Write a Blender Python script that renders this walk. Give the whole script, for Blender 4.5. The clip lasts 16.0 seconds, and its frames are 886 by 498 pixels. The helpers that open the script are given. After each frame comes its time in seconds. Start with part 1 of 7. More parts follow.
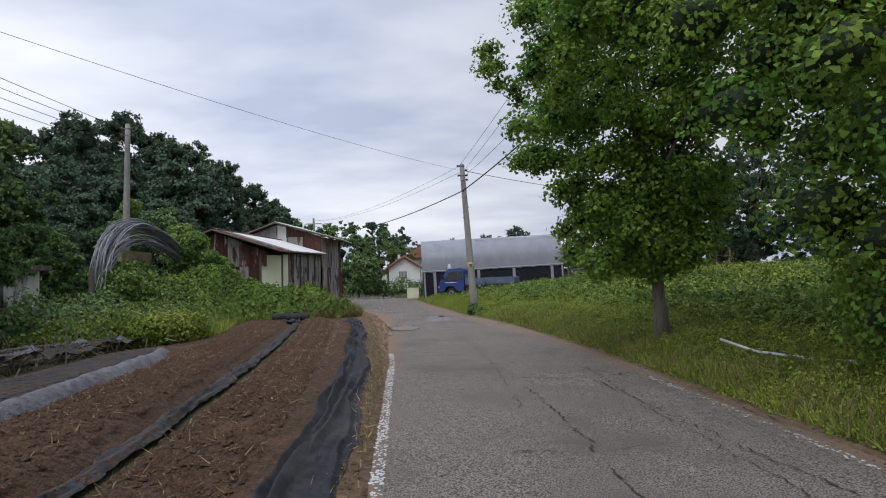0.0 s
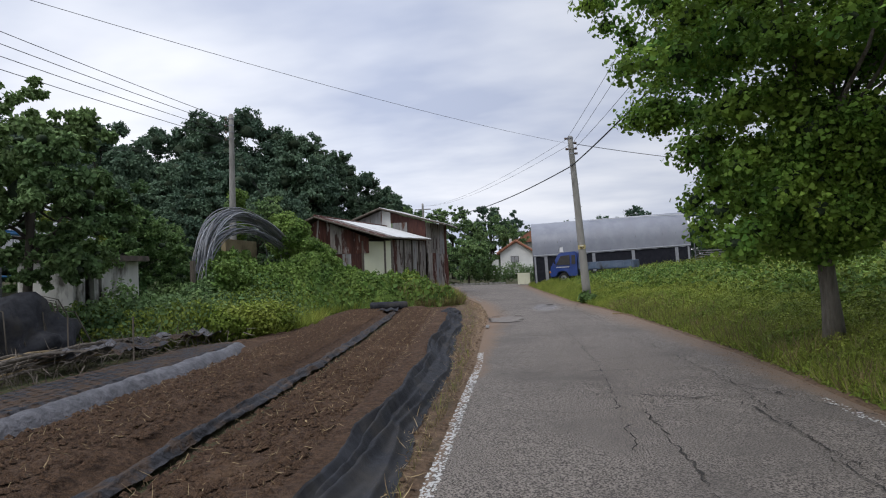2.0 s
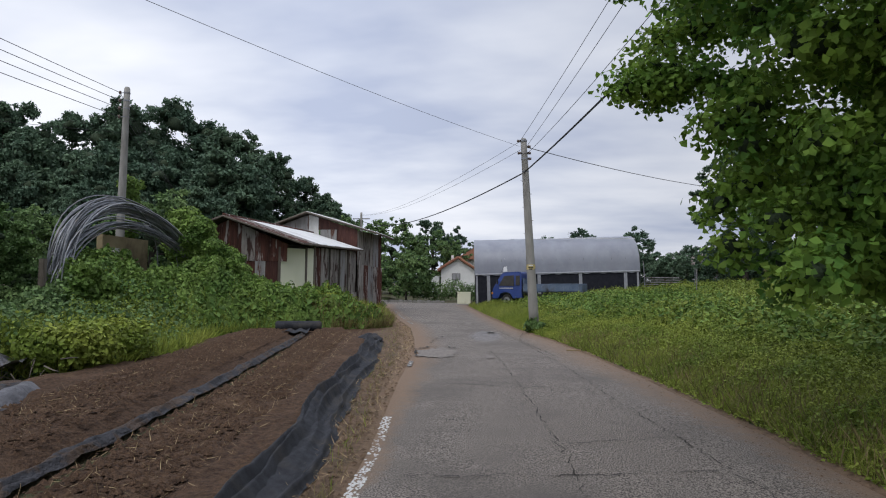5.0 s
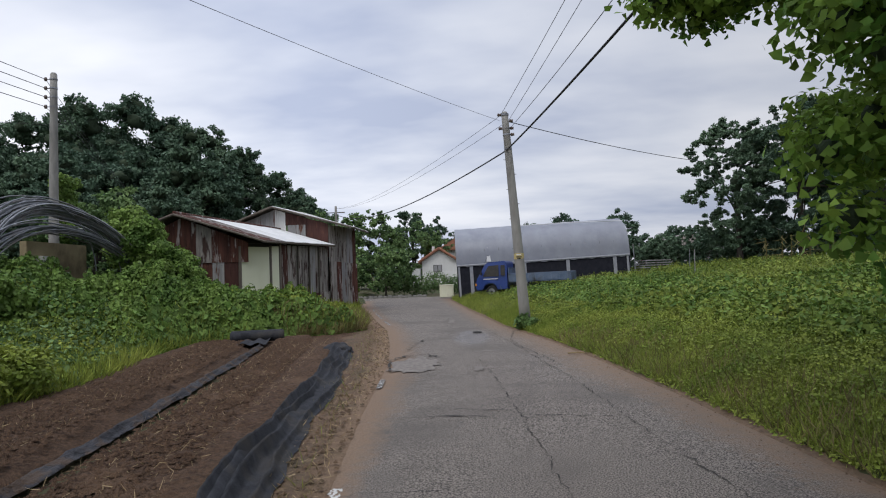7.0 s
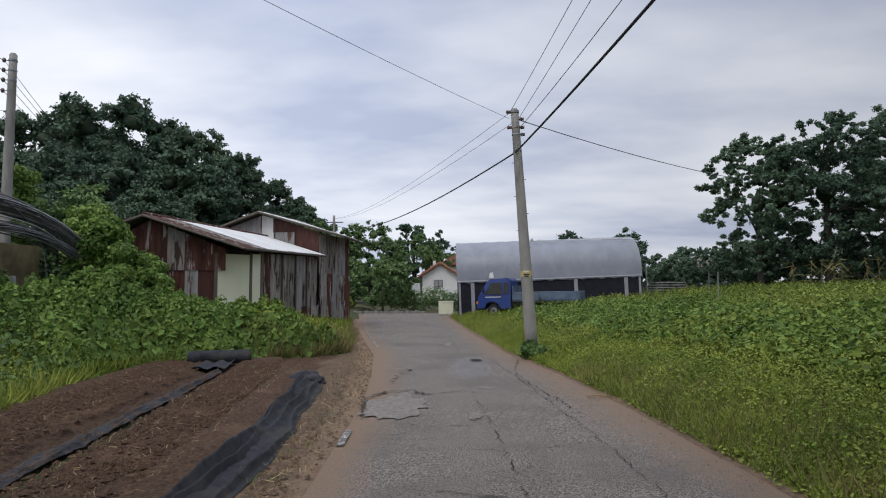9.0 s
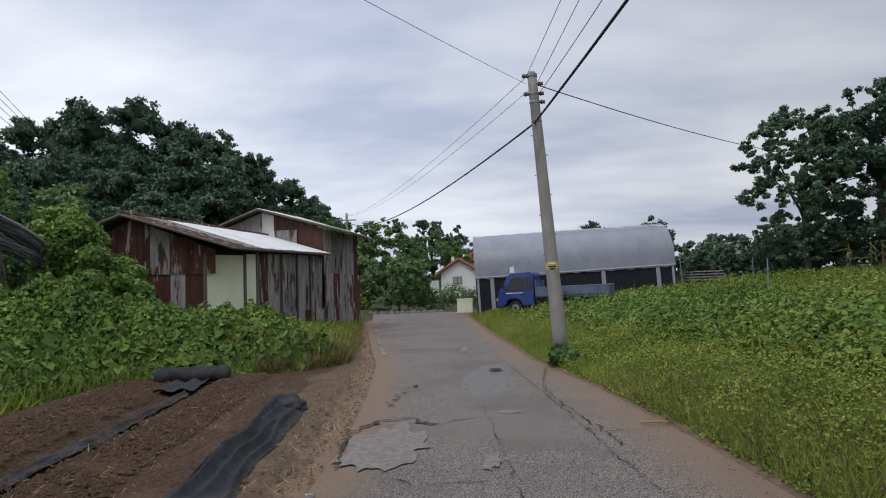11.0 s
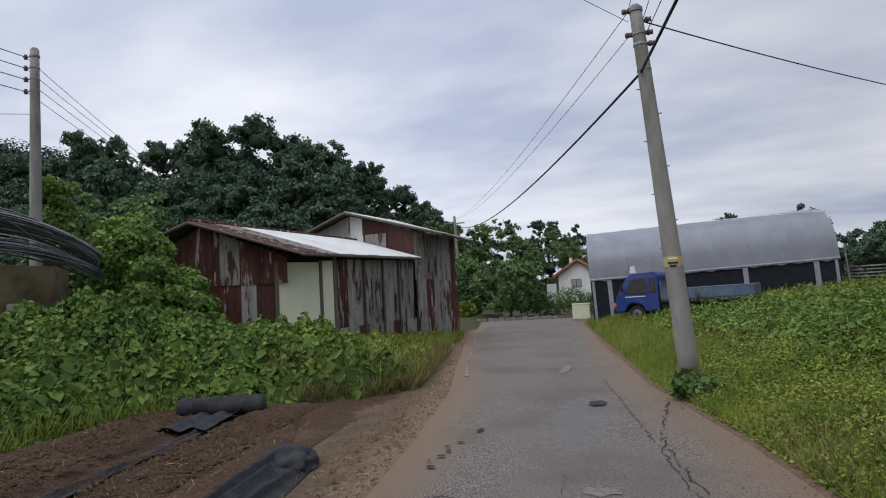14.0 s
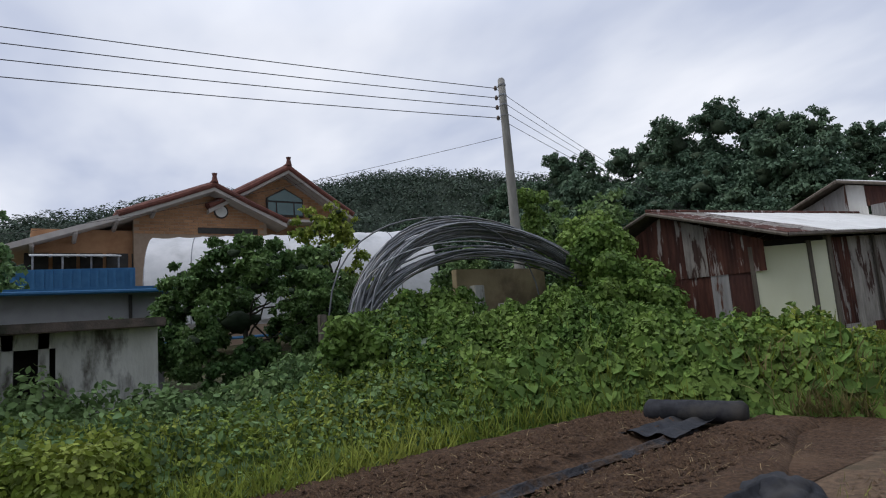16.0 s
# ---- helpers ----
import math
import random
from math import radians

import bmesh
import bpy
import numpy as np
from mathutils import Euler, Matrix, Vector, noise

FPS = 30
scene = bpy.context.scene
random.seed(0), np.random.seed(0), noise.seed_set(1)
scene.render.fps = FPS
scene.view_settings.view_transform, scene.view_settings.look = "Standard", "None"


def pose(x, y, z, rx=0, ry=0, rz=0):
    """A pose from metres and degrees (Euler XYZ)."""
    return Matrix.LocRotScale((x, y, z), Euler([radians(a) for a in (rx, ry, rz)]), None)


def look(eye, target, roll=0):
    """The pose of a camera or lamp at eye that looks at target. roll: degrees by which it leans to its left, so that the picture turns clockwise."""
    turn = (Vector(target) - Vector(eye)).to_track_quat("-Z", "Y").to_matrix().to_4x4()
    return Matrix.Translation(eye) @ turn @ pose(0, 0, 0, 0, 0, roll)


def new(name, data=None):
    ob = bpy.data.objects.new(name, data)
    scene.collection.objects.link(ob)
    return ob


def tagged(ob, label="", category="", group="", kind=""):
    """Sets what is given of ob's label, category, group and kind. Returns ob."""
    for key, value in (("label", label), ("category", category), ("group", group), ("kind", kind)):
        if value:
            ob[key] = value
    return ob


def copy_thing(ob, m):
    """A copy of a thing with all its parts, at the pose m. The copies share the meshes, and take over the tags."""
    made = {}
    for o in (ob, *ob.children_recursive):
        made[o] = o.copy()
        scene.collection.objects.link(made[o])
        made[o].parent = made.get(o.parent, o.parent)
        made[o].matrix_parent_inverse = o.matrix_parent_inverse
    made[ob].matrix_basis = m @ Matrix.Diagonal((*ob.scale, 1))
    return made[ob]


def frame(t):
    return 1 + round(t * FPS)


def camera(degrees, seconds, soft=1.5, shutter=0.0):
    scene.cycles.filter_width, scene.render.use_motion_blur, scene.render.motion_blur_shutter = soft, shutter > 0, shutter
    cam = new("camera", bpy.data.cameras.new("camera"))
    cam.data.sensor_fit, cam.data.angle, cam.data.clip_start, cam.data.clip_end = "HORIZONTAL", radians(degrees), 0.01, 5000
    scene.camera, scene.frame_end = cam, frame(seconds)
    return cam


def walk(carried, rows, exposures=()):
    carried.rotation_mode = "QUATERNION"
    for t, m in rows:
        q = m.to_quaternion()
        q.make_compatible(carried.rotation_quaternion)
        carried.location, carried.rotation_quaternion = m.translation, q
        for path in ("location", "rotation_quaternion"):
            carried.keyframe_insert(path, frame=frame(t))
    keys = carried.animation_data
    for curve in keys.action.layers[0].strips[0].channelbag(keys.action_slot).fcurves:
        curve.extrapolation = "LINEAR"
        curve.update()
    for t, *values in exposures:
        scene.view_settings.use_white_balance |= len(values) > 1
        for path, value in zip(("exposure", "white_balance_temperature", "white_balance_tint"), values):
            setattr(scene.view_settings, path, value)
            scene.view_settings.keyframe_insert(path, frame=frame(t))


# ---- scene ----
cam = camera(72.1, 16.0, soft=1.1)
PATH = [
    (0, (1.106, 0.495, 1.416), (1.159, 2.491, 1.519), -1.5),
    (0.5, (1.171, 1.007, 1.44), (1.158, 3.003, 1.564), -1.9),
    (1, (1.255, 1.553, 1.43), (1.153, 3.547, 1.551), -2.6),
    (1.5, (1.362, 2.056, 1.43), (1.097, 4.036, 1.52), -1.8),
    (2, (1.455, 2.32, 1.442), (1.131, 4.292, 1.507), -2.2),
    (2.5, (1.475, 2.936, 1.461), (1.223, 4.919, 1.523), -0.5),
    (3, (1.452, 3.449, 1.464), (1.234, 5.436, 1.527), 0.3),
    (3.5, (1.46, 4.083, 1.475), (1.306, 6.075, 1.566), 0.3),
    (4, (1.448, 4.698, 1.446), (1.315, 6.69, 1.578), 1.0),
    (6.5, (1.417, 7.285, 1.615), (1.293, 9.28, 1.691), -0.8),
    (7, (1.411, 7.901, 1.616), (1.332, 9.898, 1.698), -2.0),
    (7.5, (1.453, 8.457, 1.64), (1.359, 10.453, 1.721), -0.8),
    (8, (1.462, 8.996, 1.646), (1.397, 10.993, 1.745), -1.6),
    (8.5, (1.497, 9.526, 1.663), (1.418, 11.521, 1.779), -0.3),
    (9, (1.478, 10.074, 1.673), (1.39, 12.068, 1.804), -0.2),
    (11.5, (1.698, 12.739, 1.703), (1.535, 14.729, 1.824), -2.1),
    (12, (1.815, 13.184, 1.715), (1.649, 15.173, 1.848), -1.4),
    (12.5, (1.888, 13.746, 1.713), (1.645, 15.728, 1.828), -1.4),
    (13, (2.021, 14.235, 1.714), (1.771, 16.214, 1.855), -1.4),
    (13.5, (2.058, 14.697, 1.663), (1.61, 16.639, 1.833), -2.3),
    (14, (2.038, 15.083, 1.71), (1.491, 17.001, 1.864), -3.2),
    (14.5, (1.98, 15.511, 1.662), (1.277, 17.379, 1.786), -3.7),
    (15, (1.65, 16.063, 1.527), (0.525, 17.704, 1.729), -5.0),
    (15.5, (1.444, 16.216, 1.578), (-0.092, 17.474, 1.821), -5.3),
    (16, (1.506, 16.205, 1.57), (-0.186, 17.239, 1.827), -4.5),
]
walk(cam, [(t, look(eye, target, roll)) for t, eye, target, roll in PATH], [(0, 0.1), (8, 0.07), (11.5, 0.0), (16, -0.03)])

# ---- light ----
SUN_EL, SUN_AZ = radians(52), radians(200)
world = bpy.data.worlds.new("overcast_sky")
scene.world = world
world.use_nodes = True
wn, wl = world.node_tree.nodes, world.node_tree.links
wn.clear()
w_out = wn.new("ShaderNodeOutputWorld")
w_bg = wn.new("ShaderNodeBackground")
w_sky = wn.new("ShaderNodeTexSky")
w_sky.sky_type, w_sky.sun_disc = "NISHITA", False
w_sky.sun_elevation, w_sky.sun_rotation = SUN_EL, SUN_AZ
w_sky.dust_density, w_sky.air_density = 4.0, 1.0
w_tc = wn.new("ShaderNodeTexCoord")
w_sep = wn.new("ShaderNodeSeparateXYZ")
wl.new(w_tc.outputs["Generated"], w_sep.inputs[0])
# cloud layer projected on a flat ceiling of cloud
w_add = wn.new("ShaderNodeMath"); w_add.operation = "ADD"; w_add.inputs[1].default_value = 0.16
w_abs = wn.new("ShaderNodeMath"); w_abs.operation = "ABSOLUTE"
wl.new(w_sep.outputs["Z"], w_abs.inputs[0]); wl.new(w_abs.outputs[0], w_add.inputs[0])
w_div = wn.new("ShaderNodeVectorMath"); w_div.operation = "DIVIDE"
w_cmb = wn.new("ShaderNodeCombineXYZ")
for k in range(3):
    wl.new(w_add.outputs[0], w_cmb.inputs[k])
wl.new(w_tc.outputs["Generated"], w_div.inputs[0]); wl.new(w_cmb.outputs[0], w_div.inputs[1])
w_map = wn.new("ShaderNodeMapping")
w_map.inputs["Scale"].default_value = (0.7, 1.1, 0.4)
w_map.inputs["Rotation"].default_value = (0, 0, radians(15))
w_map.inputs["Location"].default_value = (3.3, 1.2, 0)
wl.new(w_div.outputs[0], w_map.inputs[0])
w_no = wn.new("ShaderNodeTexNoise")
w_no.inputs["Scale"].default_value, w_no.inputs["Detail"].default_value, w_no.inputs["Roughness"].default_value = 1.0, 5.0, 0.5
wl.new(w_map.outputs[0], w_no.inputs[0])
w_ramp = wn.new("ShaderNodeValToRGB")
for el, (p, c) in zip((w_ramp.color_ramp.elements[0], w_ramp.color_ramp.elements.new(0.5), w_ramp.color_ramp.elements[-1]),
                      ((0.36, (5.0, 5.6, 7.3, 1)), (0.5, (7.3, 7.75, 8.95, 1)), (0.64, (9.3, 9.55, 10.35, 1)))):
    el.position, el.color = p, c
wl.new(w_no.outputs["Fac"], w_ramp.inputs[0])
w_mix = wn.new("ShaderNodeMix"); w_mix.data_type = "RGBA"; w_mix.inputs["Factor"].default_value = 0.93
wl.new(w_sky.outputs[0], w_mix.inputs["A"]); wl.new(w_ramp.outputs[0], w_mix.inputs["B"])
# an overcast sky is brighter overhead
w_zen = wn.new("ShaderNodeMapRange")
w_zen.inputs["From Min"].default_value, w_zen.inputs["From Max"].default_value = 0.45, 1.0
w_zen.inputs["To Min"].default_value, w_zen.inputs["To Max"].default_value = 1.0, 1.9
wl.new(w_sep.outputs["Z"], w_zen.inputs[0])
w_mul = wn.new("ShaderNodeVectorMath"); w_mul.operation = "SCALE"
wl.new(w_mix.outputs["Result"], w_mul.inputs[0]); wl.new(w_zen.outputs[0], w_mul.inputs["Scale"])
# thicker cloud lies towards the east
w_east = wn.new("ShaderNodeMapRange")
w_east.inputs["From Min"].default_value, w_east.inputs["From Max"].default_value = -0.25, 0.55
w_east.inputs["To Min"].default_value, w_east.inputs["To Max"].default_value = 1.03, 0.66
wl.new(w_sep.outputs["X"], w_east.inputs[0])
w_mul2 = wn.new("ShaderNodeVectorMath"); w_mul2.operation = "SCALE"
wl.new(w_mul.outputs[0], w_mul2.inputs[0]); wl.new(w_east.outputs[0], w_mul2.inputs["Scale"])
wl.new(w_mul2.outputs[0], w_bg.inputs[0])
w_bg.inputs[1].default_value = 0.1
wl.new(w_bg.outputs[0], w_out.inputs[0])

sun = new("sun", bpy.data.lights.new("sun", "SUN"))
sun.data.energy, sun.data.angle, sun.data.color = 0.55, radians(25), (1.0, 0.96, 0.9)
sun.matrix_world = look((0, 0, 60), (0 - 30 * math.sin(SUN_AZ), 0 + 0 - 30 * math.cos(SUN_AZ), 60 - 42))

# ---- materials ----
RNG = np.random.default_rng(7)


def surf(name, c1, c2, scale=4.0, rough=0.85, bump=0.3, c3=None, scale3=0.7, metal=0.0, spec=0.3, stretch=(1, 1, 1),
         vary=0.0, fine=None, lo=0.35, hi=0.65, lo3=0.5, hi3=0.66, translucent=0.0, island=False, bump_dist=0.02, rough2=None, alpha=1.0):
    """Two colours mixed by noise, a third laid on in larger stains, fine bump."""
    m = bpy.data.materials.new(name)
    m.use_nodes = True
    n, l = m.node_tree.nodes, m.node_tree.links
    b = n["Principled BSDF"]
    tc = n.new("ShaderNodeTexCoord")
    mp = n.new("ShaderNodeMapping"); mp.inputs["Scale"].default_value = stretch
    l.new(tc.outputs["Object"], mp.inputs[0])
    vec = mp.outputs[0]
    if vary:
        oi = n.new("ShaderNodeObjectInfo")
        off = n.new("ShaderNodeVectorMath"); off.operation = "SCALE"; off.inputs["Scale"].default_value = 1.0
        mul = n.new("ShaderNodeMath"); mul.operation = "MULTIPLY"; mul.inputs[1].default_value = 37.0
        l.new(oi.outputs["Random"], mul.inputs[0])
        ad = n.new("ShaderNodeVectorMath"); ad.operation = "ADD"
        l.new(vec, ad.inputs[0]); l.new(mul.outputs[0], ad.inputs[1])
        vec = ad.outputs[0]

    def nz(s, det=6.0, r=0.6):
        t = n.new("ShaderNodeTexNoise")
        t.inputs["Scale"].default_value, t.inputs["Detail"].default_value, t.inputs["Roughness"].default_value = s, det, r
        l.new(vec, t.inputs[0])
        return t.outputs["Fac"]

    def ramp(fac, a, z):
        r = n.new("ShaderNodeMapRange"); r.inputs["From Min"].default_value, r.inputs["From Max"].default_value = a, z
        l.new(fac, r.inputs[0])
        return r.outputs[0]

    def mix(f, a, z):
        x = n.new("ShaderNodeMix"); x.data_type = "RGBA"
        l.new(f, x.inputs["Factor"])
        for s, v in (("A", a), ("B", z)):
            if isinstance(v, tuple):
                x.inputs[s].default_value = (*v, 1)
            else:
                l.new(v, x.inputs[s])
        return x.outputs["Result"]
    f1 = ramp(nz(scale), lo, hi)
    col = mix(f1, c1, c2)
    if c3:
        col = mix(ramp(nz(scale3, 8.0), lo3, hi3), col, c3)
    if vary or island:
        if island:
            src = n.new("ShaderNodeNewGeometry").outputs["Random Per Island"]
        else:
            src = oi.outputs["Random"]
        r = n.new("ShaderNodeMapRange")
        v = vary or 0.3
        r.inputs["To Min"].default_value, r.inputs["To Max"].default_value = 1 - v, 1 + v
        l.new(src, r.inputs[0])
        sc = n.new("ShaderNodeVectorMath"); sc.operation = "SCALE"
        l.new(col, sc.inputs[0]); l.new(r.outputs[0], sc.inputs["Scale"])
        col = sc.outputs[0]
    l.new(col, b.inputs["Base Color"])
    b.inputs["Roughness"].default_value = rough
    if rough2 is not None:
        rr = n.new("ShaderNodeMapRange"); rr.inputs["To Min"].default_value, rr.inputs["To Max"].default_value = rough, rough2
        l.new(ramp(nz(scale3, 5.0), lo3, hi3), rr.inputs[0]); l.new(rr.outputs[0], b.inputs["Roughness"])
    b.inputs["Metallic"].default_value = metal
    b.inputs["Specular IOR Level"].default_value = spec
    b.inputs["Alpha"].default_value = alpha
    if bump:
        bp = n.new("ShaderNodeBump"); bp.inputs["Strength"].default_value = bump; bp.inputs["Distance"].default_value = bump_dist
        l.new(nz(fine or scale * 6, 4.0), bp.inputs["Height"]); l.new(bp.outputs[0], b.inputs["Normal"])
    if translucent:
        tr = n.new("ShaderNodeBsdfTranslucent"); l.new(col, tr.inputs[0])
        ms = n.new("ShaderNodeMixShader"); ms.inputs[0].default_value = translucent
        l.new(b.outputs[0], ms.inputs[1]); l.new(tr.outputs[0], ms.inputs[2])
        l.new(ms.outputs[0], n["Material Output"].inputs[0])
    return m


def leafmat(name, c1, c2, vary=0.45, scale=0.5, tr=0.25):
    return surf(name, c1, c2, scale=scale, rough=0.62, bump=0, spec=0.18, island=True, vary=vary, translucent=tr, lo=0.4, hi=0.6)


M = dict(
    asphalt=surf("asphalt", (0.06, 0.052, 0.046), (0.33, 0.29, 0.25), 75, 0.85, 1.0, c3=(0.135, 0.119, 0.105), scale3=0.55, fine=110, bump_dist=0.012, spec=0.25, rough2=0.55, lo=0.43, hi=0.57, lo3=0.48, hi3=0.7),
    patch=surf("pale_patch", (0.17, 0.15, 0.132), (0.26, 0.232, 0.205), 14, 0.9, 0.6, fine=120, bump_dist=0.01),
    crack=surf("crack_dark", (0.03, 0.028, 0.026), (0.075, 0.068, 0.06), 20, 0.95, 0.3),
    line=surf("worn_paint", (0.6, 0.59, 0.56), (0.15, 0.14, 0.13), 34, 0.85, 0.4, c3=(0.15, 0.138, 0.127), scale3=13, lo=0.42, hi=0.5, lo3=0.46, hi3=0.52),
    # dark green with the shade inside a tree crown put into the colour
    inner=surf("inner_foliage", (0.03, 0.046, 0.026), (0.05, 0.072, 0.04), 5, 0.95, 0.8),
    rustplain=surf("brown_painted_sheet", (0.052, 0.021, 0.017), (0.09, 0.036, 0.028), 1.6, 0.65, 0.15, c3=(0.17, 0.075, 0.045), scale3=2.0, stretch=(3, 3, 0.5), vary=0.15, lo3=0.58, hi3=0.68),
    redtile=surf("orange_clay_tile", (0.3, 0.13, 0.08), (0.4, 0.19, 0.12), 3, 0.75, 0.3, vary=0.2),
    paint=surf("line_paint", (0.55, 0.54, 0.51), (0.66, 0.65, 0.62), 20, 0.85, 0.2),
    drysoil=surf("trodden_soil", (0.1, 0.064, 0.04), (0.2, 0.13, 0.08), 14, 0.95, 0.8, c3=(0.1, 0.075, 0.045), scale3=1.6, fine=70, bump_dist=0.03),
    soil=surf("tilled_soil", (0.058, 0.033, 0.02), (0.155, 0.092, 0.054), 22, 0.95, 1.0, c3=(0.19, 0.118, 0.072), scale3=1.1, fine=60, bump_dist=0.05, lo3=0.55, hi3=0.75),
    earth=surf("field_earth", (0.055, 0.06, 0.025), (0.1, 0.085, 0.045), 2.5, 0.95, 0.8, c3=(0.05, 0.075, 0.02), scale3=0.25, fine=40, bump_dist=0.05),
    film=surf("black_film", (0.024, 0.024, 0.027), (0.058, 0.057, 0.062), 6, 0.6, 1.0, c3=(0.075, 0.05, 0.034), scale3=3.2, lo3=0.47, hi3=0.56, fine=12, bump_dist=0.06, spec=0.18),
    filmgrey=surf("dusty_film", (0.06, 0.058, 0.063), (0.15, 0.145, 0.155), 7, 0.5, 0.8, fine=16, bump_dist=0.04, spec=0.6),
    net=surf("shade_net", (0.016, 0.017, 0.021), (0.038, 0.04, 0.047), 9, 0.8, 0.8, c3=(0.05, 0.046, 0.042), scale3=2.2, fine=220, bump_dist=0.004),
    straw=surf("straw", (0.42, 0.33, 0.19), (0.3, 0.21, 0.11), 8, 0.9, 0, island=True, vary=0.4),
    rust=surf("rusted_sheet", (0.052, 0.021, 0.016), (0.125, 0.05, 0.035), 2.0, 0.75, 0.25, c3=(0.36, 0.32, 0.3), scale3=1.7, stretch=(3.2, 3.2, 0.5), vary=0.25, lo3=0.57, hi3=0.62, spec=0.25),
    zinc=surf("weathered_zinc", (0.25, 0.245, 0.24), (0.36, 0.355, 0.35), 1.4, 0.6, 0.2, c3=(0.12, 0.05, 0.03), scale3=1.5, stretch=(4.0, 4.0, 0.5), vary=0.15, lo3=0.57, hi3=0.62, metal=0.1),
    greyiron=surf("grey_sheet", (0.19, 0.172, 0.155), (0.38, 0.35, 0.32), 2.0, 0.7, 0.25, c3=(0.06, 0.033, 0.026), scale3=1.6, stretch=(3.0, 3.0, 0.6), vary=0.2, lo3=0.53, hi3=0.58),
    roofwhite=surf("white_roof_sheet", (0.68, 0.68, 0.66), (0.78, 0.78, 0.76), 2, 0.55, 0.1, c3=(0.5, 0.46, 0.42), scale3=0.9, vary=0.06, lo3=0.62, hi3=0.75),
    cream=surf("cream_panel", (0.74, 0.74, 0.55), (0.8, 0.8, 0.62), 1.2, 0.6, 0.08, c3=(0.5, 0.47, 0.33), scale3=1.1, stretch=(1, 1, 0.5), lo3=0.6, hi3=0.8),
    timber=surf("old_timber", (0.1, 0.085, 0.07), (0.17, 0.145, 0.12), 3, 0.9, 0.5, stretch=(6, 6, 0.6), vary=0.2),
    # near black, the gloom of an unlit inside put into the colour
    dark=surf("unlit_inside", (0.03, 0.027, 0.025), (0.05, 0.045, 0.04), 3, 0.95, 0.2),
    concrete=surf("pole_concrete", (0.25, 0.24, 0.22), (0.33, 0.32, 0.295), 3, 0.9, 0.25, c3=(0.17, 0.165, 0.15), scale3=0.8, stretch=(2, 2, 0.5)),
    wire=surf("black_cable", (0.02, 0.02, 0.022), (0.04, 0.04, 0.042), 4, 0.6, 0),
    steel=surf("galvanised_steel", (0.17, 0.18, 0.2), (0.32, 0.33, 0.35), 5, 0.42, 0.1, metal=0.4, vary=0.3, c3=(0.24, 0.22, 0.2), scale3=1.2),
    porcelain=surf("insulator_dark", (0.1, 0.07, 0.06), (0.16, 0.12, 0.1), 5, 0.3, 0),
    plastic=surf("grey_greenhouse_film", (0.24, 0.255, 0.3), (0.31, 0.325, 0.37), 0.9, 0.4, 0.15, c3=(0.27, 0.28, 0.32), scale3=0.5, stretch=(1.5, 1, 1), fine=3, bump_dist=0.05, spec=0.5, translucent=0.12),
    blacknet=surf("dark_side_net", (0.012, 0.013, 0.02), (0.022, 0.023, 0.032), 4, 0.9, 0.3),
    strip=surf("grey_film_strip", (0.26, 0.27, 0.3), (0.36, 0.37, 0.4), 5, 0.5, 0.2),
    vinyl=surf("milky_vinyl", (0.68, 0.69, 0.7), (0.8, 0.8, 0.81), 1.2, 0.35, 0.4, c3=(0.55, 0.56, 0.56), scale3=0.7, fine=5, bump_dist=0.06, translucent=0.2),
    paintblue=surf("truck_blue", (0.016, 0.042, 0.19), (0.024, 0.058, 0.24), 3, 0.3, 0, spec=0.5),
    bedblue=surf("faded_blue_bed", (0.09, 0.13, 0.2), (0.15, 0.19, 0.26), 4, 0.5, 0.1, c3=(0.05, 0.055, 0.06), scale3=2),
    rubber=surf("tyre_rubber", (0.02, 0.02, 0.02), (0.035, 0.034, 0.033), 10, 0.85, 0.3),
    blackplastic=surf("black_plastic", (0.02, 0.02, 0.02), (0.04, 0.04, 0.04), 6, 0.5, 0.1),
    lamp_glass=surf("lamp_glass", (0.7, 0.7, 0.68), (0.8, 0.8, 0.8), 6, 0.1, 0, spec=0.6),
    orange=surf("orange_lamp", (0.6, 0.2, 0.03), (0.7, 0.28, 0.05), 6, 0.2, 0),
    white=surf("white_paint", (0.72, 0.72, 0.7), (0.8, 0.8, 0.78), 2, 0.7, 0.1, c3=(0.55, 0.54, 0.5), scale3=0.9, lo3=0.6, hi3=0.8),
    stain=surf("stained_whitewash", (0.5, 0.49, 0.45), (0.62, 0.61, 0.57), 2.2, 0.9, 0.4, c3=(0.12, 0.11, 0.095), scale3=1.6, stretch=(1.5, 1.5, 0.6), lo3=0.5, hi3=0.62),
    slab=surf("mossy_slab", (0.1, 0.085, 0.075), (0.17, 0.13, 0.11), 4, 0.95, 0.6, c3=(0.06, 0.06, 0.045), scale3=1.5),
    greywall=surf("grey_wall", (0.3, 0.3, 0.31), (0.37, 0.37, 0.38), 1.5, 0.85, 0.2, c3=(0.22, 0.22, 0.22), scale3=0.7),
    bluetrim=surf("blue_trim", (0.03, 0.13, 0.28), (0.05, 0.17, 0.34), 3, 0.5, 0.1),
    brick=surf("orange_brick", (0.36, 0.19, 0.1), (0.46, 0.26, 0.14), 2.0, 0.9, 0.2, vary=0.16),
    mortar=surf("mortar", (0.34, 0.25, 0.18), (0.4, 0.3, 0.22), 6, 0.95, 0.2),
    tile=surf("clay_tile", (0.11, 0.042, 0.032), (0.17, 0.064, 0.047), 3, 0.75, 0.3, vary=0.25),
    soffit=surf("pale_soffit", (0.42, 0.38, 0.35), (0.5, 0.46, 0.42), 2, 0.85, 0.1),
    frame_dark=surf("dark_frame", (0.03, 0.028, 0.026), (0.05, 0.045, 0.04), 4, 0.5, 0.1),
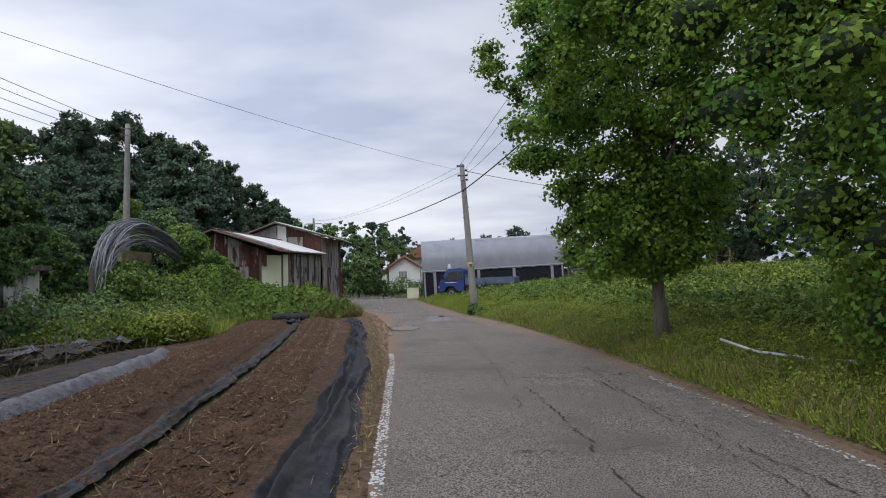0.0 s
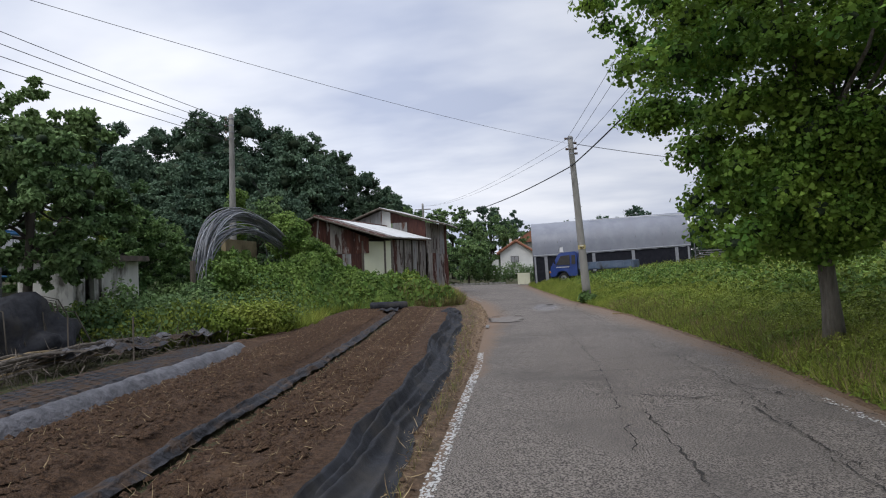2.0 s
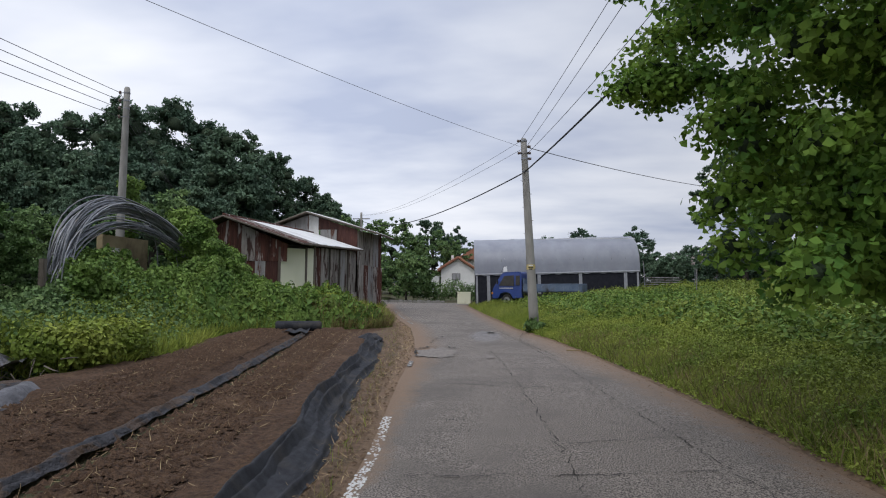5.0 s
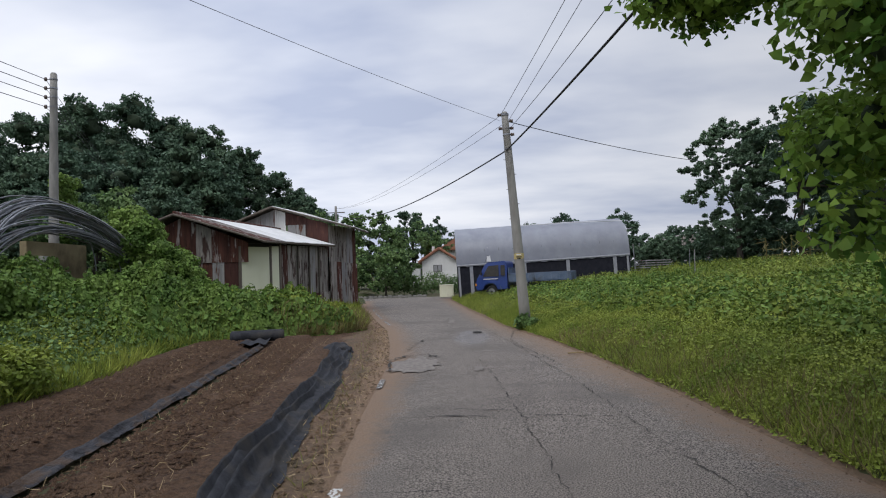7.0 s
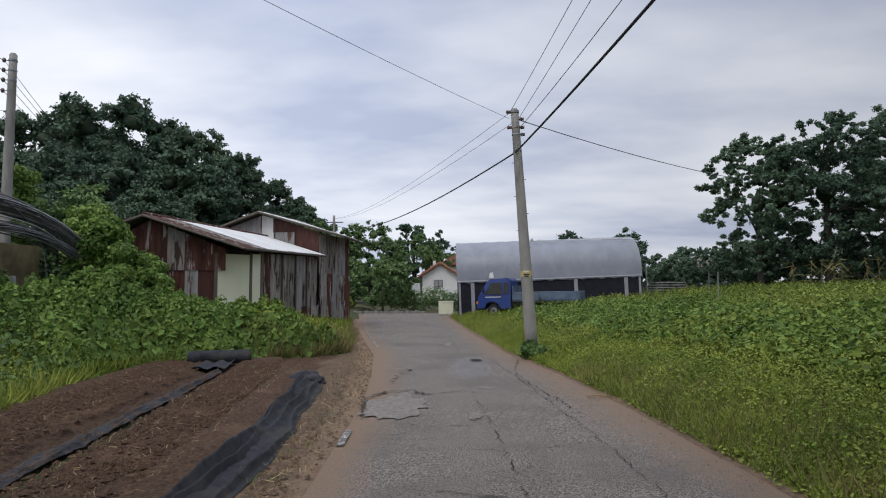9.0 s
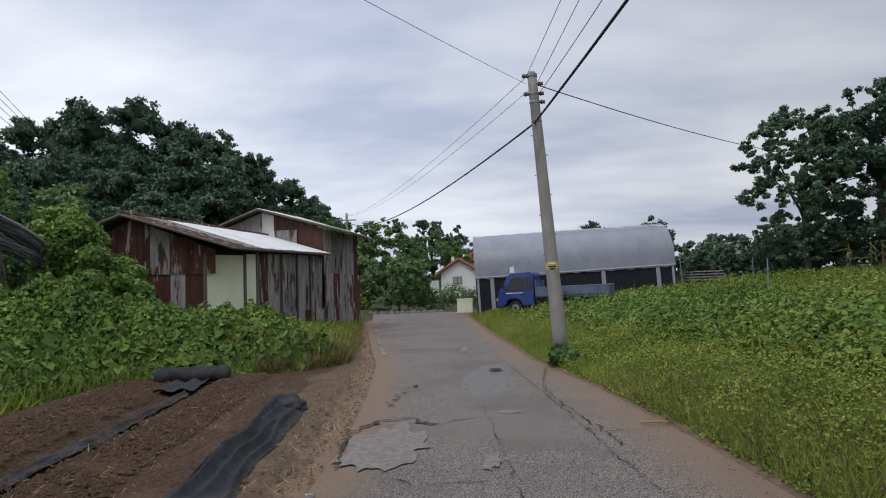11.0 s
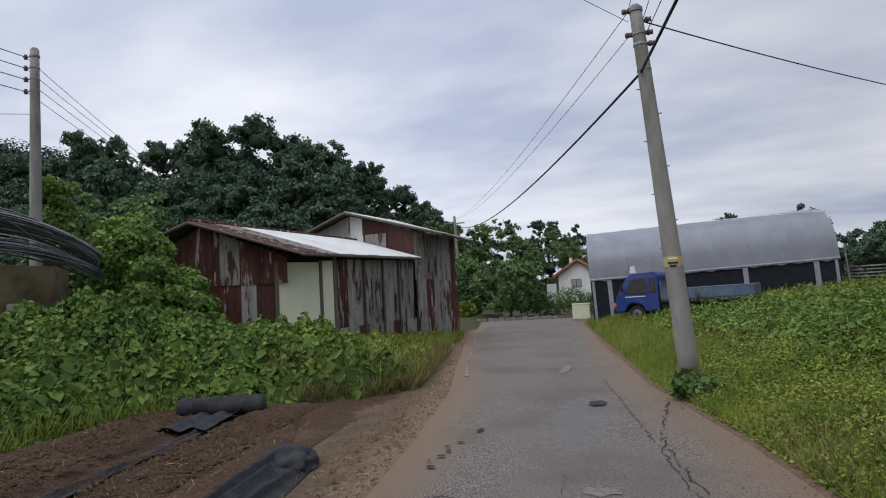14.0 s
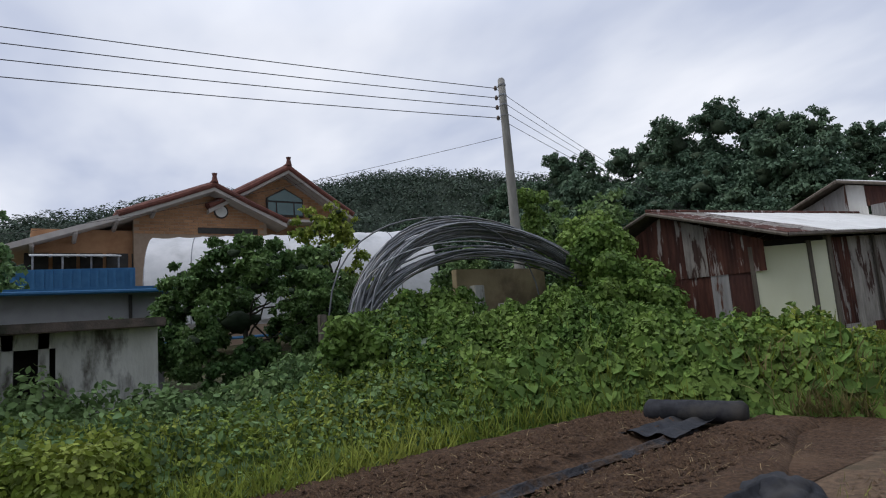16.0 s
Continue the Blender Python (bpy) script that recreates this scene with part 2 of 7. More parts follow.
    pane=surf("green_glass", (0.05, 0.12, 0.12), (0.07, 0.15, 0.15), 0.6, 0.06, 0, spec=0.8),
    bark=surf("ginkgo_bark", (0.13, 0.115, 0.095), (0.24, 0.215, 0.18), 5, 0.95, 1.0, c3=(0.09, 0.085, 0.065), scale3=1.3, stretch=(3, 3, 0.5), fine=14, bump_dist=0.05),
    darkbark=surf("dark_bark", (0.05, 0.043, 0.035), (0.09, 0.08, 0.065), 4, 0.95, 0.5, stretch=(3, 3, 0.5)),
    ginkgo=leafmat("ginkgo_leaf", (0.095, 0.205, 0.038), (0.235, 0.35, 0.06), scale=0.9, tr=0.35),
    # forest green raised and turned bluish, distance haze painted into the leaf colour
    forest=leafmat("hazy_forest_leaf", (0.08, 0.135, 0.088), (0.135, 0.205, 0.122), vary=0.3, scale=0.15, tr=0.15),
    bushleaf=leafmat("bush_leaf", (0.11, 0.19, 0.075), (0.19, 0.28, 0.105), scale=0.4),
    vine=leafmat("vine_leaf", (0.1, 0.18, 0.042), (0.195, 0.29, 0.068), scale=0.8),
    vinedark=leafmat("dark_vine_leaf", (0.08, 0.155, 0.052), (0.135, 0.22, 0.072), scale=0.8),
    weed=leafmat("weed_leaf", (0.16, 0.225, 0.038), (0.28, 0.325, 0.062), scale=1.0),
    grass=leafmat("grass_blade", (0.2, 0.26, 0.045), (0.32, 0.36, 0.075), scale=0.7, tr=0.3),
    drygrass=leafmat("dry_grass", (0.24, 0.19, 0.09), (0.17, 0.17, 0.06), scale=1.2),
    crop=leafmat("crop_leaf", (0.1, 0.165, 0.03), (0.215, 0.265, 0.052), scale=0.35),
    # bluish hill green with the haze of distance in its colour
    hill=leafmat("hazy_hill_leaf", (0.05, 0.078, 0.056), (0.07, 0.102, 0.068), vary=0.25, scale=0.03, tr=0.1),
)


def sanded(name, base, sand):
    """base with sand laid over it where the mesh carries the attribute sand."""
    m = base.copy()
    m.name = name
    n, l = m.node_tree.nodes, m.node_tree.links
    b = n["Principled BSDF"]
    old = b.inputs["Base Color"].links[0].from_socket
    at = n.new("ShaderNodeAttribute"); at.attribute_name = "sand"
    tc = n.new("ShaderNodeTexCoord")
    t = n.new("ShaderNodeTexNoise"); t.inputs["Scale"].default_value = 7.0; t.inputs["Detail"].default_value = 8.0; t.inputs["Roughness"].default_value = 0.65
    l.new(tc.outputs["Object"], t.inputs[0])
    ad = n.new("ShaderNodeMath"); ad.operation = "ADD"
    l.new(at.outputs["Fac"], ad.inputs[0]); l.new(t.outputs["Fac"], ad.inputs[1])
    r = n.new("ShaderNodeMapRange"); r.inputs["From Min"].default_value, r.inputs["From Max"].default_value = 0.75, 1.35
    l.new(ad.outputs[0], r.inputs[0])
    g = n.new("ShaderNodeTexNoise"); g.inputs["Scale"].default_value = 40.0; g.inputs["Detail"].default_value = 5.0
    l.new(tc.outputs["Object"], g.inputs[0])
    sc = n.new("ShaderNodeMix"); sc.data_type = "RGBA"
    sc.inputs["A"].default_value, sc.inputs["B"].default_value = (*[c * 0.62 for c in sand], 1), (*[c * 1.3 for c in sand], 1)
    l.new(g.outputs["Fac"], sc.inputs["Factor"])
    x = n.new("ShaderNodeMix"); x.data_type = "RGBA"
    l.new(r.outputs[0], x.inputs["Factor"]); l.new(old, x.inputs["A"]); l.new(sc.outputs["Result"], x.inputs["B"])
    wa = n.new("ShaderNodeAttribute"); wa.attribute_name = "wet"
    wd = n.new("ShaderNodeMath"); wd.operation = "ADD"
    l.new(wa.outputs["Fac"], wd.inputs[0]); l.new(t.outputs["Fac"], wd.inputs[1])
    wr = n.new("ShaderNodeMapRange"); wr.inputs["From Min"].default_value, wr.inputs["From Max"].default_value = 0.85, 1.2
    l.new(wd.outputs[0], wr.inputs[0])
    wc = n.new("ShaderNodeMix"); wc.data_type = "RGBA"; wc.blend_type = "MULTIPLY"
    wc.inputs["B"].default_value = (0.88, 0.88, 0.9, 1)
    l.new(wr.outputs[0], wc.inputs["Factor"]); l.new(x.outputs["Result"], wc.inputs["A"])
    l.new(wc.outputs["Result"], b.inputs["Base Color"])
    wo = n.new("ShaderNodeMapRange"); wo.inputs["To Min"].default_value, wo.inputs["To Max"].default_value = 0.85, 0.38
    l.new(wr.outputs[0], wo.inputs[0]); l.new(wo.outputs[0], b.inputs["Roughness"])
    return m


M["sandroad"] = sanded("sanded_asphalt", M["asphalt"], (0.25, 0.175, 0.12))
M["sandsoil"] = sanded("sanded_soil", M["drysoil"], (0.27, 0.18, 0.115))


def give_sand(ob, values):
    ob.data.attributes.new("sand", "FLOAT", "POINT").data.foreach_set("value", np.asarray(values, np.float32).ravel())
    return ob


# ---- helpers of this scene ----
def part(name, bm, material, parent=None, label="", smooth=False):
    me = bpy.data.meshes.new(name)
    bm.normal_update()
    bm.to_mesh(me)
    bm.free()
    me.materials.append(material)
    if smooth:
        me.polygons.foreach_set("use_smooth", [True] * len(me.polygons))
    ob = new(name, me)
    if parent:
        ob.parent = parent
    if label:
        ob["label"] = label
    return ob


def raw(name, verts, faces, material, parent=None, label="", smooth=False):
    """One mesh object from arrays of corners and faces."""
    me = bpy.data.meshes.new(name)
    verts = np.asarray(verts, np.float32)
    if isinstance(faces, np.ndarray):
        k = faces.shape[1]
        me.vertices.add(len(verts)); me.vertices.foreach_set("co", verts.ravel())
        me.loops.add(faces.size); me.loops.foreach_set("vertex_index", faces.ravel().astype(np.int32))
        me.polygons.add(len(faces)); me.polygons.foreach_set("loop_start", np.arange(0, faces.size, k, dtype=np.int32))
        me.update(calc_edges=True)
    else:
        me.from_pydata(verts.tolist(), [], faces)
    me.materials.append(material)
    if smooth:
        me.polygons.foreach_set("use_smooth", [True] * len(me.polygons))
    ob = new(name, me)
    if parent:
        ob.parent = parent
    if label:
        ob["label"] = label
    return ob


def empty(name, m=None):
    ob = new(name)
    if m is not None:
        ob.matrix_world = m
    return ob


def box(bm, c, s, rz=0.0, bevel=0.0, m=None):
    r = bmesh.ops.create_cube(bm, size=1.0)
    t = (m or Matrix()) @ Matrix.Translation(c) @ Matrix.Rotation(rz, 4, "Z") @ Matrix.Diagonal((*s, 1))
    bmesh.ops.transform(bm, matrix=t, verts=r["verts"])
    if bevel:
        bmesh.ops.bevel(bm, geom=list({e for v in r["verts"] for e in v.link_edges}), offset=bevel, segments=2, affect="EDGES")
    return r["verts"]


def boxed(c, s, rz=0.0, bevel=0.0):
    bm = bmesh.new()
    box(bm, c, s, rz, bevel)
    return bm


def tube(bm, pts, radii, sides=8, cap=True):
    """A round rod along pts; radii a number or one a point."""
    pts = [Vector(p) for p in pts]
    if not hasattr(radii, "__len__"):
        radii = [radii] * len(pts)
    rings = []
    ref = Vector((0.31, 0.17, 0.93))
    for i, p in enumerate(pts):
        d = (pts[min(i + 1, len(pts) - 1)] - pts[max(i - 1, 0)]).normalized()
        a = d.cross(ref)
        a = (a if a.length > 0.05 else d.cross(Vector((1, 0, 0)))).normalized()
        b = d.cross(a)
        rings.append([bm.verts.new(p + (a * math.cos(q) + b * math.sin(q)) * radii[i]) for q in (2 * math.pi * k / sides for k in range(sides))])
    for r0, r1 in zip(rings, rings[1:]):
        for k in range(sides):
            bm.faces.new((r0[k], r0[(k + 1) % sides], r1[(k + 1) % sides], r1[k]))
    if cap:
        bm.faces.new(rings[0][::-1])
        bm.faces.new(rings[-1])


def tubed(pts, radii, sides=8):
    bm = bmesh.new()
    tube(bm, pts, radii, sides)
    return bm


def prism(poly, y0, y1):
    """A shape drawn in x, z, drawn out from y0 to y1."""
    bm = bmesh.new()
    a = [bm.verts.new((x, y0, z)) for x, z in poly]
    b = [bm.verts.new((x, y1, z)) for x, z in poly]
    bm.faces.new(a)
    bm.faces.new(b[::-1])
    n = len(poly)
    for i in range(n):
        bm.faces.new((a[i], b[i], b[(i + 1) % n], a[(i + 1) % n]))
    bmesh.ops.recalc_face_normals(bm, faces=bm.faces)
    return bm


def interp(y, table):
    ys, xs = zip(*table)
    return np.interp(y, ys, xs)


def fbm(x, y, s, seed=0.0):
    """Cheap smooth noise over arrays, about -1 to 1."""
    x, y = np.asarray(x, float) * s, np.asarray(y, float) * s
    v = np.zeros(np.broadcast(x, y).shape)
    for k, a in ((1.0, 0.5), (2.13, 0.28), (4.7, 0.16)):
        v = v + a * (np.sin(k * (x * 1.7 + y * 0.6) + seed + 1.3 * np.sin(k * y * 1.1 + seed)) * np.cos(k * (y * 1.5 - x * 0.4) + 2.1 * seed + np.sin(k * x * 0.9)))
    return v


LEAF = {
    "oval": (np.array([(0, 0, 0), (0.3, 0.35, 0.06), (0.26, 0.72, 0.05), (0, 1, -0.05), (-0.26, 0.72, 0.05), (-0.3, 0.35, 0.06)], float), [(0, 1, 2, 3), (0, 3, 4, 5)]),
    "fan": (np.array([(0, 0, 0), (0.52, 0.68, 0.07), (0, 0.92, -0.04), (-0.52, 0.68, 0.07)], float), [(0, 1, 2, 3)]),
    "flat": (np.array([(0, 0, 0), (0.32, 0.5, 0.05), (0, 1, -0.05), (-0.32, 0.5, 0.05)], float), [(0, 1, 2, 3)]),
    "heart": (np.array([(0, 0.06, 0), (0.46, 0.0, 0.07), (0.44, 0.5, 0.03), (0, 1, -0.1), (-0.44, 0.5, 0.03), (-0.46, 0.0, 0.07)], float), [(0, 1, 2, 3), (0, 3, 4, 5)]),
    "blade": (np.array([(-0.024, 0, 0), (0.024, 0, 0), (0.02, 0.55, 0.05), (0.0, 1.0, 0.22), (-0.02, 0.55, 0.05)], float), [(0, 1, 2, 4), (4, 2, 3, 3)]),
}


def leaves(name, pos, nor, size, material, shape="oval", spread=0.7, parent=None, label="", up=False, rng=RNG):
    """Many small leaves in one mesh: places, the ways they face, their sizes."""
    n = len(pos)
    tpl, quads = LEAF[shape]
    nor = np.asarray(nor, float) + rng.normal(0, spread, (n, 3))
    nor /= np.linalg.norm(nor, axis=1)[:, None] + 1e-9
    a = rng.normal(0, 1, (n, 3))
    if up:
        yv = np.stack([rng.normal(0, 0.45, n), rng.normal(0, 0.45, n), np.ones(n)], 1)
    else:
        yv = a + np.array([0, 0, -0.6])
        yv -= (yv * nor).sum(1)[:, None] * nor
    yv /= np.linalg.norm(yv, axis=1)[:, None] + 1e-9
    xv = np.cross(yv, nor)
    xv /= np.linalg.norm(xv, axis=1)[:, None] + 1e-9
    zv = np.cross(xv, yv)
    s = np.asarray(size, float).reshape(-1, 1, 1) * np.ones((n, 1, 1))
    v = tpl[None, :, 0:1] * xv[:, None] + tpl[None, :, 1:2] * yv[:, None] + tpl[None, :, 2:3] * zv[:, None]
    v = v * s + np.asarray(pos)[:, None]
    k = len(tpl)
    if shape == "blade":
        f = np.array([(0, 1, 2), (0, 2, 4), (4, 2, 3)])
    else:
        f = np.array(quads)
    faces = (np.arange(n)[:, None, None] * k + f[None]).reshape(-1, f.shape[1])
    return raw(name, v.reshape(-1, 3), faces, material, parent, label)


def blob_points(n, blobs, rng=RNG, shell=0.55):
    """Points in a heap of ellipsoids (cx, cy, cz, rx, ry, rz), most of them near their skins, with their outward ways."""
    blobs = np.asarray(blobs, float)
    w = (blobs[:, 3] * blobs[:, 4] * blobs[:, 5]) ** (2 / 3)
    i = rng.choice(len(blobs), n, p=w / w.sum())
    d = rng.normal(0, 1, (n, 3))
    d /= np.linalg.norm(d, axis=1)[:, None]
    r = (shell + (1 - shell) * rng.random(n)) * (1 + rng.normal(0, 0.06, n))
    return blobs[i, :3] + d * blobs[i, 3:] * r[:, None], d


# ---- lie of the land ----
ROAD_L = [(-20, 1.3), (0, 0.85), (4.6, 0.67), (11.4, 0.39), (15, 0.12), (19, -0.1), (22, -0.45), (25.6, -1.0), (30, -2.0), (35, -3.1), (44, -4.7), (48, -5.6), (52, -6.5)]
ROAD_R = [(-20, 4.9), (0, 4.6), (5, 4.46), (12.2, 4.28), (15.7, 4.0), (19.2, 3.64), (22.3, 3.2), (26.2, 2.42), (34.5, 1.4), (45, 0.3), (48, 0.2), (52, 0.6)]
WEEDS = [(-20, -9.0), (9, -7.4), (14.0, -6.2), (15.2, -4.9), (16.5, -4.6), (18.4, -4.85), (20, -5.3), (21.5, -5.75), (23, -5.6), (24.2, -4.0), (25.2, -2.3), (26.0, -1.8), (30, -2.5), (34, -3.4), (38, -4.0), (41, -4.6)]


def land(x, y):
    """Height of the ground."""
    x, y = np.asarray(x, float), np.asarray(y, float)
    er, el = interp(y, ROAD_R), interp(y, ROAD_L)
    d = x - er
    right = np.where(d > 0, 0.32 * np.clip((d - 0.1) / 1.2, 0, 1) ** 0.8 + 0.088 * np.clip(d - 1.2, 0, 14), 0)
    right = right * np.clip((70 - y) / 20, 0, 1) ** 0.5 + np.where(d > 0, 0.03 * fbm(x, y, 1.6), 0)
    wl_ = interp(y, WEEDS) - x
    left = 0.28 * np.clip(wl_ / 2.5, 0, 1) + 0.07 * np.clip(wl_ - 6, 0, 20)
    left = np.where((y > 14) & (y < 60), left, 0.28 * np.clip((-7 - x) / 3, 0, 1) + 0.07 * np.clip(-13 - x, 0, 20))
    on = (x > el - 0.02) & (x < er + 0.02)
    return np.where(on, -0.03, -0.012) + np.where(on, 0, right + left)


def grid(xs, ys, zf):
    X, Y = np.meshgrid(xs, ys)
    v = np.stack([X, Y, zf(X, Y)], -1).reshape(-1, 3)
    nx, ny = len(xs), len(ys)
    i = (np.arange(ny - 1)[:, None] * nx + np.arange(nx - 1)[None]).ravel()
    return v, np.stack([i, i + 1, i + nx + 1, i + nx], 1)


def ribbon(t0, t1, step, left, right, across, zf):
    """A strip along y between two edges (functions of y)."""
    ys = np.arange(t0, t1 + step / 2, step)
    u = np.linspace(0, 1, across)
    L, R = left(ys)[:, None], right(ys)[:, None]
    X = L + (R - L) * u[None]
    Y = np.repeat(ys[:, None], across, 1)
    v = np.stack([X, Y, zf(X, Y, u[None] + 0 * X)], -1).reshape(-1, 3)
    i = (np.arange(len(ys) - 1)[:, None] * across + np.arange(across - 1)[None]).ravel()
    return v, np.stack([i, i + 1, i + across + 1, i + across], 1)


def far_steps(a, b, step, out):
    core = np.arange(a, b, step)
    lo, hi, s = [a], [core[-1]], step
    while hi[-1] < out:
        s *= 1.35
        hi.append(hi[-1] + s)
        lo.append(lo[-1] - s)
    return np.concatenate([lo[:0:-1], core, hi[1:]])


v, f = grid(far_steps(-10, 12, 0.14, 2500), far_steps(-4, 46, 0.16, 2500), land)
tagged(raw("ground", v, f, M["earth"], smooth=True), "earth ground with weeds and grass reaching the hills", "ground", kind="structure")

# road, shoulder, worn lines
v, f = ribbon(-20, 48, 0.16, lambda y: interp(y, ROAD_L), lambda y: interp(y, ROAD_R), 60, lambda X, Y, u: 0.008 * fbm(X, Y, 0.7) + 0.012 * np.sin(u * math.pi))
rd = raw("road", v, f, M["sandroad"], smooth=True)
dl, dr = v[:, 0] - interp(v[:, 1], ROAD_L), interp(v[:, 1], ROAD_R) - v[:, 0]
wl_s = interp(v[:, 1], [(-4, 0.0), (8, 0.05), (12, 0.22), (16, 0.5), (20, 0.62), (26, 0.7), (34, 0.6), (44, 0.5), (48, 0.9)]) + 0.14 * fbm(v[:, 0], v[:, 1], 0.9)
wr_s = interp(v[:, 1], [(-4, 0.12), (6, 0.2), (12, 0.45), (17, 0.85), (22, 0.95), (28, 0.75), (36, 0.6), (44, 0.7), (48, 1.0)]) + 0.16 * fbm(v[:, 0], v[:, 1], 0.8, 2.0)
give_sand(rd, np.maximum(np.clip(1 - dl / np.maximum(wl_s * 1.5, 0.02), 0, 1), 0.85 * np.clip(1 - dr / np.maximum(wr_s * 1.5, 0.02), 0, 1)))
wet = 0 * v[:, 0]
for cx, cy, rx, ry, k in ((1.45, 23.3, 0.75, 3.0, 0.8), (4.15, 6.4, 0.7, 3.2, 0.6)):
    wet = np.maximum(wet, k * np.clip(1.6 - 1.6 * np.hypot((v[:, 0] - cx) / rx, (v[:, 1] - cy) / ry), 0, 1))
rd.data.attributes.new("wet", "FLOAT", "POINT").data.foreach_set("value", wet.astype(np.float32))
tagged(rd, "narrow cracked grey asphalt village road with sandy edges", "road", kind="structure")
# side lane at the far end
v, f = ribbon(47.7, 51.8, 0.25, lambda y: -30 + 0 * y, lambda y: 2.0 + 0 * y, 60, lambda X, Y, u: 0.012 + 0.004 * fbm(X, Y, 0.5))
tagged(raw("road_lane", v, f, M["asphalt"], smooth=True), "grey asphalt lane crossing at the end of the road", "road", kind="structure")


def sandy(name, t0, t1, left, right, mat, label, z=0.006):
    v, f = ribbon(t0, t1, 0.12, left, right, 14, lambda X, Y, u: z + 0.012 * fbm(X, Y, 3.1) * np.sin(u * math.pi) + 0.02 * np.sin(u * math.pi) - 0.03 * (np.abs(u - 0.5) > 0.49))
    return tagged(raw(name, v, f, mat, smooth=True), label, "pavement", kind="structure")


sh = sandy("pavement_shoulder", -4, 44, lambda y: np.minimum(interp(y, [(-4, 0.7), (4.6, 0.25), (12, -0.25), (20, -1.35), (24, -2.2), (27, -2.1), (34, -3.7), (44, -5.3)]), interp(y, ROAD_L) - 0.1),
           lambda y: interp(y, ROAD_L) + 0.03, M["sandsoil"], "trodden sandy soil shoulder beside the road", 0.0)
co = np.empty(len(sh.data.vertices) * 3, np.float32)
sh.data.vertices.foreach_get("co", co)
co = co.reshape(-1, 3)
give_sand(sh, np.clip(1.0 - (interp(co[:, 1], ROAD_L) - co[:, 0]) / interp(co[:, 1], [(0, 0.05), (10, 0.15), (16, 0.45), (24, 0.7), (30, 0.7), (44, 0.5)]), 0, 1) * interp(co[:, 1], [(4, 0.2), (12, 0.7), (18, 1.0), (44, 1.0)]))
sv = sandy("pavement_verge", -4, 47, lambda y: interp(y, ROAD_R) - 0.03, lambda y: interp(y, ROAD_R) + 0.3 + 0.06 * fbm(y, 2, 1.0), M["sandsoil"], "brown sandy strip between asphalt and grass", 0.0)
give_sand(sv, np.full(len(sv.data.vertices), 0.45))


def flat_strip(name, t0, t1, mid, half, mat, label, z, step=0.1, cat="road marking"):
    v, f = ribbon(t0, t1, step, lambda y: mid(y) - half, lambda y: mid(y) + half, 5, lambda X, Y, u: z + 0.008 * fbm(X, Y, 0.7) + 0 * u)
    return tagged(raw(name, v, f, mat), label, cat, kind="structure")


lx = lambda y: interp(y, ROAD_L) + 0.05
def road_top(x, y):
    u = (x - interp(y, ROAD_L)) / (interp(y, ROAD_R) - interp(y, ROAD_L))
    return 0.008 * fbm(x, y, 0.7) + 0.012 * np.sin(u * math.pi)


def worn_line(name, n, y0, y1, mid, half, label, seed):
    """What is left of a painted line: flecks of paint on the high grains of the asphalt."""
    rng = np.random.default_rng(seed)
    y = rng.uniform(y0, y1, n)
    x = mid(y) + half * rng.uniform(-1, 1, n)
    ok = rng.random(n) < 0.55 + 0.75 * fbm(x * 2.5, y, 1.9, seed)
    x, y = x[ok], y[ok]
    k = np.arange(5) * 2 * math.pi / 5
    r = rng.uniform(0.006, 0.017, (len(x), 5)) * rng.uniform(0.7, 1.3, (len(x), 1))
    v = np.stack([x[:, None] + r * np.cos(k), y[:, None] + 1.5 * r * np.sin(k), np.repeat((road_top(x, y) + 0.004)[:, None], 5, 1)], -1).reshape(-1, 3)
    return tagged(raw(name, v, np.arange(len(x) * 5).reshape(-1, 5), M["paint"]), label, "road marking", kind="structure")


worn_line("trim_line", 1800, 0.5, 12.6, lx, 0.05, "worn white edge line painted on the asphalt", 4)
for a, b in ((16.6, 17.3), (27.5, 29.5), (30.5, 33.9), (35.5, 37.5)):
    flat_strip("trim_dash", a, b, (lx if a < 20 else (lambda y: interp(y, ROAD_L) + 0.28)), 0.04, M["line"], "worn white dash painted on the asphalt", 0.021)
worn_line("trim_line_verge", 300, 3.0, 9.0, lambda y: interp(y, ROAD_R) - 0.2, 0.05, "faded white line along the grassy edge", 6)

# ---- road wear ----
def crack(pts, w, rng):
    p = [Vector((x, y, 0)) for x, y in pts]
    out = []
    for a, b in zip(p, p[1:]):
        n = max(2, int((b - a).length / 0.07))
        for i in range(n):
            out.append(a.lerp(b, i / n) + Vector((rng.normal(0, 0.022), rng.normal(0, 0.022), 0)))
    v, f = [], []
    for i, q in enumerate(out):
        d = (out[min(i + 1, len(out) - 1)] - out[max(i - 1, 0)]).normalized()
        s = Vector((-d.y, d.x, 0)) * w * max(0.03, rng.normal(0.55, 0.35)) * (0.4 + 0.6 * abs(math.sin(i * 0.21))) * (0.15 if i in (0, len(out) - 1) else 1)
        z = 0.02
        v += [(q.x - s.x, q.y - s.y, z), (q.x + s.x, q.y + s.y, z)]
    f = [(2 * i, 2 * i + 2, 2 * i + 3, 2 * i + 1) for i in range(len(out) - 1)]
    return v, f


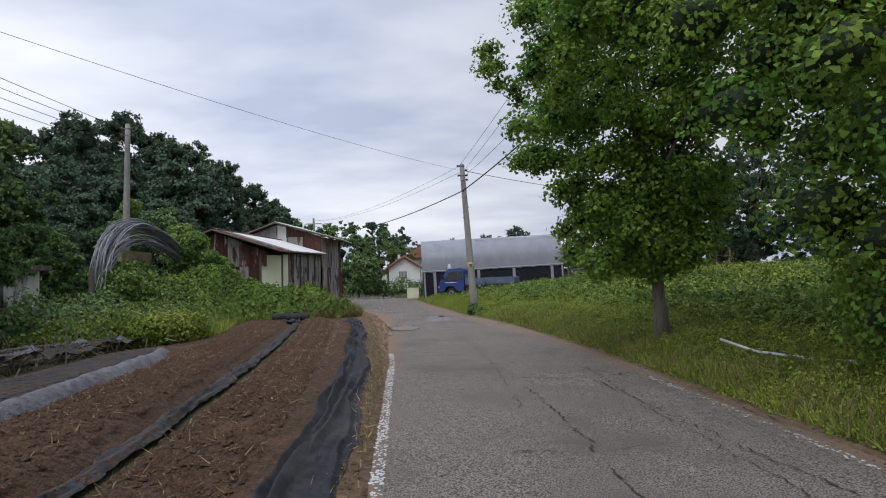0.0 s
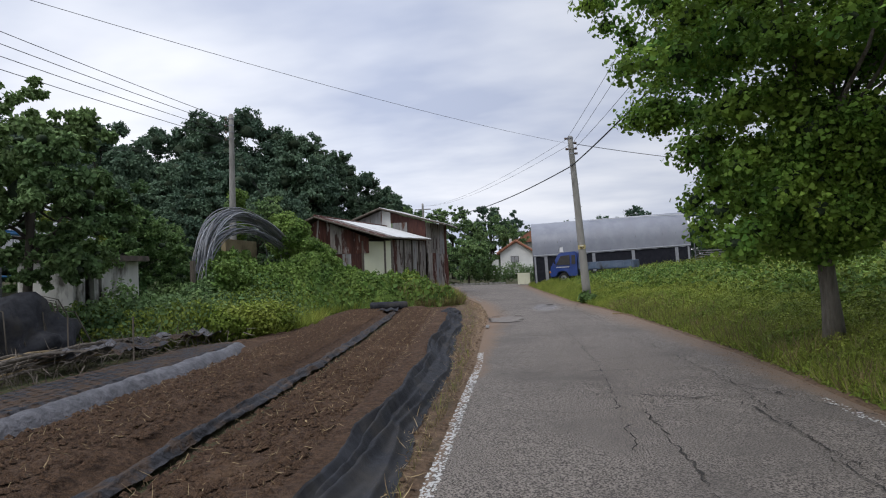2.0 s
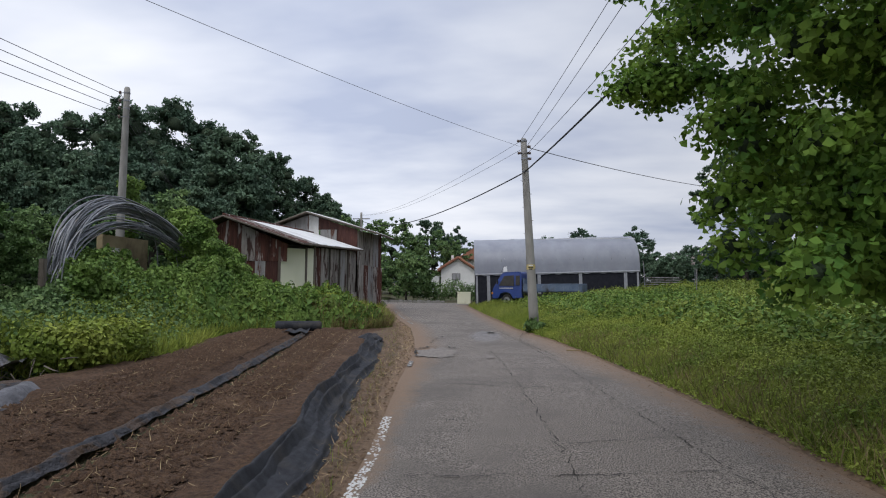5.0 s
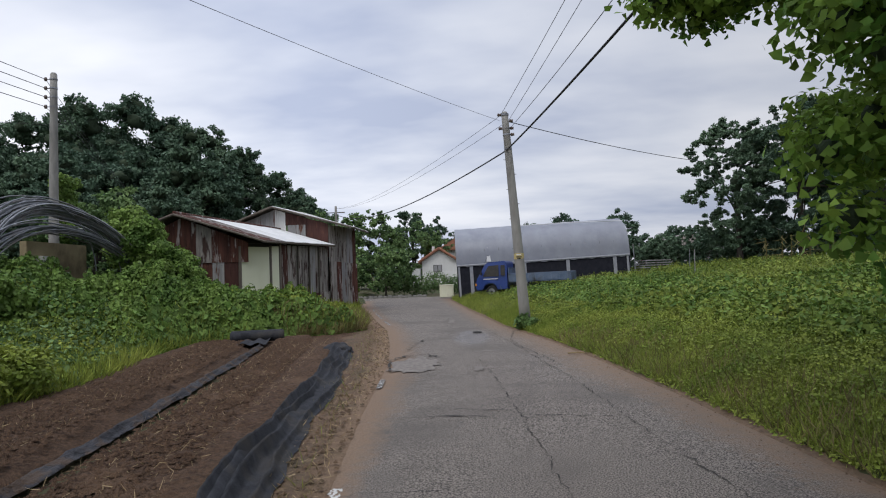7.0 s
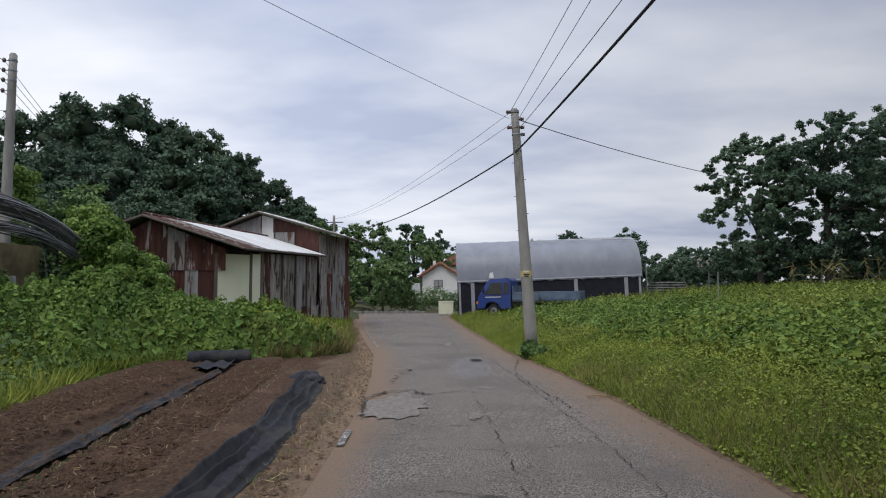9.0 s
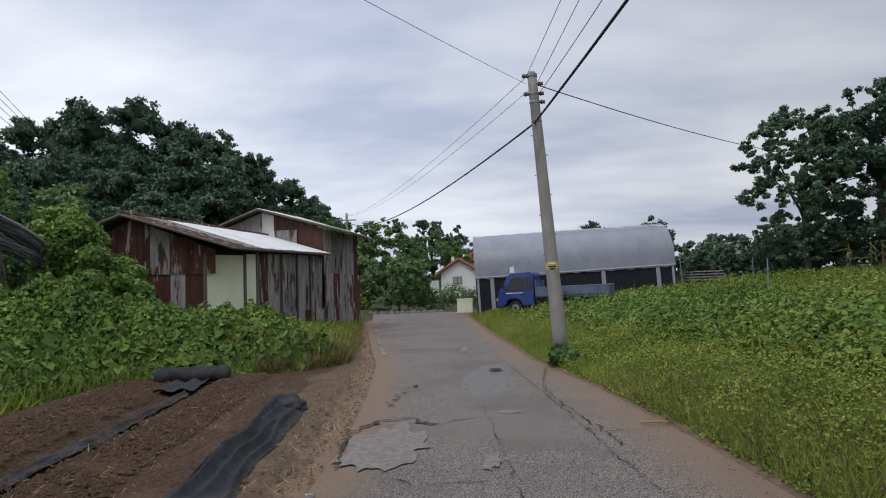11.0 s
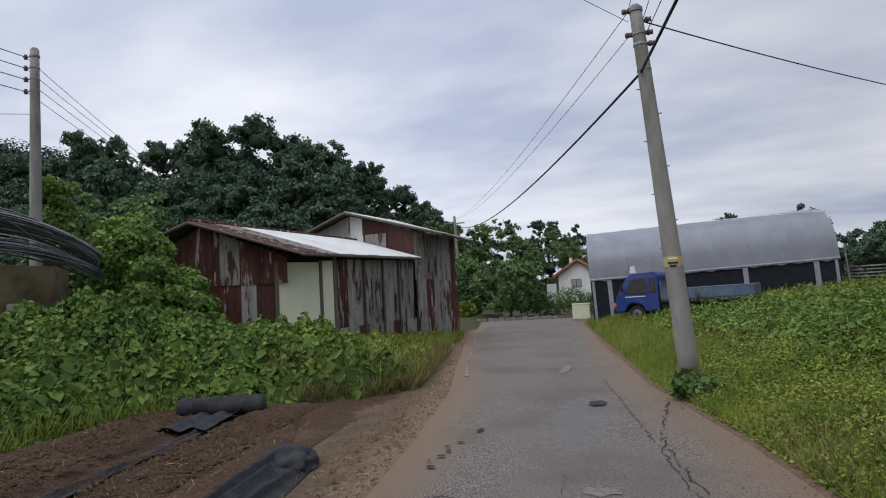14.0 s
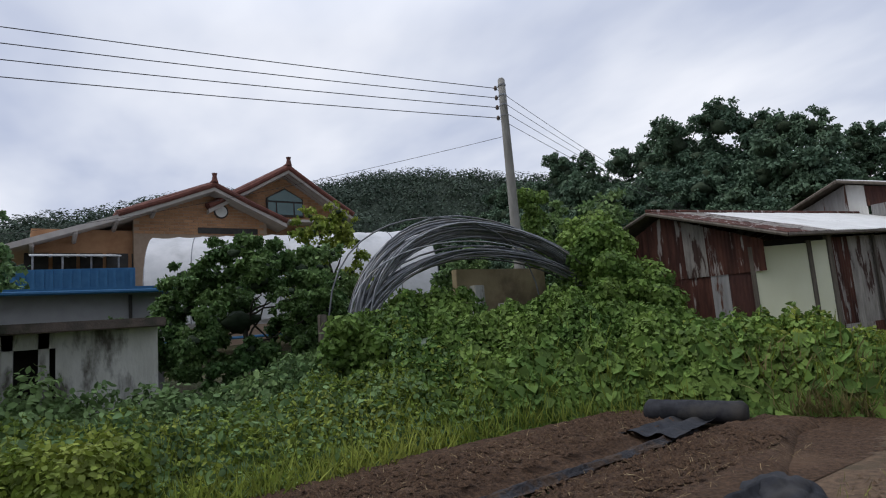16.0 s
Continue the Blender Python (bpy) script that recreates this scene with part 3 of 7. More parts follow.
crng = np.random.default_rng(3)
CRACKS = [([(3.5, 3), (3.4, 7), (3.55, 10), (3.2, 13), (2.9, 17), (2.3, 22), (1.6, 27)], 0.011), ([(2.1, 7), (2.15, 11), (1.95, 14.7), (1.7, 18), (1.4, 21)], 0.009),
          ([(0.9, 15.2), (2.0, 15.0)], 0.012), ([(0.7, 10.5), (1.9, 10.6), (3.4, 10.9)], 0.012), ([(0.4, 12.4), (1.3, 12.5)], 0.012),
          ([(3.4, 10), (4.3, 8.2), (4.4, 6)], 0.014), ([(0.54, 14.78), (1.4, 14.82), (1.75, 14.6)], 0.016), ([(0.74, 12.96), (1.1, 12.99)], 0.014), ([(2.2, 9.2), (2.9, 9.0), (3.35, 9.1), (4.1, 9.3)], 0.014),
          ([(0.9, 8.4), (1.7, 8.3), (2.3, 8.6)], 0.009), ([(2.34, 8.5), (2.45, 6.0), (2.4, 3.5)], 0.013), ([(3.35, 8.9), (3.5, 6.5), (3.75, 4.2)], 0.015), ([(1.3, 5.6), (2.4, 5.4), (3.6, 5.7)], 0.008), ([(2.1, 11.6), (2.9, 11.8), (3.3, 12.0)], 0.009),
          ([(1.2, 16.6), (1.9, 16.4), (2.8, 16.9)], 0.01), ([(0.5, 17.9), (0.9, 17.5), (1.6, 17.6)], 0.012), ([(2.3, 19.6), (2.9, 19.3), (3.4, 19.4)], 0.01), ([(2.6, 24.6), (2.35, 22.4), (2.55, 20.6), (2.9, 18.6)], 0.016), ([(0.0, 26.6), (0.8, 26.8)], 0.014), ([(1.9, 14.8), (3.2, 14.6)], 0.014), ([(0.95, 19.85), (1.45, 20.2)], 0.014), ([(0.1, 17.0), (0.9, 17.2)], 0.01), ([(-0.1, 28.5), (1.1, 28.2)], 0.012)]
va, fa = [], []
for pts, w in CRACKS:
    cv, cf = crack(pts, w * 0.95, crng)
    fa += [tuple(i + len(va) for i in q) for q in cf]
    va += cv
tagged(raw("road_crack", va, fa, M["crack"]), "dark cracks running along the asphalt", "crack", kind="structure")


def patch(name, cx, cy, rx, ry, mat, label, z, seed, n=56, jag=1.0):
    bm = bmesh.new()
    ring = []
    for k in range(n):
        a = 2 * math.pi * k / n
        r = 1 + 0.5 * jag * float(fbm(math.cos(a), math.sin(a), 2.6 if jag > 0.5 else 1.0, seed)) + 0.12 * jag * float(fbm(math.cos(a), math.sin(a), 9.0, seed))
        ring.append(bm.verts.new((cx + rx * r * math.cos(a), cy + ry * r * math.sin(a), z)))
    c = bm.verts.new((cx, cy, z + 0.004))
    for k in range(n):
        bm.faces.new((ring[k], ring[(k + 1) % n], c))
    return tagged(part(name, bm, mat), label, "road patch", kind="structure")


patch("road_patch", 0.45, 18.8, 0.42, 0.85, M["patch"], "pale broken patch in the asphalt with a dark rim", 0.021, 1.0)
v, f = crack([(-0.2, 19.3), (-0.02, 19.6), (0.15, 20.0), (0.5, 20.15), (0.75, 19.75), (1.0, 19.8)], 0.05, crng)
tagged(raw("road_patch_rim", [(x, y, z + 0.006) for x, y, z in v], f, M["crack"]), "dark broken edge of the asphalt patch", "crack", kind="structure")
v, f = crack([(-0.1, 19.4), (-0.05, 18.6), (0.1, 17.9)], 0.03, crng)
tagged(raw("road_patch_side", [(x, y, z + 0.006) for x, y, z in v], f, M["crack"]), "dark crack beside the asphalt patch", "crack", kind="structure")
for k in range(7):
    patch("road_scar", 0.12 - 0.012 * k + 0.05 * math.sin(k * 2.3), 22.2 - 0.2 * k, 0.01 + 0.04 * abs(math.sin(k * 1.9)), 0.03 + 0.06 * abs(math.sin(k * 3.1)), M["crack"], "dark flaked scar in the asphalt", 0.027, 16.0 + k, 20)
for cx, cy, rx, ry, sd in ((1.53, 18.2, 0.08, 0.26, 21), (1.75, 20.4, 0.16, 0.1, 24), (0.8, 28.4, 0.1, 0.7, 25)):
    patch("road_patch", cx, cy, rx, ry, M["patch"], "pale worn spot in the asphalt", 0.0225, sd)
patch("road_hole", 1.62, 24.4, 0.13, 0.2, M["crack"], "dark shallow hole in the asphalt", 0.028, 5.0)
patch("road_hole_small", 0.25, 22.6, 0.04, 0.1, M["crack"], "small dark scar in the asphalt", 0.03, 7.0)
tagged(part("stick", tubed([(3.25, 19.6, 0.035), (3.42, 19.62, 0.04), (3.56, 19.6, 0.036)], 0.016, 6), M["straw"]), "short pale broken stick lying on the road edge", "stick")

# ---- vegetable plot ----
FURROW = [(-2, -0.95), (4.8, -1.4), (6.3, -1.52), (9, -1.78), (12.8, -2.2), (16.2, -2.66), (21.4, -3.4), (23.2, -3.8)]
FAB = [(-2, 0.55), (4.65, 0.25), (8.5, 0.02), (11.5, -0.22), (12.5, -0.36), (16, -0.72), (19, -1.05), (20.9, -1.35)]


def bed_z(h):
    def zf(X, Y, u):
        edge = np.clip(np.minimum(u, 1 - u) / 0.16, 0, 1) ** 0.6
        return -0.03 + h * edge + 0.03 * fbm(X, Y, 3.3) * edge + 0.018 * fbm(X, Y, 11.0, 2.0) * edge + 0.012 * fbm(X, Y, 27.0, 1.0)
    return zf


v, f = ribbon(-2, 24.0, 0.06, lambda y: interp(y, FURROW) + 0.2, lambda y: interp(y, FAB) + 0.12 - 0.5 * np.clip(y - 20.5, 0, 3), 36, bed_z(0.15))
tagged(raw("soil_bed", v, f, M["soil"], smooth=True), "raised bed of dark brown tilled soil", "soil bed")
v, f = ribbon(-2, 23.6, 0.06, lambda y: interp(y, [(-2, -2.6), (6, -3.3), (12.5, -4.0), (14, -5.3), (17, -4.9), (20, -5.5), (23.6, -5.7)]), lambda y: interp(y, FURROW) - 0.18, 40, bed_z(0.14))
tagged(raw("soil_bed", v, f, M["soil"], smooth=True), "raised bed of brown soil with sown rows", "soil bed")
v, f = ribbon(20, 26.4, 0.06, lambda y: interp(y, [(20, -4.2), (23.5, -4.6), (25, -3.0), (26.4, -2.3)]), lambda y: interp(y, [(20, -1.5), (23, -1.7), (26.4, -1.75)]), 40,
               lambda X, Y, u: 0.012 + 0.03 * fbm(X, Y, 3.0) * np.sin(u * math.pi) + 0.015 * fbm(X, Y, 14.0))
tagged(raw("soil_headland", v, f, M["soil"], smooth=True), "dark brown loose soil at the end of the beds", "soil")
# film in the furrow
def crumple(amp):
    return lambda X, Y, u: 0.05 + amp * (0.5 + 0.5 * np.sin(u * 9 + 2.0 * fbm(Y, X, 1.1))) * (0.6 + 0.5 * fbm(X * 3, Y, 2.4)) * np.sin(u * math.pi) ** 0.3 + 0.012 * fbm(X, Y, 9.0)


def ridge(u, c, w):
    """A sharp fold across u, highest at c."""
    return np.clip(1 - np.abs(u - c) / w, 0, 1) ** 1.4


film = empty("mulch_film")
v, f = ribbon(-2, 22.9, 0.06, lambda y: interp(y, FURROW) - 0.13 - 0.06 * fbm(y, 1, 1.7) - 0.03 * fbm(y, 6, 6.0), lambda y: interp(y, FURROW) + 0.08 + 0.05 * fbm(y, 4, 1.9) + 0.04 * fbm(y, 8, 7.0), 24, crumple(0.05))
raw("lower_sheet", v, f, M["film"], film, smooth=True)
v, f = ribbon(-2, 22.6, 0.06, lambda y: interp(y, FURROW) - 0.05 + 0.05 * fbm(y, 3, 1.3), lambda y: interp(y, FURROW) + 0.1 + 0.06 * fbm(y, 5, 1.1) + 0.03 * fbm(y, 2, 8.0), 18,
               lambda X, Y, u: 0.075 + 0.07 * ridge(u, 0.45 + 0.2 * np.sin(Y * 1.3) + 0.1 * np.sin(Y * 3.7), 0.35) * (0.6 + 0.5 * fbm(Y, X, 1.4)) + 0.014 * fbm(X * 3, Y, 5.0) - 0.09 * np.abs(u - 0.5) ** 2)
raw("folded_strip", v, f, M["film"], film, "folded strip of film", smooth=True)
tagged(film, "crumpled black plastic film lying in the furrow", "plastic film")
# black shade net beside the road
def net_z(X, Y, u):
    edge = np.clip(np.minimum(u, 1 - u) / 0.07, 0, 1) ** 0.7
    c1 = 0.16 + 0.09 * np.sin(Y * 0.83) + 0.05 * np.sin(Y * 2.3 + 1)
    c2 = 0.47 + 0.13 * np.sin(Y * 0.61 + 2) + 0.05 * np.sin(Y * 1.9)
    c3 = 0.8 + 0.08 * np.sin(Y * 0.97 + 4) + 0.03 * np.sin(Y * 3.1)
    k = 0.75 + 0.45 * fbm(Y, 3, 0.8)
    return 0.03 + edge * (0.15 * (1 - u) + (0.12 * ridge(u, c1, 0.17) + 0.1 * ridge(u, c2, 0.15) * (0.6 + 0.6 * np.sin(Y * 1.1)) + 0.07 * ridge(u, c3, 0.11)) * k + 0.012 * fbm(X * 5, Y * 1.4, 3.0)) + 0.004 * fbm(X * 9, Y * 3, 5.0)


net = empty("shade_net")
v, f = ribbon(-2, 20.9, 0.05, lambda y: interp(y, FAB) - 0.18 - 0.07 * fbm(y, 1, 0.8) - 0.03 * fbm(y, 2, 3.0), lambda y: interp(y, FAB) + 0.25 + 0.08 * fbm(y, 7, 0.9) + 0.03 * fbm(y, 5, 3.3), 44, net_z)
raw("lower_sheet", v, f, M["net"], net, smooth=True)
v, f = ribbon(-2, 20.3, 0.05, lambda y: interp(y, FAB) - 0.15 + 0.08 * fbm(y, 4, 0.7) + 0.05 * np.sin(y * 1.3), lambda y: interp(y, FAB) + 0.05 + 0.1 * fbm(y, 9, 0.6) + 0.03 * fbm(y, 3, 4.0), 20,
               lambda X, Y, u: 0.17 + 0.1 * ridge(u, 0.4 + 0.18 * np.sin(Y * 0.9), 0.4) * (0.7 + 0.5 * fbm(Y, 2, 0.9)) - 0.1 * u ** 2 + 0.012 * fbm(X * 4, Y, 4.0) - 0.06 * (1 - u) ** 3)
raw("folded_edge", v, f, M["net"], net, "doubled edge of the net", smooth=True)
tagged(net, "folded black shade net lying along the soil bed", "shade net")
bm = bmesh.new()
bmesh.ops.create_icosphere(bm, subdivisions=4, radius=1.0)
for w in bm.verts:
    k = 1 + 0.22 * noise.noise(w.co * 2.3) + 0.1 * noise.noise(w.co * 6)
    w.co = Vector((w.co.x * 0.3 * k, w.co.y * 0.42 * k, max(-0.02, w.co.z * 0.19 * k)))
bmesh.ops.transform(bm, matrix=pose(-1.42, 20.85, 0.04, 0, 0, 25), verts=bm.verts)
tagged(part("shade_net_end", bm, M["net"], smooth=True), "bunched end of black shade net on the soil", "shade net")
# rolled net
roll = empty("net_roll", pose(-4.02, 23.33, 0.2, 0, 0, 19))
bm = bmesh.new()
n, L = 26, 0.66
for i in range(27):
    x = -L + 2 * L * i / 26
    for k in range(n):
        a = 2 * math.pi * k / n
        r = (0.15 + 0.012 * noise.noise((x * 3, math.cos(a), math.sin(a))) + 0.006 * noise.noise((x * 14, a, 0))) * (1 if 0 < i < 26 else 0.7)
        bm.verts.new((x, r * math.cos(a) * 1.1, r * math.sin(a)))
bm.verts.ensure_lookup_table()
for i in range(26):
    for k in range(n):
        bm.faces.new([bm.verts[i * n + k], bm.verts[i * n + (k + 1) % n], bm.verts[(i + 1) * n + (k + 1) % n], bm.verts[(i + 1) * n + k]])
bm.faces.new([bm.verts[k] for k in range(n)][::-1])
bm.faces.new([bm.verts[26 * n + k] for k in range(n)])
part("roll", bm, M["net"], roll, smooth=True)
v, f = ribbon(-1.3, 0.05, 0.06, lambda y: -0.3 + 0.2 * y, lambda y: 0.35 + 0.12 * y, 14, lambda X, Y, u: -0.1 + 0.03 * np.sin(u * 14 + Y * 2) + 0.02 * fbm(X, Y, 5))
raw("loose_end", v + np.array([0, 0, 0.03]), f, M["net"], roll, smooth=True)
tagged(roll, "rolled black shade net lying on the soil", "net roll")
# mulched bed with planting holes
v, f = ribbon(2, 13.3, 0.1, lambda y: interp(y, [(2, -4.4), (9.6, -5.25), (12.6, -5.3), (13.3, -4.9)]), lambda y: interp(y, [(2, -2.95), (7.1, -3.5), (12.4, -4.05), (13.3, -4.3)]) + 0.05 * fbm(y, 1, 1.2), 26,
               lambda X, Y, u: -0.02 + 0.2 * np.clip(np.minimum(u, 1 - u) / 0.2, 0, 1) ** 0.6 + 0.012 * fbm(X, Y, 4) + 0.008 * fbm(X, Y, 15))
mulch = tagged(raw("mulched_bed", v, f, M["film"], smooth=True), "raised bed covered with black plastic mulch film", "mulched bed")
v, f = ribbon(2, 13.2, 0.08, lambda y: interp(y, [(2, -3.08), (7.1, -3.64), (12.4, -4.2), (13.3, -4.48)]), lambda y: interp(y, [(2, -2.9), (7.1, -3.42), (12.4, -3.95), (13.3, -4.2)]) + 0.06 * fbm(y, 1, 1.2), 9,
               lambda X, Y, u: 0.185 - 0.16 * u ** 1.5 + 0.04 * np.sin(u * math.pi) + 0.025 * fbm(X, Y, 4))
raw("film_edge", v, f, M["filmgrey"], mulch, "pale dusty tucked edge of the film", smooth=True)
hv, hf = [], []
for j in range(7):
    for i in range(62):
        y = 2.2 + i * 0.175 + (0.09 if j % 2 else 0)
        a, b = float(interp(y, [(2, -4.4), (9.6, -5.25), (12.6, -5.3), (13.3, -4.9)])), float(interp(y, [(2, -2.95), (7.1, -3.5), (12.4, -4.05), (13.3, -4.3)]))
        u = 0.2 + 0.1 * j
        x, r, k0 = a + (b - a) * u, 0.035, len(hv)
        for k in range(6):
            hv.append((x + r * math.cos(k * 1.047), y + r * math.sin(k * 1.047), 0.203 + 0.012 * float(fbm(x, y, 4))))
        hf.append(tuple(range(k0, k0 + 6)))
raw("planting_hole", hv, hf, M["soil"], mulch)["kind"] = "stuff"

# sown rows of straw stubs, crumbs of soil
srng = np.random.default_rng(5)
pos = []
for off in (0.35, 0.58, 0.82, 1.06, 1.3):
    y = np.arange(0, 22.5, 0.1) + srng.normal(0, 0.025, 225)
    u = off / 1.5
    x = interp(y, FURROW) + 0.22 + (interp(y, FAB) - 0.2 - interp(y, FURROW) - 0.22) * (u - 0.1) + srng.normal(0, 0.03, len(y))
    pos.append(np.stack([x, y, 0.15 + 0 * x], 1))
    x2 = interp(y, FURROW) - 0.25 - off * 0.95 + srng.normal(0, 0.03, len(y))
    pos.append(np.stack([x2, y, 0.14 + 0 * x], 1)[(y > 4)])
pos = np.concatenate([np.repeat(np.concatenate(pos), 2, 0)])
pos[:, :2] += srng.normal(0, 0.02, (len(pos), 2))
tagged(leaves("straw_stubs", pos, np.tile((0, 0, 1.0), (len(pos), 1)), srng.uniform(0.05, 0.11, len(pos)), M["straw"], "blade", 1.2, rng=srng), "pale straw stubs in rows on the soil", "straw", kind="stuff")
y = srng.uniform(1, 26, 2600)
x = interp(y, ROAD_L) - 0.05 - np.abs(srng.normal(0, 0.32, 2600))
tagged(leaves("straw_litter", np.stack([x, y, 0.05 + 0 * x], 1), np.tile((0, 0, 1.0), (2600, 1)), srng.uniform(0.03, 0.14, 2600), M["straw"], "blade", 0.6, rng=srng), "dry straw and leaf litter on the road shoulder", "straw", kind="stuff")


def pebbles(name, n, xf, y0, y1, smin, smax, mat, label, z=0.02):
    y = srng.uniform(y0, y1, n)
    x = xf(y)
    base = np.array([(1, 0, 0), (0.2, 0.9, 0), (-0.9, 0.4, 0), (-0.5, -0.8, 0), (0.5, -0.8, 0), (0.1, 0, 0.8)])
    fc = np.array([(0, 1, 5), (1, 2, 5), (2, 3, 5), (3, 4, 5), (4, 0, 5)])
    s = srng.uniform(smin, smax, (n, 1, 1)) * srng.uniform(0.6, 1.3, (n, 1, 3))
    a = srng.uniform(0, 6.28, n)
    rot = np.stack([np.stack([np.cos(a), -np.sin(a), 0 * a], 1), np.stack([np.sin(a), np.cos(a), 0 * a], 1), np.stack([0 * a, 0 * a, 1 + 0 * a], 1)], 1)
    v = np.einsum("nij,nkj->nki", rot, base[None] * s) + np.stack([x, y, z + 0 * x], 1)[:, None]
    return tagged(raw(name, v.reshape(-1, 3), (np.arange(n)[:, None, None] * 6 + fc[None]).reshape(-1, 3), mat), label, "crumbs", kind="stuff")


pebbles("soil_crumbs", 17000, lambda y: interp(y, FURROW) + np.where(srng.random(len(y)) < 0.5, srng.uniform(0.32, 1.25, len(y)), srng.uniform(-1.6, -0.32, len(y))), 2, 23, 0.01, 0.04, M["soil"], "small crumbs and clods of dark soil", 0.128)
pebbles("shoulder_gravel", 2200, lambda y: interp(y, ROAD_L) - np.abs(srng.normal(0.1, 0.35, len(y))), 1, 36, 0.008, 0.03, M["drysoil"], "small stones scattered on the sandy shoulder", 0.03)
pebbles("verge_gravel", 1200, lambda y: interp(y, ROAD_R) - 0.1 + srng.normal(0, 0.18, len(y)), 1, 36, 0.004, 0.014, M["drysoil"], "small stones along the edge of the road", 0.02)


# ---- sheds of rusty sheet ----
def sheet(parent, p0, p1, zb, zt0, zt1, mat, lap=0.0, name="sheet", amp=0.011, pitch=0.085, lean=0.0):
    """One upright corrugated sheet from p0 to p1 with its top cut to a slope."""
    p0, p1 = Vector((*p0, 0)), Vector((*p1, 0))
    d = p1 - p0
    w = d.length
    d.normalize()
    nrm = Vector((d.y, -d.x, 0))
    cols = max(6, int(w / pitch * 4))
    v = []
    for r in range(2):
        for i in range(cols + 1):
            s = i / cols
            o = lap + amp * math.sin(2 * math.pi * s * w / pitch) + (lean if r == 0 else 0)
            q = p0 + d * (w * s) + nrm * o
            v.append((q.x, q.y, zb if r == 0 else zt0 + (zt1 - zt0) * s))
    f = [(i, i + 1, cols + 2 + i, cols + 1 + i) for i in range(cols)]
    return raw(name, v, f, mat, parent, smooth=True)


def roof_sheets(parent, a, b, c, d, n, mats, pitch=0.09, amp=0.013, name="roof_sheet"):
    """Sheets side by side on the slope a-b (ridge) to d-c (eave); waves run down the slope."""
    a, b, c, d = map(Vector, (a, b, c, d))
    nrm = (b - a).cross(d - a).normalized()
    if nrm.z < 0:
        nrm = -nrm
    for k in range(n):
        w = (b - a).length / n
        cols = max(6, int(w / pitch * 4))
        v = []
        for r in range(2):
            for i in range(cols + 1):
                s = (k + i / cols * 1.02) / n
                q = a.lerp(b, s) if r == 0 else d.lerp(c, s)
                q = q + nrm * (amp * math.sin(2 * math.pi * i / cols * w / pitch) + 0.006 * (k % 2)) + (c - b) * (0.02 * math.sin(k * 2.7) if r else 0)
                v.append(q)
        top = len(v)
        v += [q - nrm * 0.004 for q in v]
        f = [(i, cols + 1 + i, cols + 2 + i, i + 1) for i in range(cols)]
        raw(name, v[:top], f, mats[k % len(mats)], parent, smooth=True)


def wall_run(parent, p0, p1, zb, zt0, zt1, specs, lap=0.0):
    """Sheets in a row: (share of the width, material, bottom, share of the top cut off)."""
    total = sum(s[0] for s in specs)
    u = 0.0
    P0, P1 = Vector(p0), Vector(p1)
    for k, (w, mat, *rest) in enumerate(specs):
        z0 = rest[0] if rest else zb
        cut = rest[1] if len(rest) > 1 else 0.0
        a, b = P0.lerp(P1, u / total), P0.lerp(P1, min(1, (u + w * 1.04) / total))
        ta, tb = zt0 + (zt1 - zt0) * u / total - cut, zt0 + (zt1 - zt0) * (u + w) / total - cut
        sheet(parent, a[:2], b[:2], z0, ta, tb, mat, lap + 0.012 * (k % 2))
        u += w


R, Z, G, W = M["rust"], M["zinc"], M["greyiron"], M["roofwhite"]
shed = empty("rusty_shed", pose(0, 0, 0))
A, PK, C = (-9.5, 28.55), (-8.63, 28.9), (-6.8, 29.65)
D, D2, E_ = (-6.06, 30.65), (-5.82, 31.0), (-5.05, 35.85)
# dark core behind the sheets, its colour standing for the unlit inside
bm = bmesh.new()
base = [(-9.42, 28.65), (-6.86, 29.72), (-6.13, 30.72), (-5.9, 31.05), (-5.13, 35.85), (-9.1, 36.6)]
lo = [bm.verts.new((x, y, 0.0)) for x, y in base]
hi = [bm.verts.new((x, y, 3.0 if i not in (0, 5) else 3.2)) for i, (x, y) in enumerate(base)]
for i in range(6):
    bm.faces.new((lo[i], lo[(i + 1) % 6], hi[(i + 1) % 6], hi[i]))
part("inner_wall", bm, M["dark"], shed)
# gable: left eave 3.42, peak 3.95, down to 3.05 at the corner
wall_run(shed, A, PK, 0.3, 3.38, 3.9, [(0.5, R), (0.35, R, 0.4)])
wall_run(shed, PK, (-6.55, 29.75), 2.3, 3.9, 3.02, [(0.5, R), (0.5, G), (0.7, R), (0.6, R)], 0.03)
wall_run(shed, PK, C, 0.5, 2.75, 2.75, [(0.08, Z), (0.5, R), (0.48, R), (0.4, Z, 0.5, -0.2), (0.6, M["rustplain"], 0.5, -0.1)])
sheet(shed, A, PK, 0.3, 2.45, 2.5, R, 0.02)
# cream panels
def panel(p0, p1, z0, z1, mat, name, th=0.04, parent=None):
    d = Vector(p1) - Vector(p0)
    m = (Vector(p0) + Vector(p1)) / 2
    return part(name, boxed((m.x, m.y, (z0 + z1) / 2), (d.length, th, z1 - z0), math.atan2(d.y, d.x), 0.006), mat, parent)


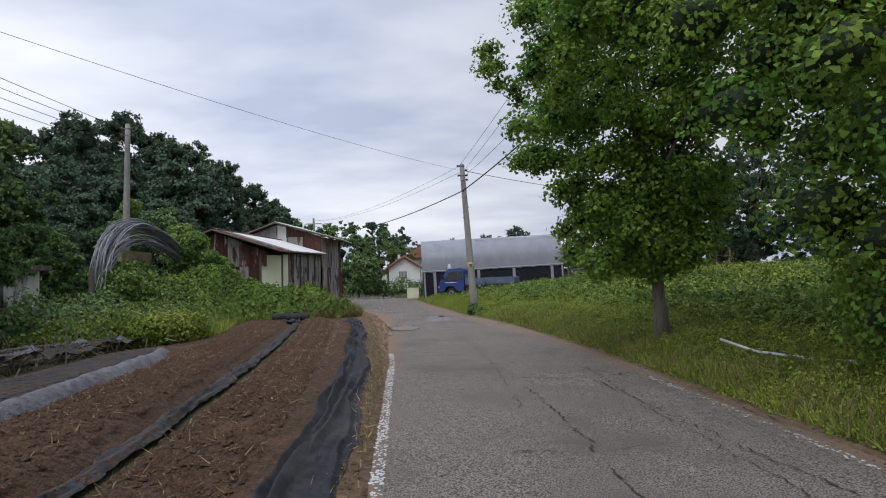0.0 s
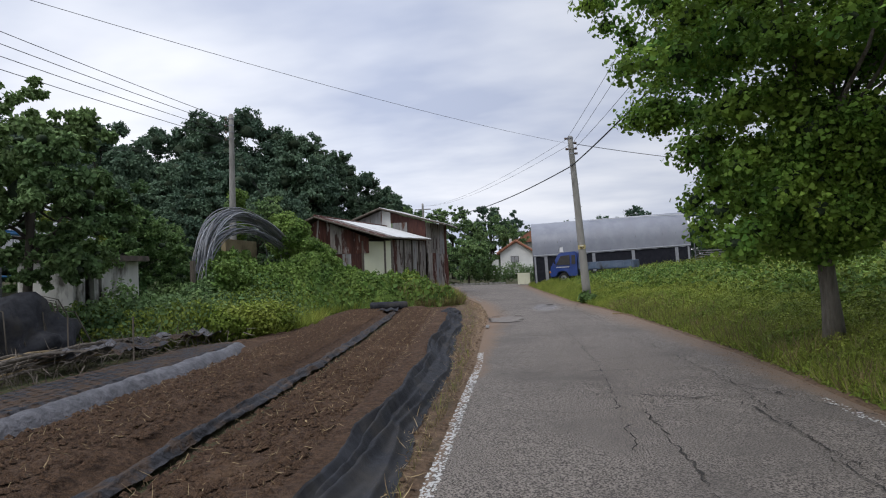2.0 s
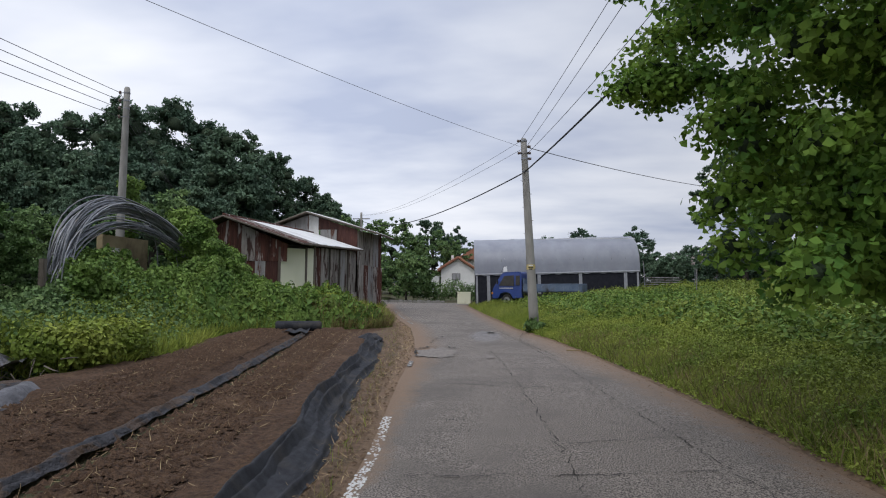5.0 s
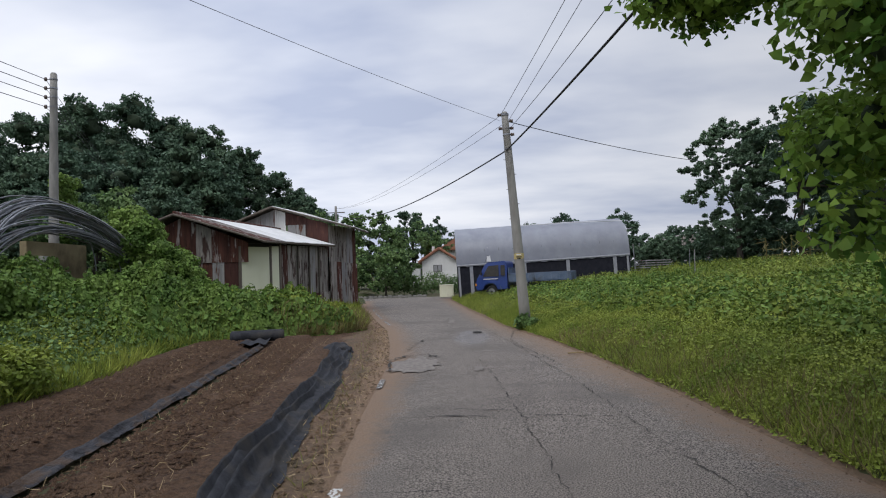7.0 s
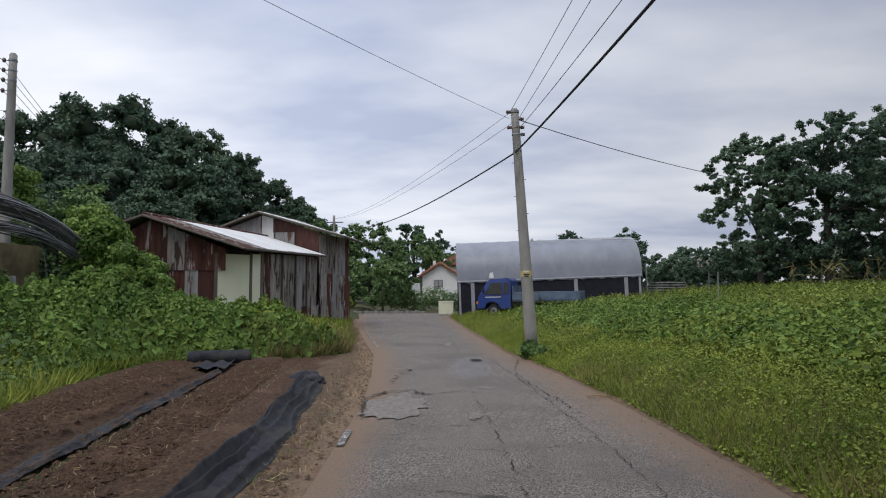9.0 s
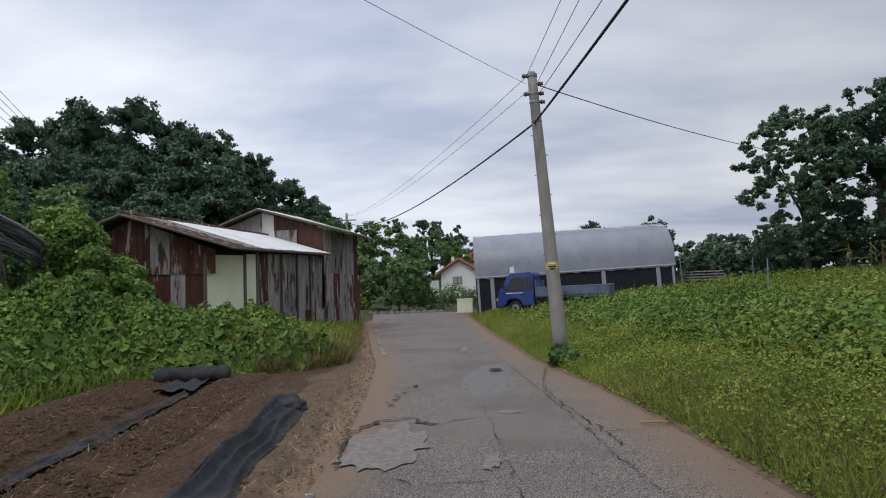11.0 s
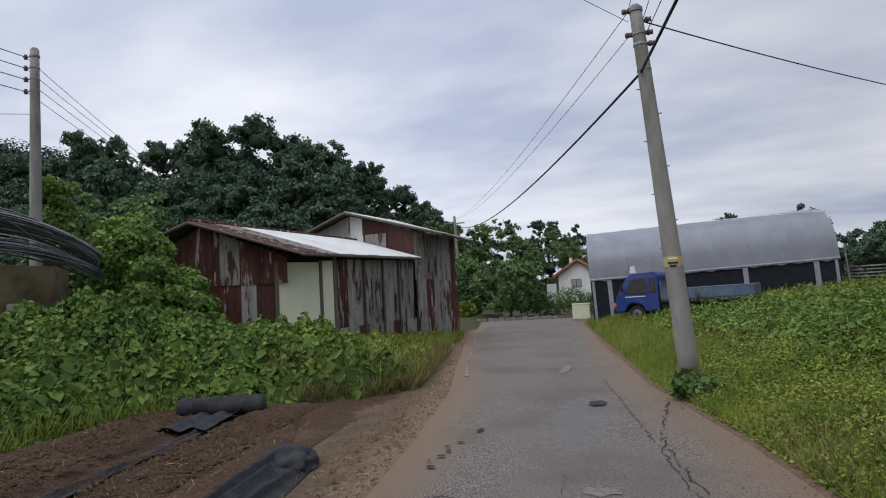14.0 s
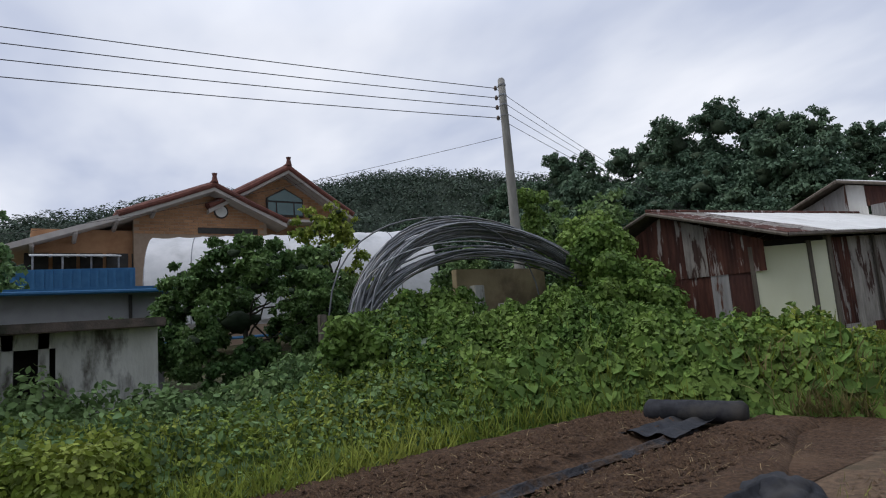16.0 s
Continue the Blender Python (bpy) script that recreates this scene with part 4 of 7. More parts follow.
panel(C, D, 0.3, 2.86, M["cream"], "door_panel", parent=shed)["label"] = "large cream door panel"
panel((-6.03, 30.69), D2, 0.3, 2.9, M["cream"], "door_panel", parent=shed)["label"] = "narrow cream side panel"
panel((-6.075, 30.62), (-6.02, 30.7), 0.25, 2.92, M["timber"], "post", 0.09, shed)
panel((-6.86, 29.6), (-6.78, 29.66), 0.3, 2.88, M["timber"], "post", 0.08, shed)
panel((-5.83, 30.98), (-5.8, 31.12), 0.2, 3.0, M["timber"], "post", 0.1, shed)
# road side: upper row of grey sheets with a dark gap below the eave, lower row of short pieces
wall_run(shed, (-5.78, 31.15), E_, 0.75, 2.95, 3.05, [(0.55, R), (0.7, G), (0.75, G), (0.8, G), (0.6, Z), (0.85, G), (0.7, G)])
wall_run(shed, (-5.78, 31.15), E_, 0.0, 0.95, 1.0, [(0.8, G), (0.5, R), (0.9, G), (0.4, Z), (0.8, R), (0.6, G)], 0.035)
for s in (0.28, 0.52, 0.74):
    q = Vector((-5.78, 31.15)).lerp(Vector(E_), s)
    panel((q.x + 0.06, q.y), (q.x + 0.075, q.y + 0.07), 0.1, 3.0, M["timber"], "post", 0.05, shed)
# roof: ridge and two slopes, rafter ends
RA, RB = (-8.7, 28.5, 4.05), (-7.35, 36.2, 3.98)
EA, EB = (-5.75, 29.35, 3.04), (-4.7, 35.8, 3.14)
LA, LB = (-10.1, 28.05, 3.42), (-9.4, 36.4, 3.3)
roof_sheets(shed, RA, RB, EB, EA, 9, [R, G, W, W, W, W, W, W, W])
roof_sheets(shed, RA, RB, LB, LA, 8, [R, G, R])
for s in np.linspace(0.02, 0.98, 9):
    a, b = Vector(RA).lerp(Vector(RB), s), Vector(EA).lerp(Vector(EB), s)
    part("rafter", tubed([a - Vector((0, 0, 0.07)), b - Vector((0, 0, 0.05))], 0.035, 4), M["timber"], shed)
for a, b in ((RA, EA), (RA, LA), (EA, EB), (RA, RB)):
    dz = -0.05 if (a, b) != (RA, RB) else 0.03
    part("verge_board" if dz < 0 else "ridge_cap", tubed([Vector(a) + Vector((0, 0, dz)), Vector(b) + Vector((0, 0, dz))], 0.045, 6), M["timber"] if dz < 0 else R, shed)
# underside boards added to darken the eaves as shade would
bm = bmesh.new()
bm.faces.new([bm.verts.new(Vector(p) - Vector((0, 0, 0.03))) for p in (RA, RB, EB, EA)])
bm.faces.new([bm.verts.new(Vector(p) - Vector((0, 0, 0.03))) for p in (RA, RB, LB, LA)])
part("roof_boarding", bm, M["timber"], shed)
tagged(shed, "low shed of rusty corrugated sheets with a white roof", "shed")

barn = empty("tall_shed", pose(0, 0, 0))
# backing behind the tall shed's sheets, coloured dark as its unlit inside
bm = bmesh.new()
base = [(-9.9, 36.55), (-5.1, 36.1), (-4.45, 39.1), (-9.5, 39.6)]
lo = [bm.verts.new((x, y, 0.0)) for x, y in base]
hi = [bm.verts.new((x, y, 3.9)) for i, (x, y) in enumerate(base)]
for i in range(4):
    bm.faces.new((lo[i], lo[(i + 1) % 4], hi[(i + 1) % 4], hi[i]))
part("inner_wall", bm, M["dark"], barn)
GL, GP, GR = (-9.95, 36.45), (-7.6, 36.2), (-5.03, 36.0)
wall_run(barn, GL, GP, 2.6, 4.1, 4.92, [(0.9, R), (0.7, Z), (0.8, Z)])
wall_run(barn, GP, GR, 2.6, 4.92, 4.15, [(0.62, W), (0.9, M["rustplain"], 4.15), (0.5, M["rustplain"]), (0.55, M["rustplain"]), (0.5, M["rustplain"])])
sheet(barn, (-6.95, 36.1), (-6.1, 36.05), 3.3, 4.15, 4.15, M["zinc"], 0.03)
wall_run(barn, (-5.03, 35.98), (-4.38, 39.15), 0.1, 4.1, 4.1, [(0.8, G), (0.8, G), (0.7, G), (0.8, Z), (0.5, R)], 0.02)
wall_run(barn, (-5.0, 35.98), (-4.34, 39.15), 0.0, 2.4, 2.3, [(0.7, G), (0.6, R), (0.7, Z), (0.6, G), (0.8, R)], 0.05)
wall_run(barn, (-4.36, 39.15), (-9.5, 39.6), 0.1, 4.1, 4.0, [(0.8, R), (0.8, G), (0.7, R), (0.8, G)], 0.0)
RA2, RB2 = (-7.62, 35.75, 5.05), (-7.1, 39.6, 5.08)
EA2, EB2 = (-3.9, 35.85, 3.98), (-3.7, 39.3, 3.95)
LA2, LB2 = (-10.6, 36.1, 4.0), (-10.1, 39.7, 4.0)
roof_sheets(barn, RA2, RB2, EB2, EA2, 8, [W, W, G])
roof_sheets(barn, RA2, RB2, LB2, LA2, 8, [R, G])
# boards added under this roof too, dark so the eaves look shaded
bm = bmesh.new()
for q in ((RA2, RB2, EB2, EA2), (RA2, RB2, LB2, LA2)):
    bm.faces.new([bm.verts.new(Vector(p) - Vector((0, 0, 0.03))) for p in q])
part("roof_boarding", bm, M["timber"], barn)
for a, b in ((RA2, EA2), (RA2, LA2), (EA2, EB2)):
    part("verge_board", tubed([Vector(a) - Vector((0, 0, 0.05)), Vector(b) - Vector((0, 0, 0.05))], 0.05, 6), M["timber"], barn)
tagged(barn, "taller shed of patched rusty and white sheets", "shed")
for (x, y, z, h) in ((-9.3, 30.4, 3.75, 0.35), (-9.75, 38.5, 4.2, 0.6)):
    pipe = empty("vent_pipe", pose(x, y, z))
    part("pipe", tubed([(0, 0, -0.3), (0, 0, h)], 0.05, 10), M["steel"], pipe)
    part("cross_pipe", tubed([(-0.2, 0, h * 0.75), (0.14, 0, h * 0.75)], 0.035, 8), M["steel"], pipe)
    tagged(pipe, "small grey vent pipe rising through the shed roof", "vent pipe")


# ---- poles and cables ----
def concrete_pole(name, x0, y0, z0, x1, y1, z1, r0, r1, label):
    ob = empty(name, pose(x0, y0, z0))
    top = Vector((x1 - x0, y1 - y0, z1 - z0))
    part("shaft", tubed([top * (k / 10) for k in range(11)], [r0 + (r1 - r0) * k / 10 for k in range(11)], 20), M["concrete"], ob, smooth=True)
    part("cap", tubed([top, top + Vector((0, 0, 0.05))], [r1 * 0.98, r1 * 0.7], 20), M["concrete"], ob)
    tagged(ob, label, "utility pole")
    return ob, top


poleA, topA = concrete_pole("utility_pole", 2.96, 24.89, 0.1, 2.6, 24.89, 6.05, 0.155, 0.095, "leaning grey concrete utility pole standing in the grass verge")
def band(ob, top, s, r, h, mat, name, label=""):
    c = top * s
    return part(name, tubed([c - Vector((0, 0, h / 2)), c + Vector((0, 0, h / 2))], r, 20), mat, ob, label)


sign = band(poleA, topA, 0.325, 0.139, 0.16, M["straw"], "number_plate", "yellow and white number band")
sign.data.materials.clear()
sign.data.materials.append(surf("yellow_plate", (0.5, 0.4, 0.16), (0.56, 0.46, 0.22), 5, 0.6, 0))
for dz, wdt in ((0.045, 0.13), (-0.02, 0.15), (-0.065, 0.1)):
    c = topA * 0.325 + Vector((-0.012, -0.1405, dz))
    part("print_bar", boxed(c, (wdt, 0.006, 0.028)), M["white" if dz > 0 else "blackplastic"], sign)
fnt = bpy.data.curves.new("plate_number", "FONT")
fnt.body, fnt.size, fnt.align_x, fnt.extrude = "00-25", 0.085, "CENTER", 0.002
txt = new("plate_number", fnt)
txt.parent = sign
txt.matrix_world = pose(2.96, 24.89, 0.1) @ Matrix.Translation(topA * 0.325 + Vector((-0.012, -0.1455, -0.02))) @ Matrix.Rotation(math.pi / 2, 4, "X")
fnt.materials.append(M["blackplastic"])
for s, h in ((0.995, 0.06), (0.93, 0.05), (0.9, 0.04), (0.83, 0.04)):
    band(poleA, topA, s, 0.11, h, M["steel"], "clamp")
for s, side in ((0.995, -1), (0.965, 1), (0.93, -1), (0.9, 1), (0.93, 1)):
    c = topA * s + Vector((side * 0.16, 0, 0))
    ins = part("insulator", tubed([c + Vector((-0.05, 0, 0)), c + Vector((-0.02, 0, 0)), c + Vector((0.02, 0, 0)), c + Vector((0.05, 0, 0))], [0.03, 0.05, 0.035, 0.045], 10), M["porcelain"], poleA)
    part("bracket", tubed([topA * s, c], 0.012, 6), M["steel"], ins)
for k, sz in enumerate(np.linspace(0.36, 0.78, 7)):
    c = topA * sz
    part("step_bolt", tubed([c, c + Vector((0.16 * (1 if k % 2 else -1), 0, 0.01))], 0.009, 6), M["steel"], poleA)
poleB, topB = concrete_pole("utility_pole", -11.75, 26.75, 0.3, -11.55, 26.55, 8.4, 0.17, 0.1, "tall grey concrete utility pole behind the vines")
for s in (0.98, 0.945, 0.91, 0.872):
    c = topB * s + Vector((-0.22, -0.06, 0))
    ins = part("insulator", tubed([c + Vector((0, 0, -0.06)), c, c + Vector((0, 0, 0.06))], [0.035, 0.055, 0.035], 10), M["porcelain"], poleB)
    part("bracket", tubed([topB * s, c], 0.014, 6), M["steel"], ins)
    band(poleB, topB, s, 0.115, 0.045, M["steel"], "clamp")


def cable(name, a, b, sag, r, label):
    a, b = Vector(a), Vector(b)
    pts = [a.lerp(b, k / 24) - Vector((0, 0, 4 * sag * (k / 24) * (1 - k / 24))) for k in range(25)]
    return tagged(part(name, tubed(pts, r, 5), M["wire"], smooth=True), label, "cable")


aT = Vector((2.6, 24.89, 0))
cable("thick_cable", aT + Vector((0, 0, 5.0)), (6.7, -6, 6.6), 0.5, 0.022, "thick black overhead cable hanging from the pole")
cable("thick_cable", aT + Vector((0, 0, 5.0)), (-10.1, 62, 7.2), 0.9, 0.022, "thick black overhead cable hanging between poles")
for dx, z in ((-0.12, 6.0), (0.1, 5.85)):
    cable("overhead_wire", aT + Vector((dx, 0, z)), (6.2 + dx, -6, 8.3), 0.35, 0.006, "thin black overhead wire hanging from the pole")
    cable("overhead_wire", aT + Vector((dx, 0, z)), (-10.2 + dx, 62, 7.8), 0.6, 0.006, "thin black overhead wire hanging between poles")
cable("overhead_wire", aT + Vector((0.15, 0, 5.65)), (5.2, 8, 6.6), 0.25, 0.007, "thin service wire hanging from the pole")
cable("service_wire", aT + Vector((0.1, 0, 5.82)), (16.2, 39.5, 6.6), 0.25, 0.012, "black service wire crossing above the field")
cable("service_wire", aT + Vector((-0.12, 0, 5.85)), (-10.2, 0.3, 5.7), 0.4, 0.0045, "thin grey service wire crossing above the plot")
for k, s in enumerate((0.98, 0.945, 0.91, 0.872)):
    p = Vector((-11.75, 26.75, 0.3)) + topB * s + Vector((-0.22, -0.06, 0))
    cable("overhead_wire", p, (-16.9, -17, 10.5 - k * 0.55), 0.5, 0.011, "black overhead wire leading from the concrete pole")
    cable("overhead_wire", p, (-20, 49 + k, 6.2 - 0.3 * k), 0.4, 0.008, "thin wire running down towards the trees")
pB = Vector((-11.75, 26.75, 0.3)) + topB * 0.8
cable("service_wire", pB, (-40, 8, 8.2), 0.6, 0.007, "thin wire leading to the brick house")
poleC, topC = concrete_pole("utility_pole", -10.1, 62, 0.2, -10.25, 62, 8.0, 0.16, 0.1, "distant grey concrete utility pole with a cross arm")
part("cross_arm", tubed([topC * 0.93 + Vector((-0.8, 0, 0)), topC * 0.93 + Vector((0.8, 0, 0))], 0.05, 6), M["steel"], poleC)


# ---- grey tunnel greenhouse ----
gh = empty("tunnel_greenhouse", pose(0.82, 44.0, 0.33, 0, -1.9, 0.5))
GLN, GWD, GEV = 10.2, 5.2, 1.72
def arch_pts(n=17):
    return [(GWD / 2 - GWD / 2 * math.cos(math.pi * k / (n - 1)), GEV + 2.35 * math.sin(math.pi * k / (n - 1)) ** 0.72) for k in range(n)]


AP = arch_pts(25)
v, f = [], []
NX = 60
for i in range(NX + 1):
    x = GLN * i / NX
    for k, (y, z) in enumerate(AP):
        s = 0.02 * abs(math.sin(math.pi * i * GLN / NX / 0.85)) * math.sin(math.pi * k / 24)
        v.append((x, y, z - s + 0.008 * float(fbm(x, y, 2.0))))
m_ = len(AP)
f = [(i * m_ + k, (i + 1) * m_ + k, (i + 1) * m_ + k + 1, i * m_ + k + 1) for i in range(NX) for k in range(m_ - 1)]
raw("roof_film", v, f, M["plastic"], gh, "taut grey plastic roof film", smooth=True)
for i, x in enumerate((0.0, GLN)):
    bm = bmesh.new()
    vs = [bm.verts.new((x, y, z)) for y, z in AP] + [bm.verts.new((x, GWD, -0.3)), bm.verts.new((x, 0, -0.3))]
    bm.faces.new(vs)
    part("end_film", bm, M["strip"], gh, "grey film end wall")
for y, nm in ((0.0, "side_net"), (GWD, "side_net")):
    part(nm, boxed((GLN / 2, y + (0.03 if y == 0 else -0.03), GEV / 2 - 0.1), (GLN - 0.02, 0.02, GEV + 0.4)), M["blacknet"], gh, "dark side net")
for x in (0.12, 0.85, 2.9, 4.0, 6.55, 9.3, 10.05):
    part("side_strip", boxed((x, -0.02, GEV / 2 - 0.1), (0.2 if 0.5 < x < 10 else 0.12, 0.03, GEV + 0.36)), M["strip"], gh, "pale grey upright strip")
part("eave_rail", tubed([(0, -0.03, GEV), (GLN, -0.03, GEV)], 0.05, 8), M["strip"], gh)
bm = bmesh.new()
for i in range(60):
    x0, x1 = GLN * i / 60, GLN * (i + 1) / 60
    d0, d1 = 0.07 + 0.02 * math.sin(i * 1.9) + 0.02 * math.sin(i * 5.1), 0.07 + 0.02 * math.sin((i + 1) * 1.9) + 0.02 * math.sin((i + 1) * 5.1)
    bm.faces.new([bm.verts.new(p) for p in ((x0, -0.06, GEV + 0.02), (x1, -0.06, GEV + 0.02), (x1, -0.05, GEV - d1), (x0, -0.05, GEV - d0))])
part("film_hem", bm, M["plastic"], gh)
bm = bmesh.new()
bm.faces.new([bm.verts.new(p) for p in ((1.78, 0.0, GEV + 0.15), (2.05, 0.0, GEV + 0.13), (1.98, 0.12, GEV + 0.75), (1.9, 0.17, GEV + 1.0), (1.84, 0.12, GEV + 0.7))])
bmesh.ops.translate(bm, verts=bm.verts, vec=(0, -0.05, 0))
part("film_patch", bm, M["vinyl"], gh, "pale torn patch of film")
part("top_strip", tubed([(4.0, 1.28, 3.94), (7.0, 1.2, 3.92), (10.2, 1.0, 3.8)], 0.03, 5), M["vinyl"], gh, "white tape along the roof")
for i in range(13):
    x = GLN * i / 12
    part("hoop", tubed([(x, y, z - 0.02) for y, z in AP[::2]], 0.016, 5), M["steel"], gh)
for yy in (-0.4, 5.6):
    part("end_post", tubed([(GLN + 0.25, yy * 0.2, -0.4), (GLN + 0.2, yy * 0.2, 2.3)], 0.03, 6), M["steel"], gh)
tagged(gh, "long tunnel greenhouse with grey film and dark side nets", "greenhouse")

# ---- blue flatbed truck ----
def wheel(parent, x, y, r=0.31):
    w = part("wheel", tubed([(x, y - 0.09, r), (x, y - 0.07, r), (x, y + 0.07, r), (x, y + 0.09, r)], [r * 0.9, r, r, r * 0.9], 24), M["rubber"], parent)
    part("rim", tubed([(x, y - 0.1, r), (x, y + 0.1, r)], [r * 0.58, r * 0.58], 18), M["steel"], w)
    part("hub", tubed([(x, y - 0.115, r), (x, y + 0.115, r)], r * 0.2, 10), M["blackplastic"], w)


tdir = math.atan2(39.6 - 41.2, 6.9 - 2.07)
truck = empty("flatbed_truck", Matrix.Translation((2.07, 41.2, 0.27)) @ Matrix.Rotation(tdir, 4, "Z") @ Matrix.Rotation(radians(-1.0), 4, "Y"))
cab = prism([(0.03, 0.38), (0.0, 0.62), (0.06, 0.95), (0.14, 1.1), (0.55, 1.78), (0.72, 1.86), (1.62, 1.9), (1.72, 1.8), (1.74, 0.42), (1.2, 0.4), (1.12, 0.62), (0.98, 0.72), (0.72, 0.74), (0.5, 0.66), (0.4, 0.42)], -0.82, 0.82)
for q in cab.verts:
    if q.co.z > 1.2:
        q.co.y *= 0.9
bmesh.ops.bevel(cab, geom=[e for e in cab.edges if abs(e.verts[0].co.y) > 0.7 and abs(e.verts[1].co.y) > 0.7], offset=0.03, segments=2, affect="EDGES")
part("cab", cab, M["paintblue"], truck, "blue painted cab")
for s in (-1, 1):
    for nm, poly in (("side_window", [(0.42, 1.12), (0.72, 1.66), (1.28, 1.7), (1.3, 1.1)]), ("rear_quarter_window", [(1.4, 1.14), (1.4, 1.68), (1.62, 1.68), (1.63, 1.14)])):
        bm = prism(poly, s * 0.765, s * 0.80)
        for q in bm.verts:
            q.co.y += s * (0.045 - 0.075 * (q.co.z - 1.1) / 0.6)
        part(nm, bm, M["frame_dark"], truck, "dark tinted glass")
    part("stripe", boxed((0.85, s * 0.829, 0.98), (0.8, 0.012, 0.035)), M["white"], truck, "white stripe")
    part("handle", boxed((1.2, s * 0.83, 0.92), (0.14, 0.02, 0.03), 0, 0.006), M["blackplastic"], truck)
    part("headlight", boxed((0.02, s * 0.62, 0.72), (0.08, 0.28, 0.17), 0, 0.03), M["lamp_glass"], truck)
    part("indicator", boxed((0.03, s * 0.81, 0.7), (0.1, 0.05, 0.13), 0, 0.015), M["orange"], truck)
    mir = part("mirror", boxed((0.38, s * 0.99, 1.32), (0.06, 0.16, 0.26), 0, 0.02), M["blackplastic"], truck)
    part("mirror_arm", tubed([(0.4, s * 0.8, 1.28), (0.38, s * 0.95, 1.3)], 0.012, 6), M["blackplastic"], mir)
    wheel(truck, 0.86, s * 0.7)
    wheel(truck, 3.75, s * 0.68, 0.28)
    part("bed_side", boxed((3.45, s * 0.86, 0.98), (3.2, 0.035, 0.36), 0, 0.008), M["bedblue"], truck, "faded blue drop side")
    for k in range(8):
        part("side_rib", boxed((2.0 + k * 0.41, s * 0.885, 0.98), (0.045, 0.02, 0.34)), M["bedblue"], truck)
    part("side_rail", tubed([(1.85, s * 0.86, 1.18), (5.05, s * 0.86, 1.18)], 0.022, 6), M["bedblue"], truck)
    part("mudguard", boxed((4.25, s * 0.75, 0.5), (0.03, 0.3, 0.35)), M["blackplastic"], truck)
wn_ = prism([(0.16, 1.13), (0.53, 1.72), (0.5, 1.74), (0.12, 1.13)], -0.66, 0.66)
part("windscreen", wn_, M["frame_dark"], truck, "dark sloping windscreen")
part("bumper", boxed((0.0, 0, 0.45), (0.14, 1.66, 0.2), 0, 0.03), M["blackplastic"], truck)
part("grille", boxed((0.0, 0, 0.7), (0.05, 0.9, 0.12), 0, 0.01), M["blackplastic"], truck)
part("bed_floor", boxed((3.45, 0, 0.79), (3.25, 1.7, 0.07)), M["bedblue"], truck)
part("tailgate", boxed((5.06, 0, 0.98), (0.035, 1.72, 0.36), 0, 0.008), M["bedblue"], truck)
part("head_guard", boxed((1.84, 0, 1.18), (0.04, 1.7, 0.7)), M["bedblue"], truck)
part("chassis", boxed((2.9, 0, 0.55), (4.3, 0.7, 0.16)), M["blackplastic"], truck)
part("fuel_tank", boxed((2.6, -0.6, 0.5), (0.7, 0.3, 0.28), 0, 0.04), M["blackplastic"], truck)
part("antenna", tubed([(0.5, -0.8, 1.75), (0.75, -0.82, 2.25)], 0.006, 5), M["blackplastic"], truck)
tagged(truck, "small blue flatbed truck parked beside the greenhouse", "truck")
crate = tagged(part("crate", boxed((3.75, 40.67, 1.27), (0.55, 0.4, 0.34), 0.2, 0.02), M["white"]), "white box lying on the truck bed", "box")

# white trough and low stones near the greenhouse
trough = empty("white_tank", pose(-0.1, 50, 0.0))
part("body", boxed((0, 0, 0.42), (0.95, 0.6, 0.84), 0, 0.04), M["cream"], trough)
part("rim", boxed((0, 0, 0.85), (1.0, 0.65, 0.06), 0, 0.015), M["cream"], trough)
tagged(trough, "cream coloured box tank standing at the road end", "tank")
stones = empty("stone_kerb", pose(0, 52.2, 0))
for i in range(16):
    part("stone", boxed((-7.2 + i * 0.36, 0.1 * math.sin(i * 2.1), 0.07), (0.33, 0.3, 0.2 + 0.05 * math.sin(i * 3.3)), 0.1 * math.sin(i * 1.7), 0.04), M["concrete"], stones)
tagged(stones, "low row of pale stones edging the lane", "stone row")

# ---- pipe hoops overgrown with vines ----
hoops = empty("hoop_bundle", pose(0, 0, 0))
hrng = np.random.default_rng(11)
for k in range(60):
    g = k % 3
    foot0 = 21.0 + hrng.normal(0, 0.1) - (0.25 if g == 2 else 0)
    foot1 = 27.6 + hrng.normal(0, 0.12)
    top = (3.88, 3.65, 3.2)[g] + hrng.normal(0, 0.07)
    mid = (23.7, 23.9, 24.1)[g] + hrng.normal(0, 0.12)
    x0 = -9.8 + hrng.normal(0, 0.14)
    z0 = 0.6 if g else 0.9
    P = []
    for i in range(25):
        s = i / 24
        a = math.pi * s
        y = foot0 + (foot1 - foot0) * (0.5 - 0.5 * math.cos(a) ** 1) if True else 0
        z = z0 + (top - z0) * (math.sin(a) ** 0.95)
        y += (mid - (foot0 + foot1) / 2) * math.sin(a)
        P.append((x0 + 1.1 * max(0.0, s - 0.55) / 0.45 + 0.1 * math.sin(a + k) + 0.05 * math.sin(3 * a + k * 2), y, z))
    part("hoop", tubed(P, 0.021, 6), M["steel"], hoops, smooth=True)
for (ya, yb, h, x0) in ((20.3, 25.6, 3.95, -9.6), (20.6, 26.6, 3.4, -9.4)):
    P = [(x0, ya + (yb - ya) * (0.5 - 0.5 * math.cos(math.pi * i / 20)), 0.8 + (h - 0.8) * math.sin(math.pi * i / 20) ** 0.55) for i in range(21)]
    part("loose_hoop", tubed(P, 0.017, 6), M["steel"], hoops, smooth=True)
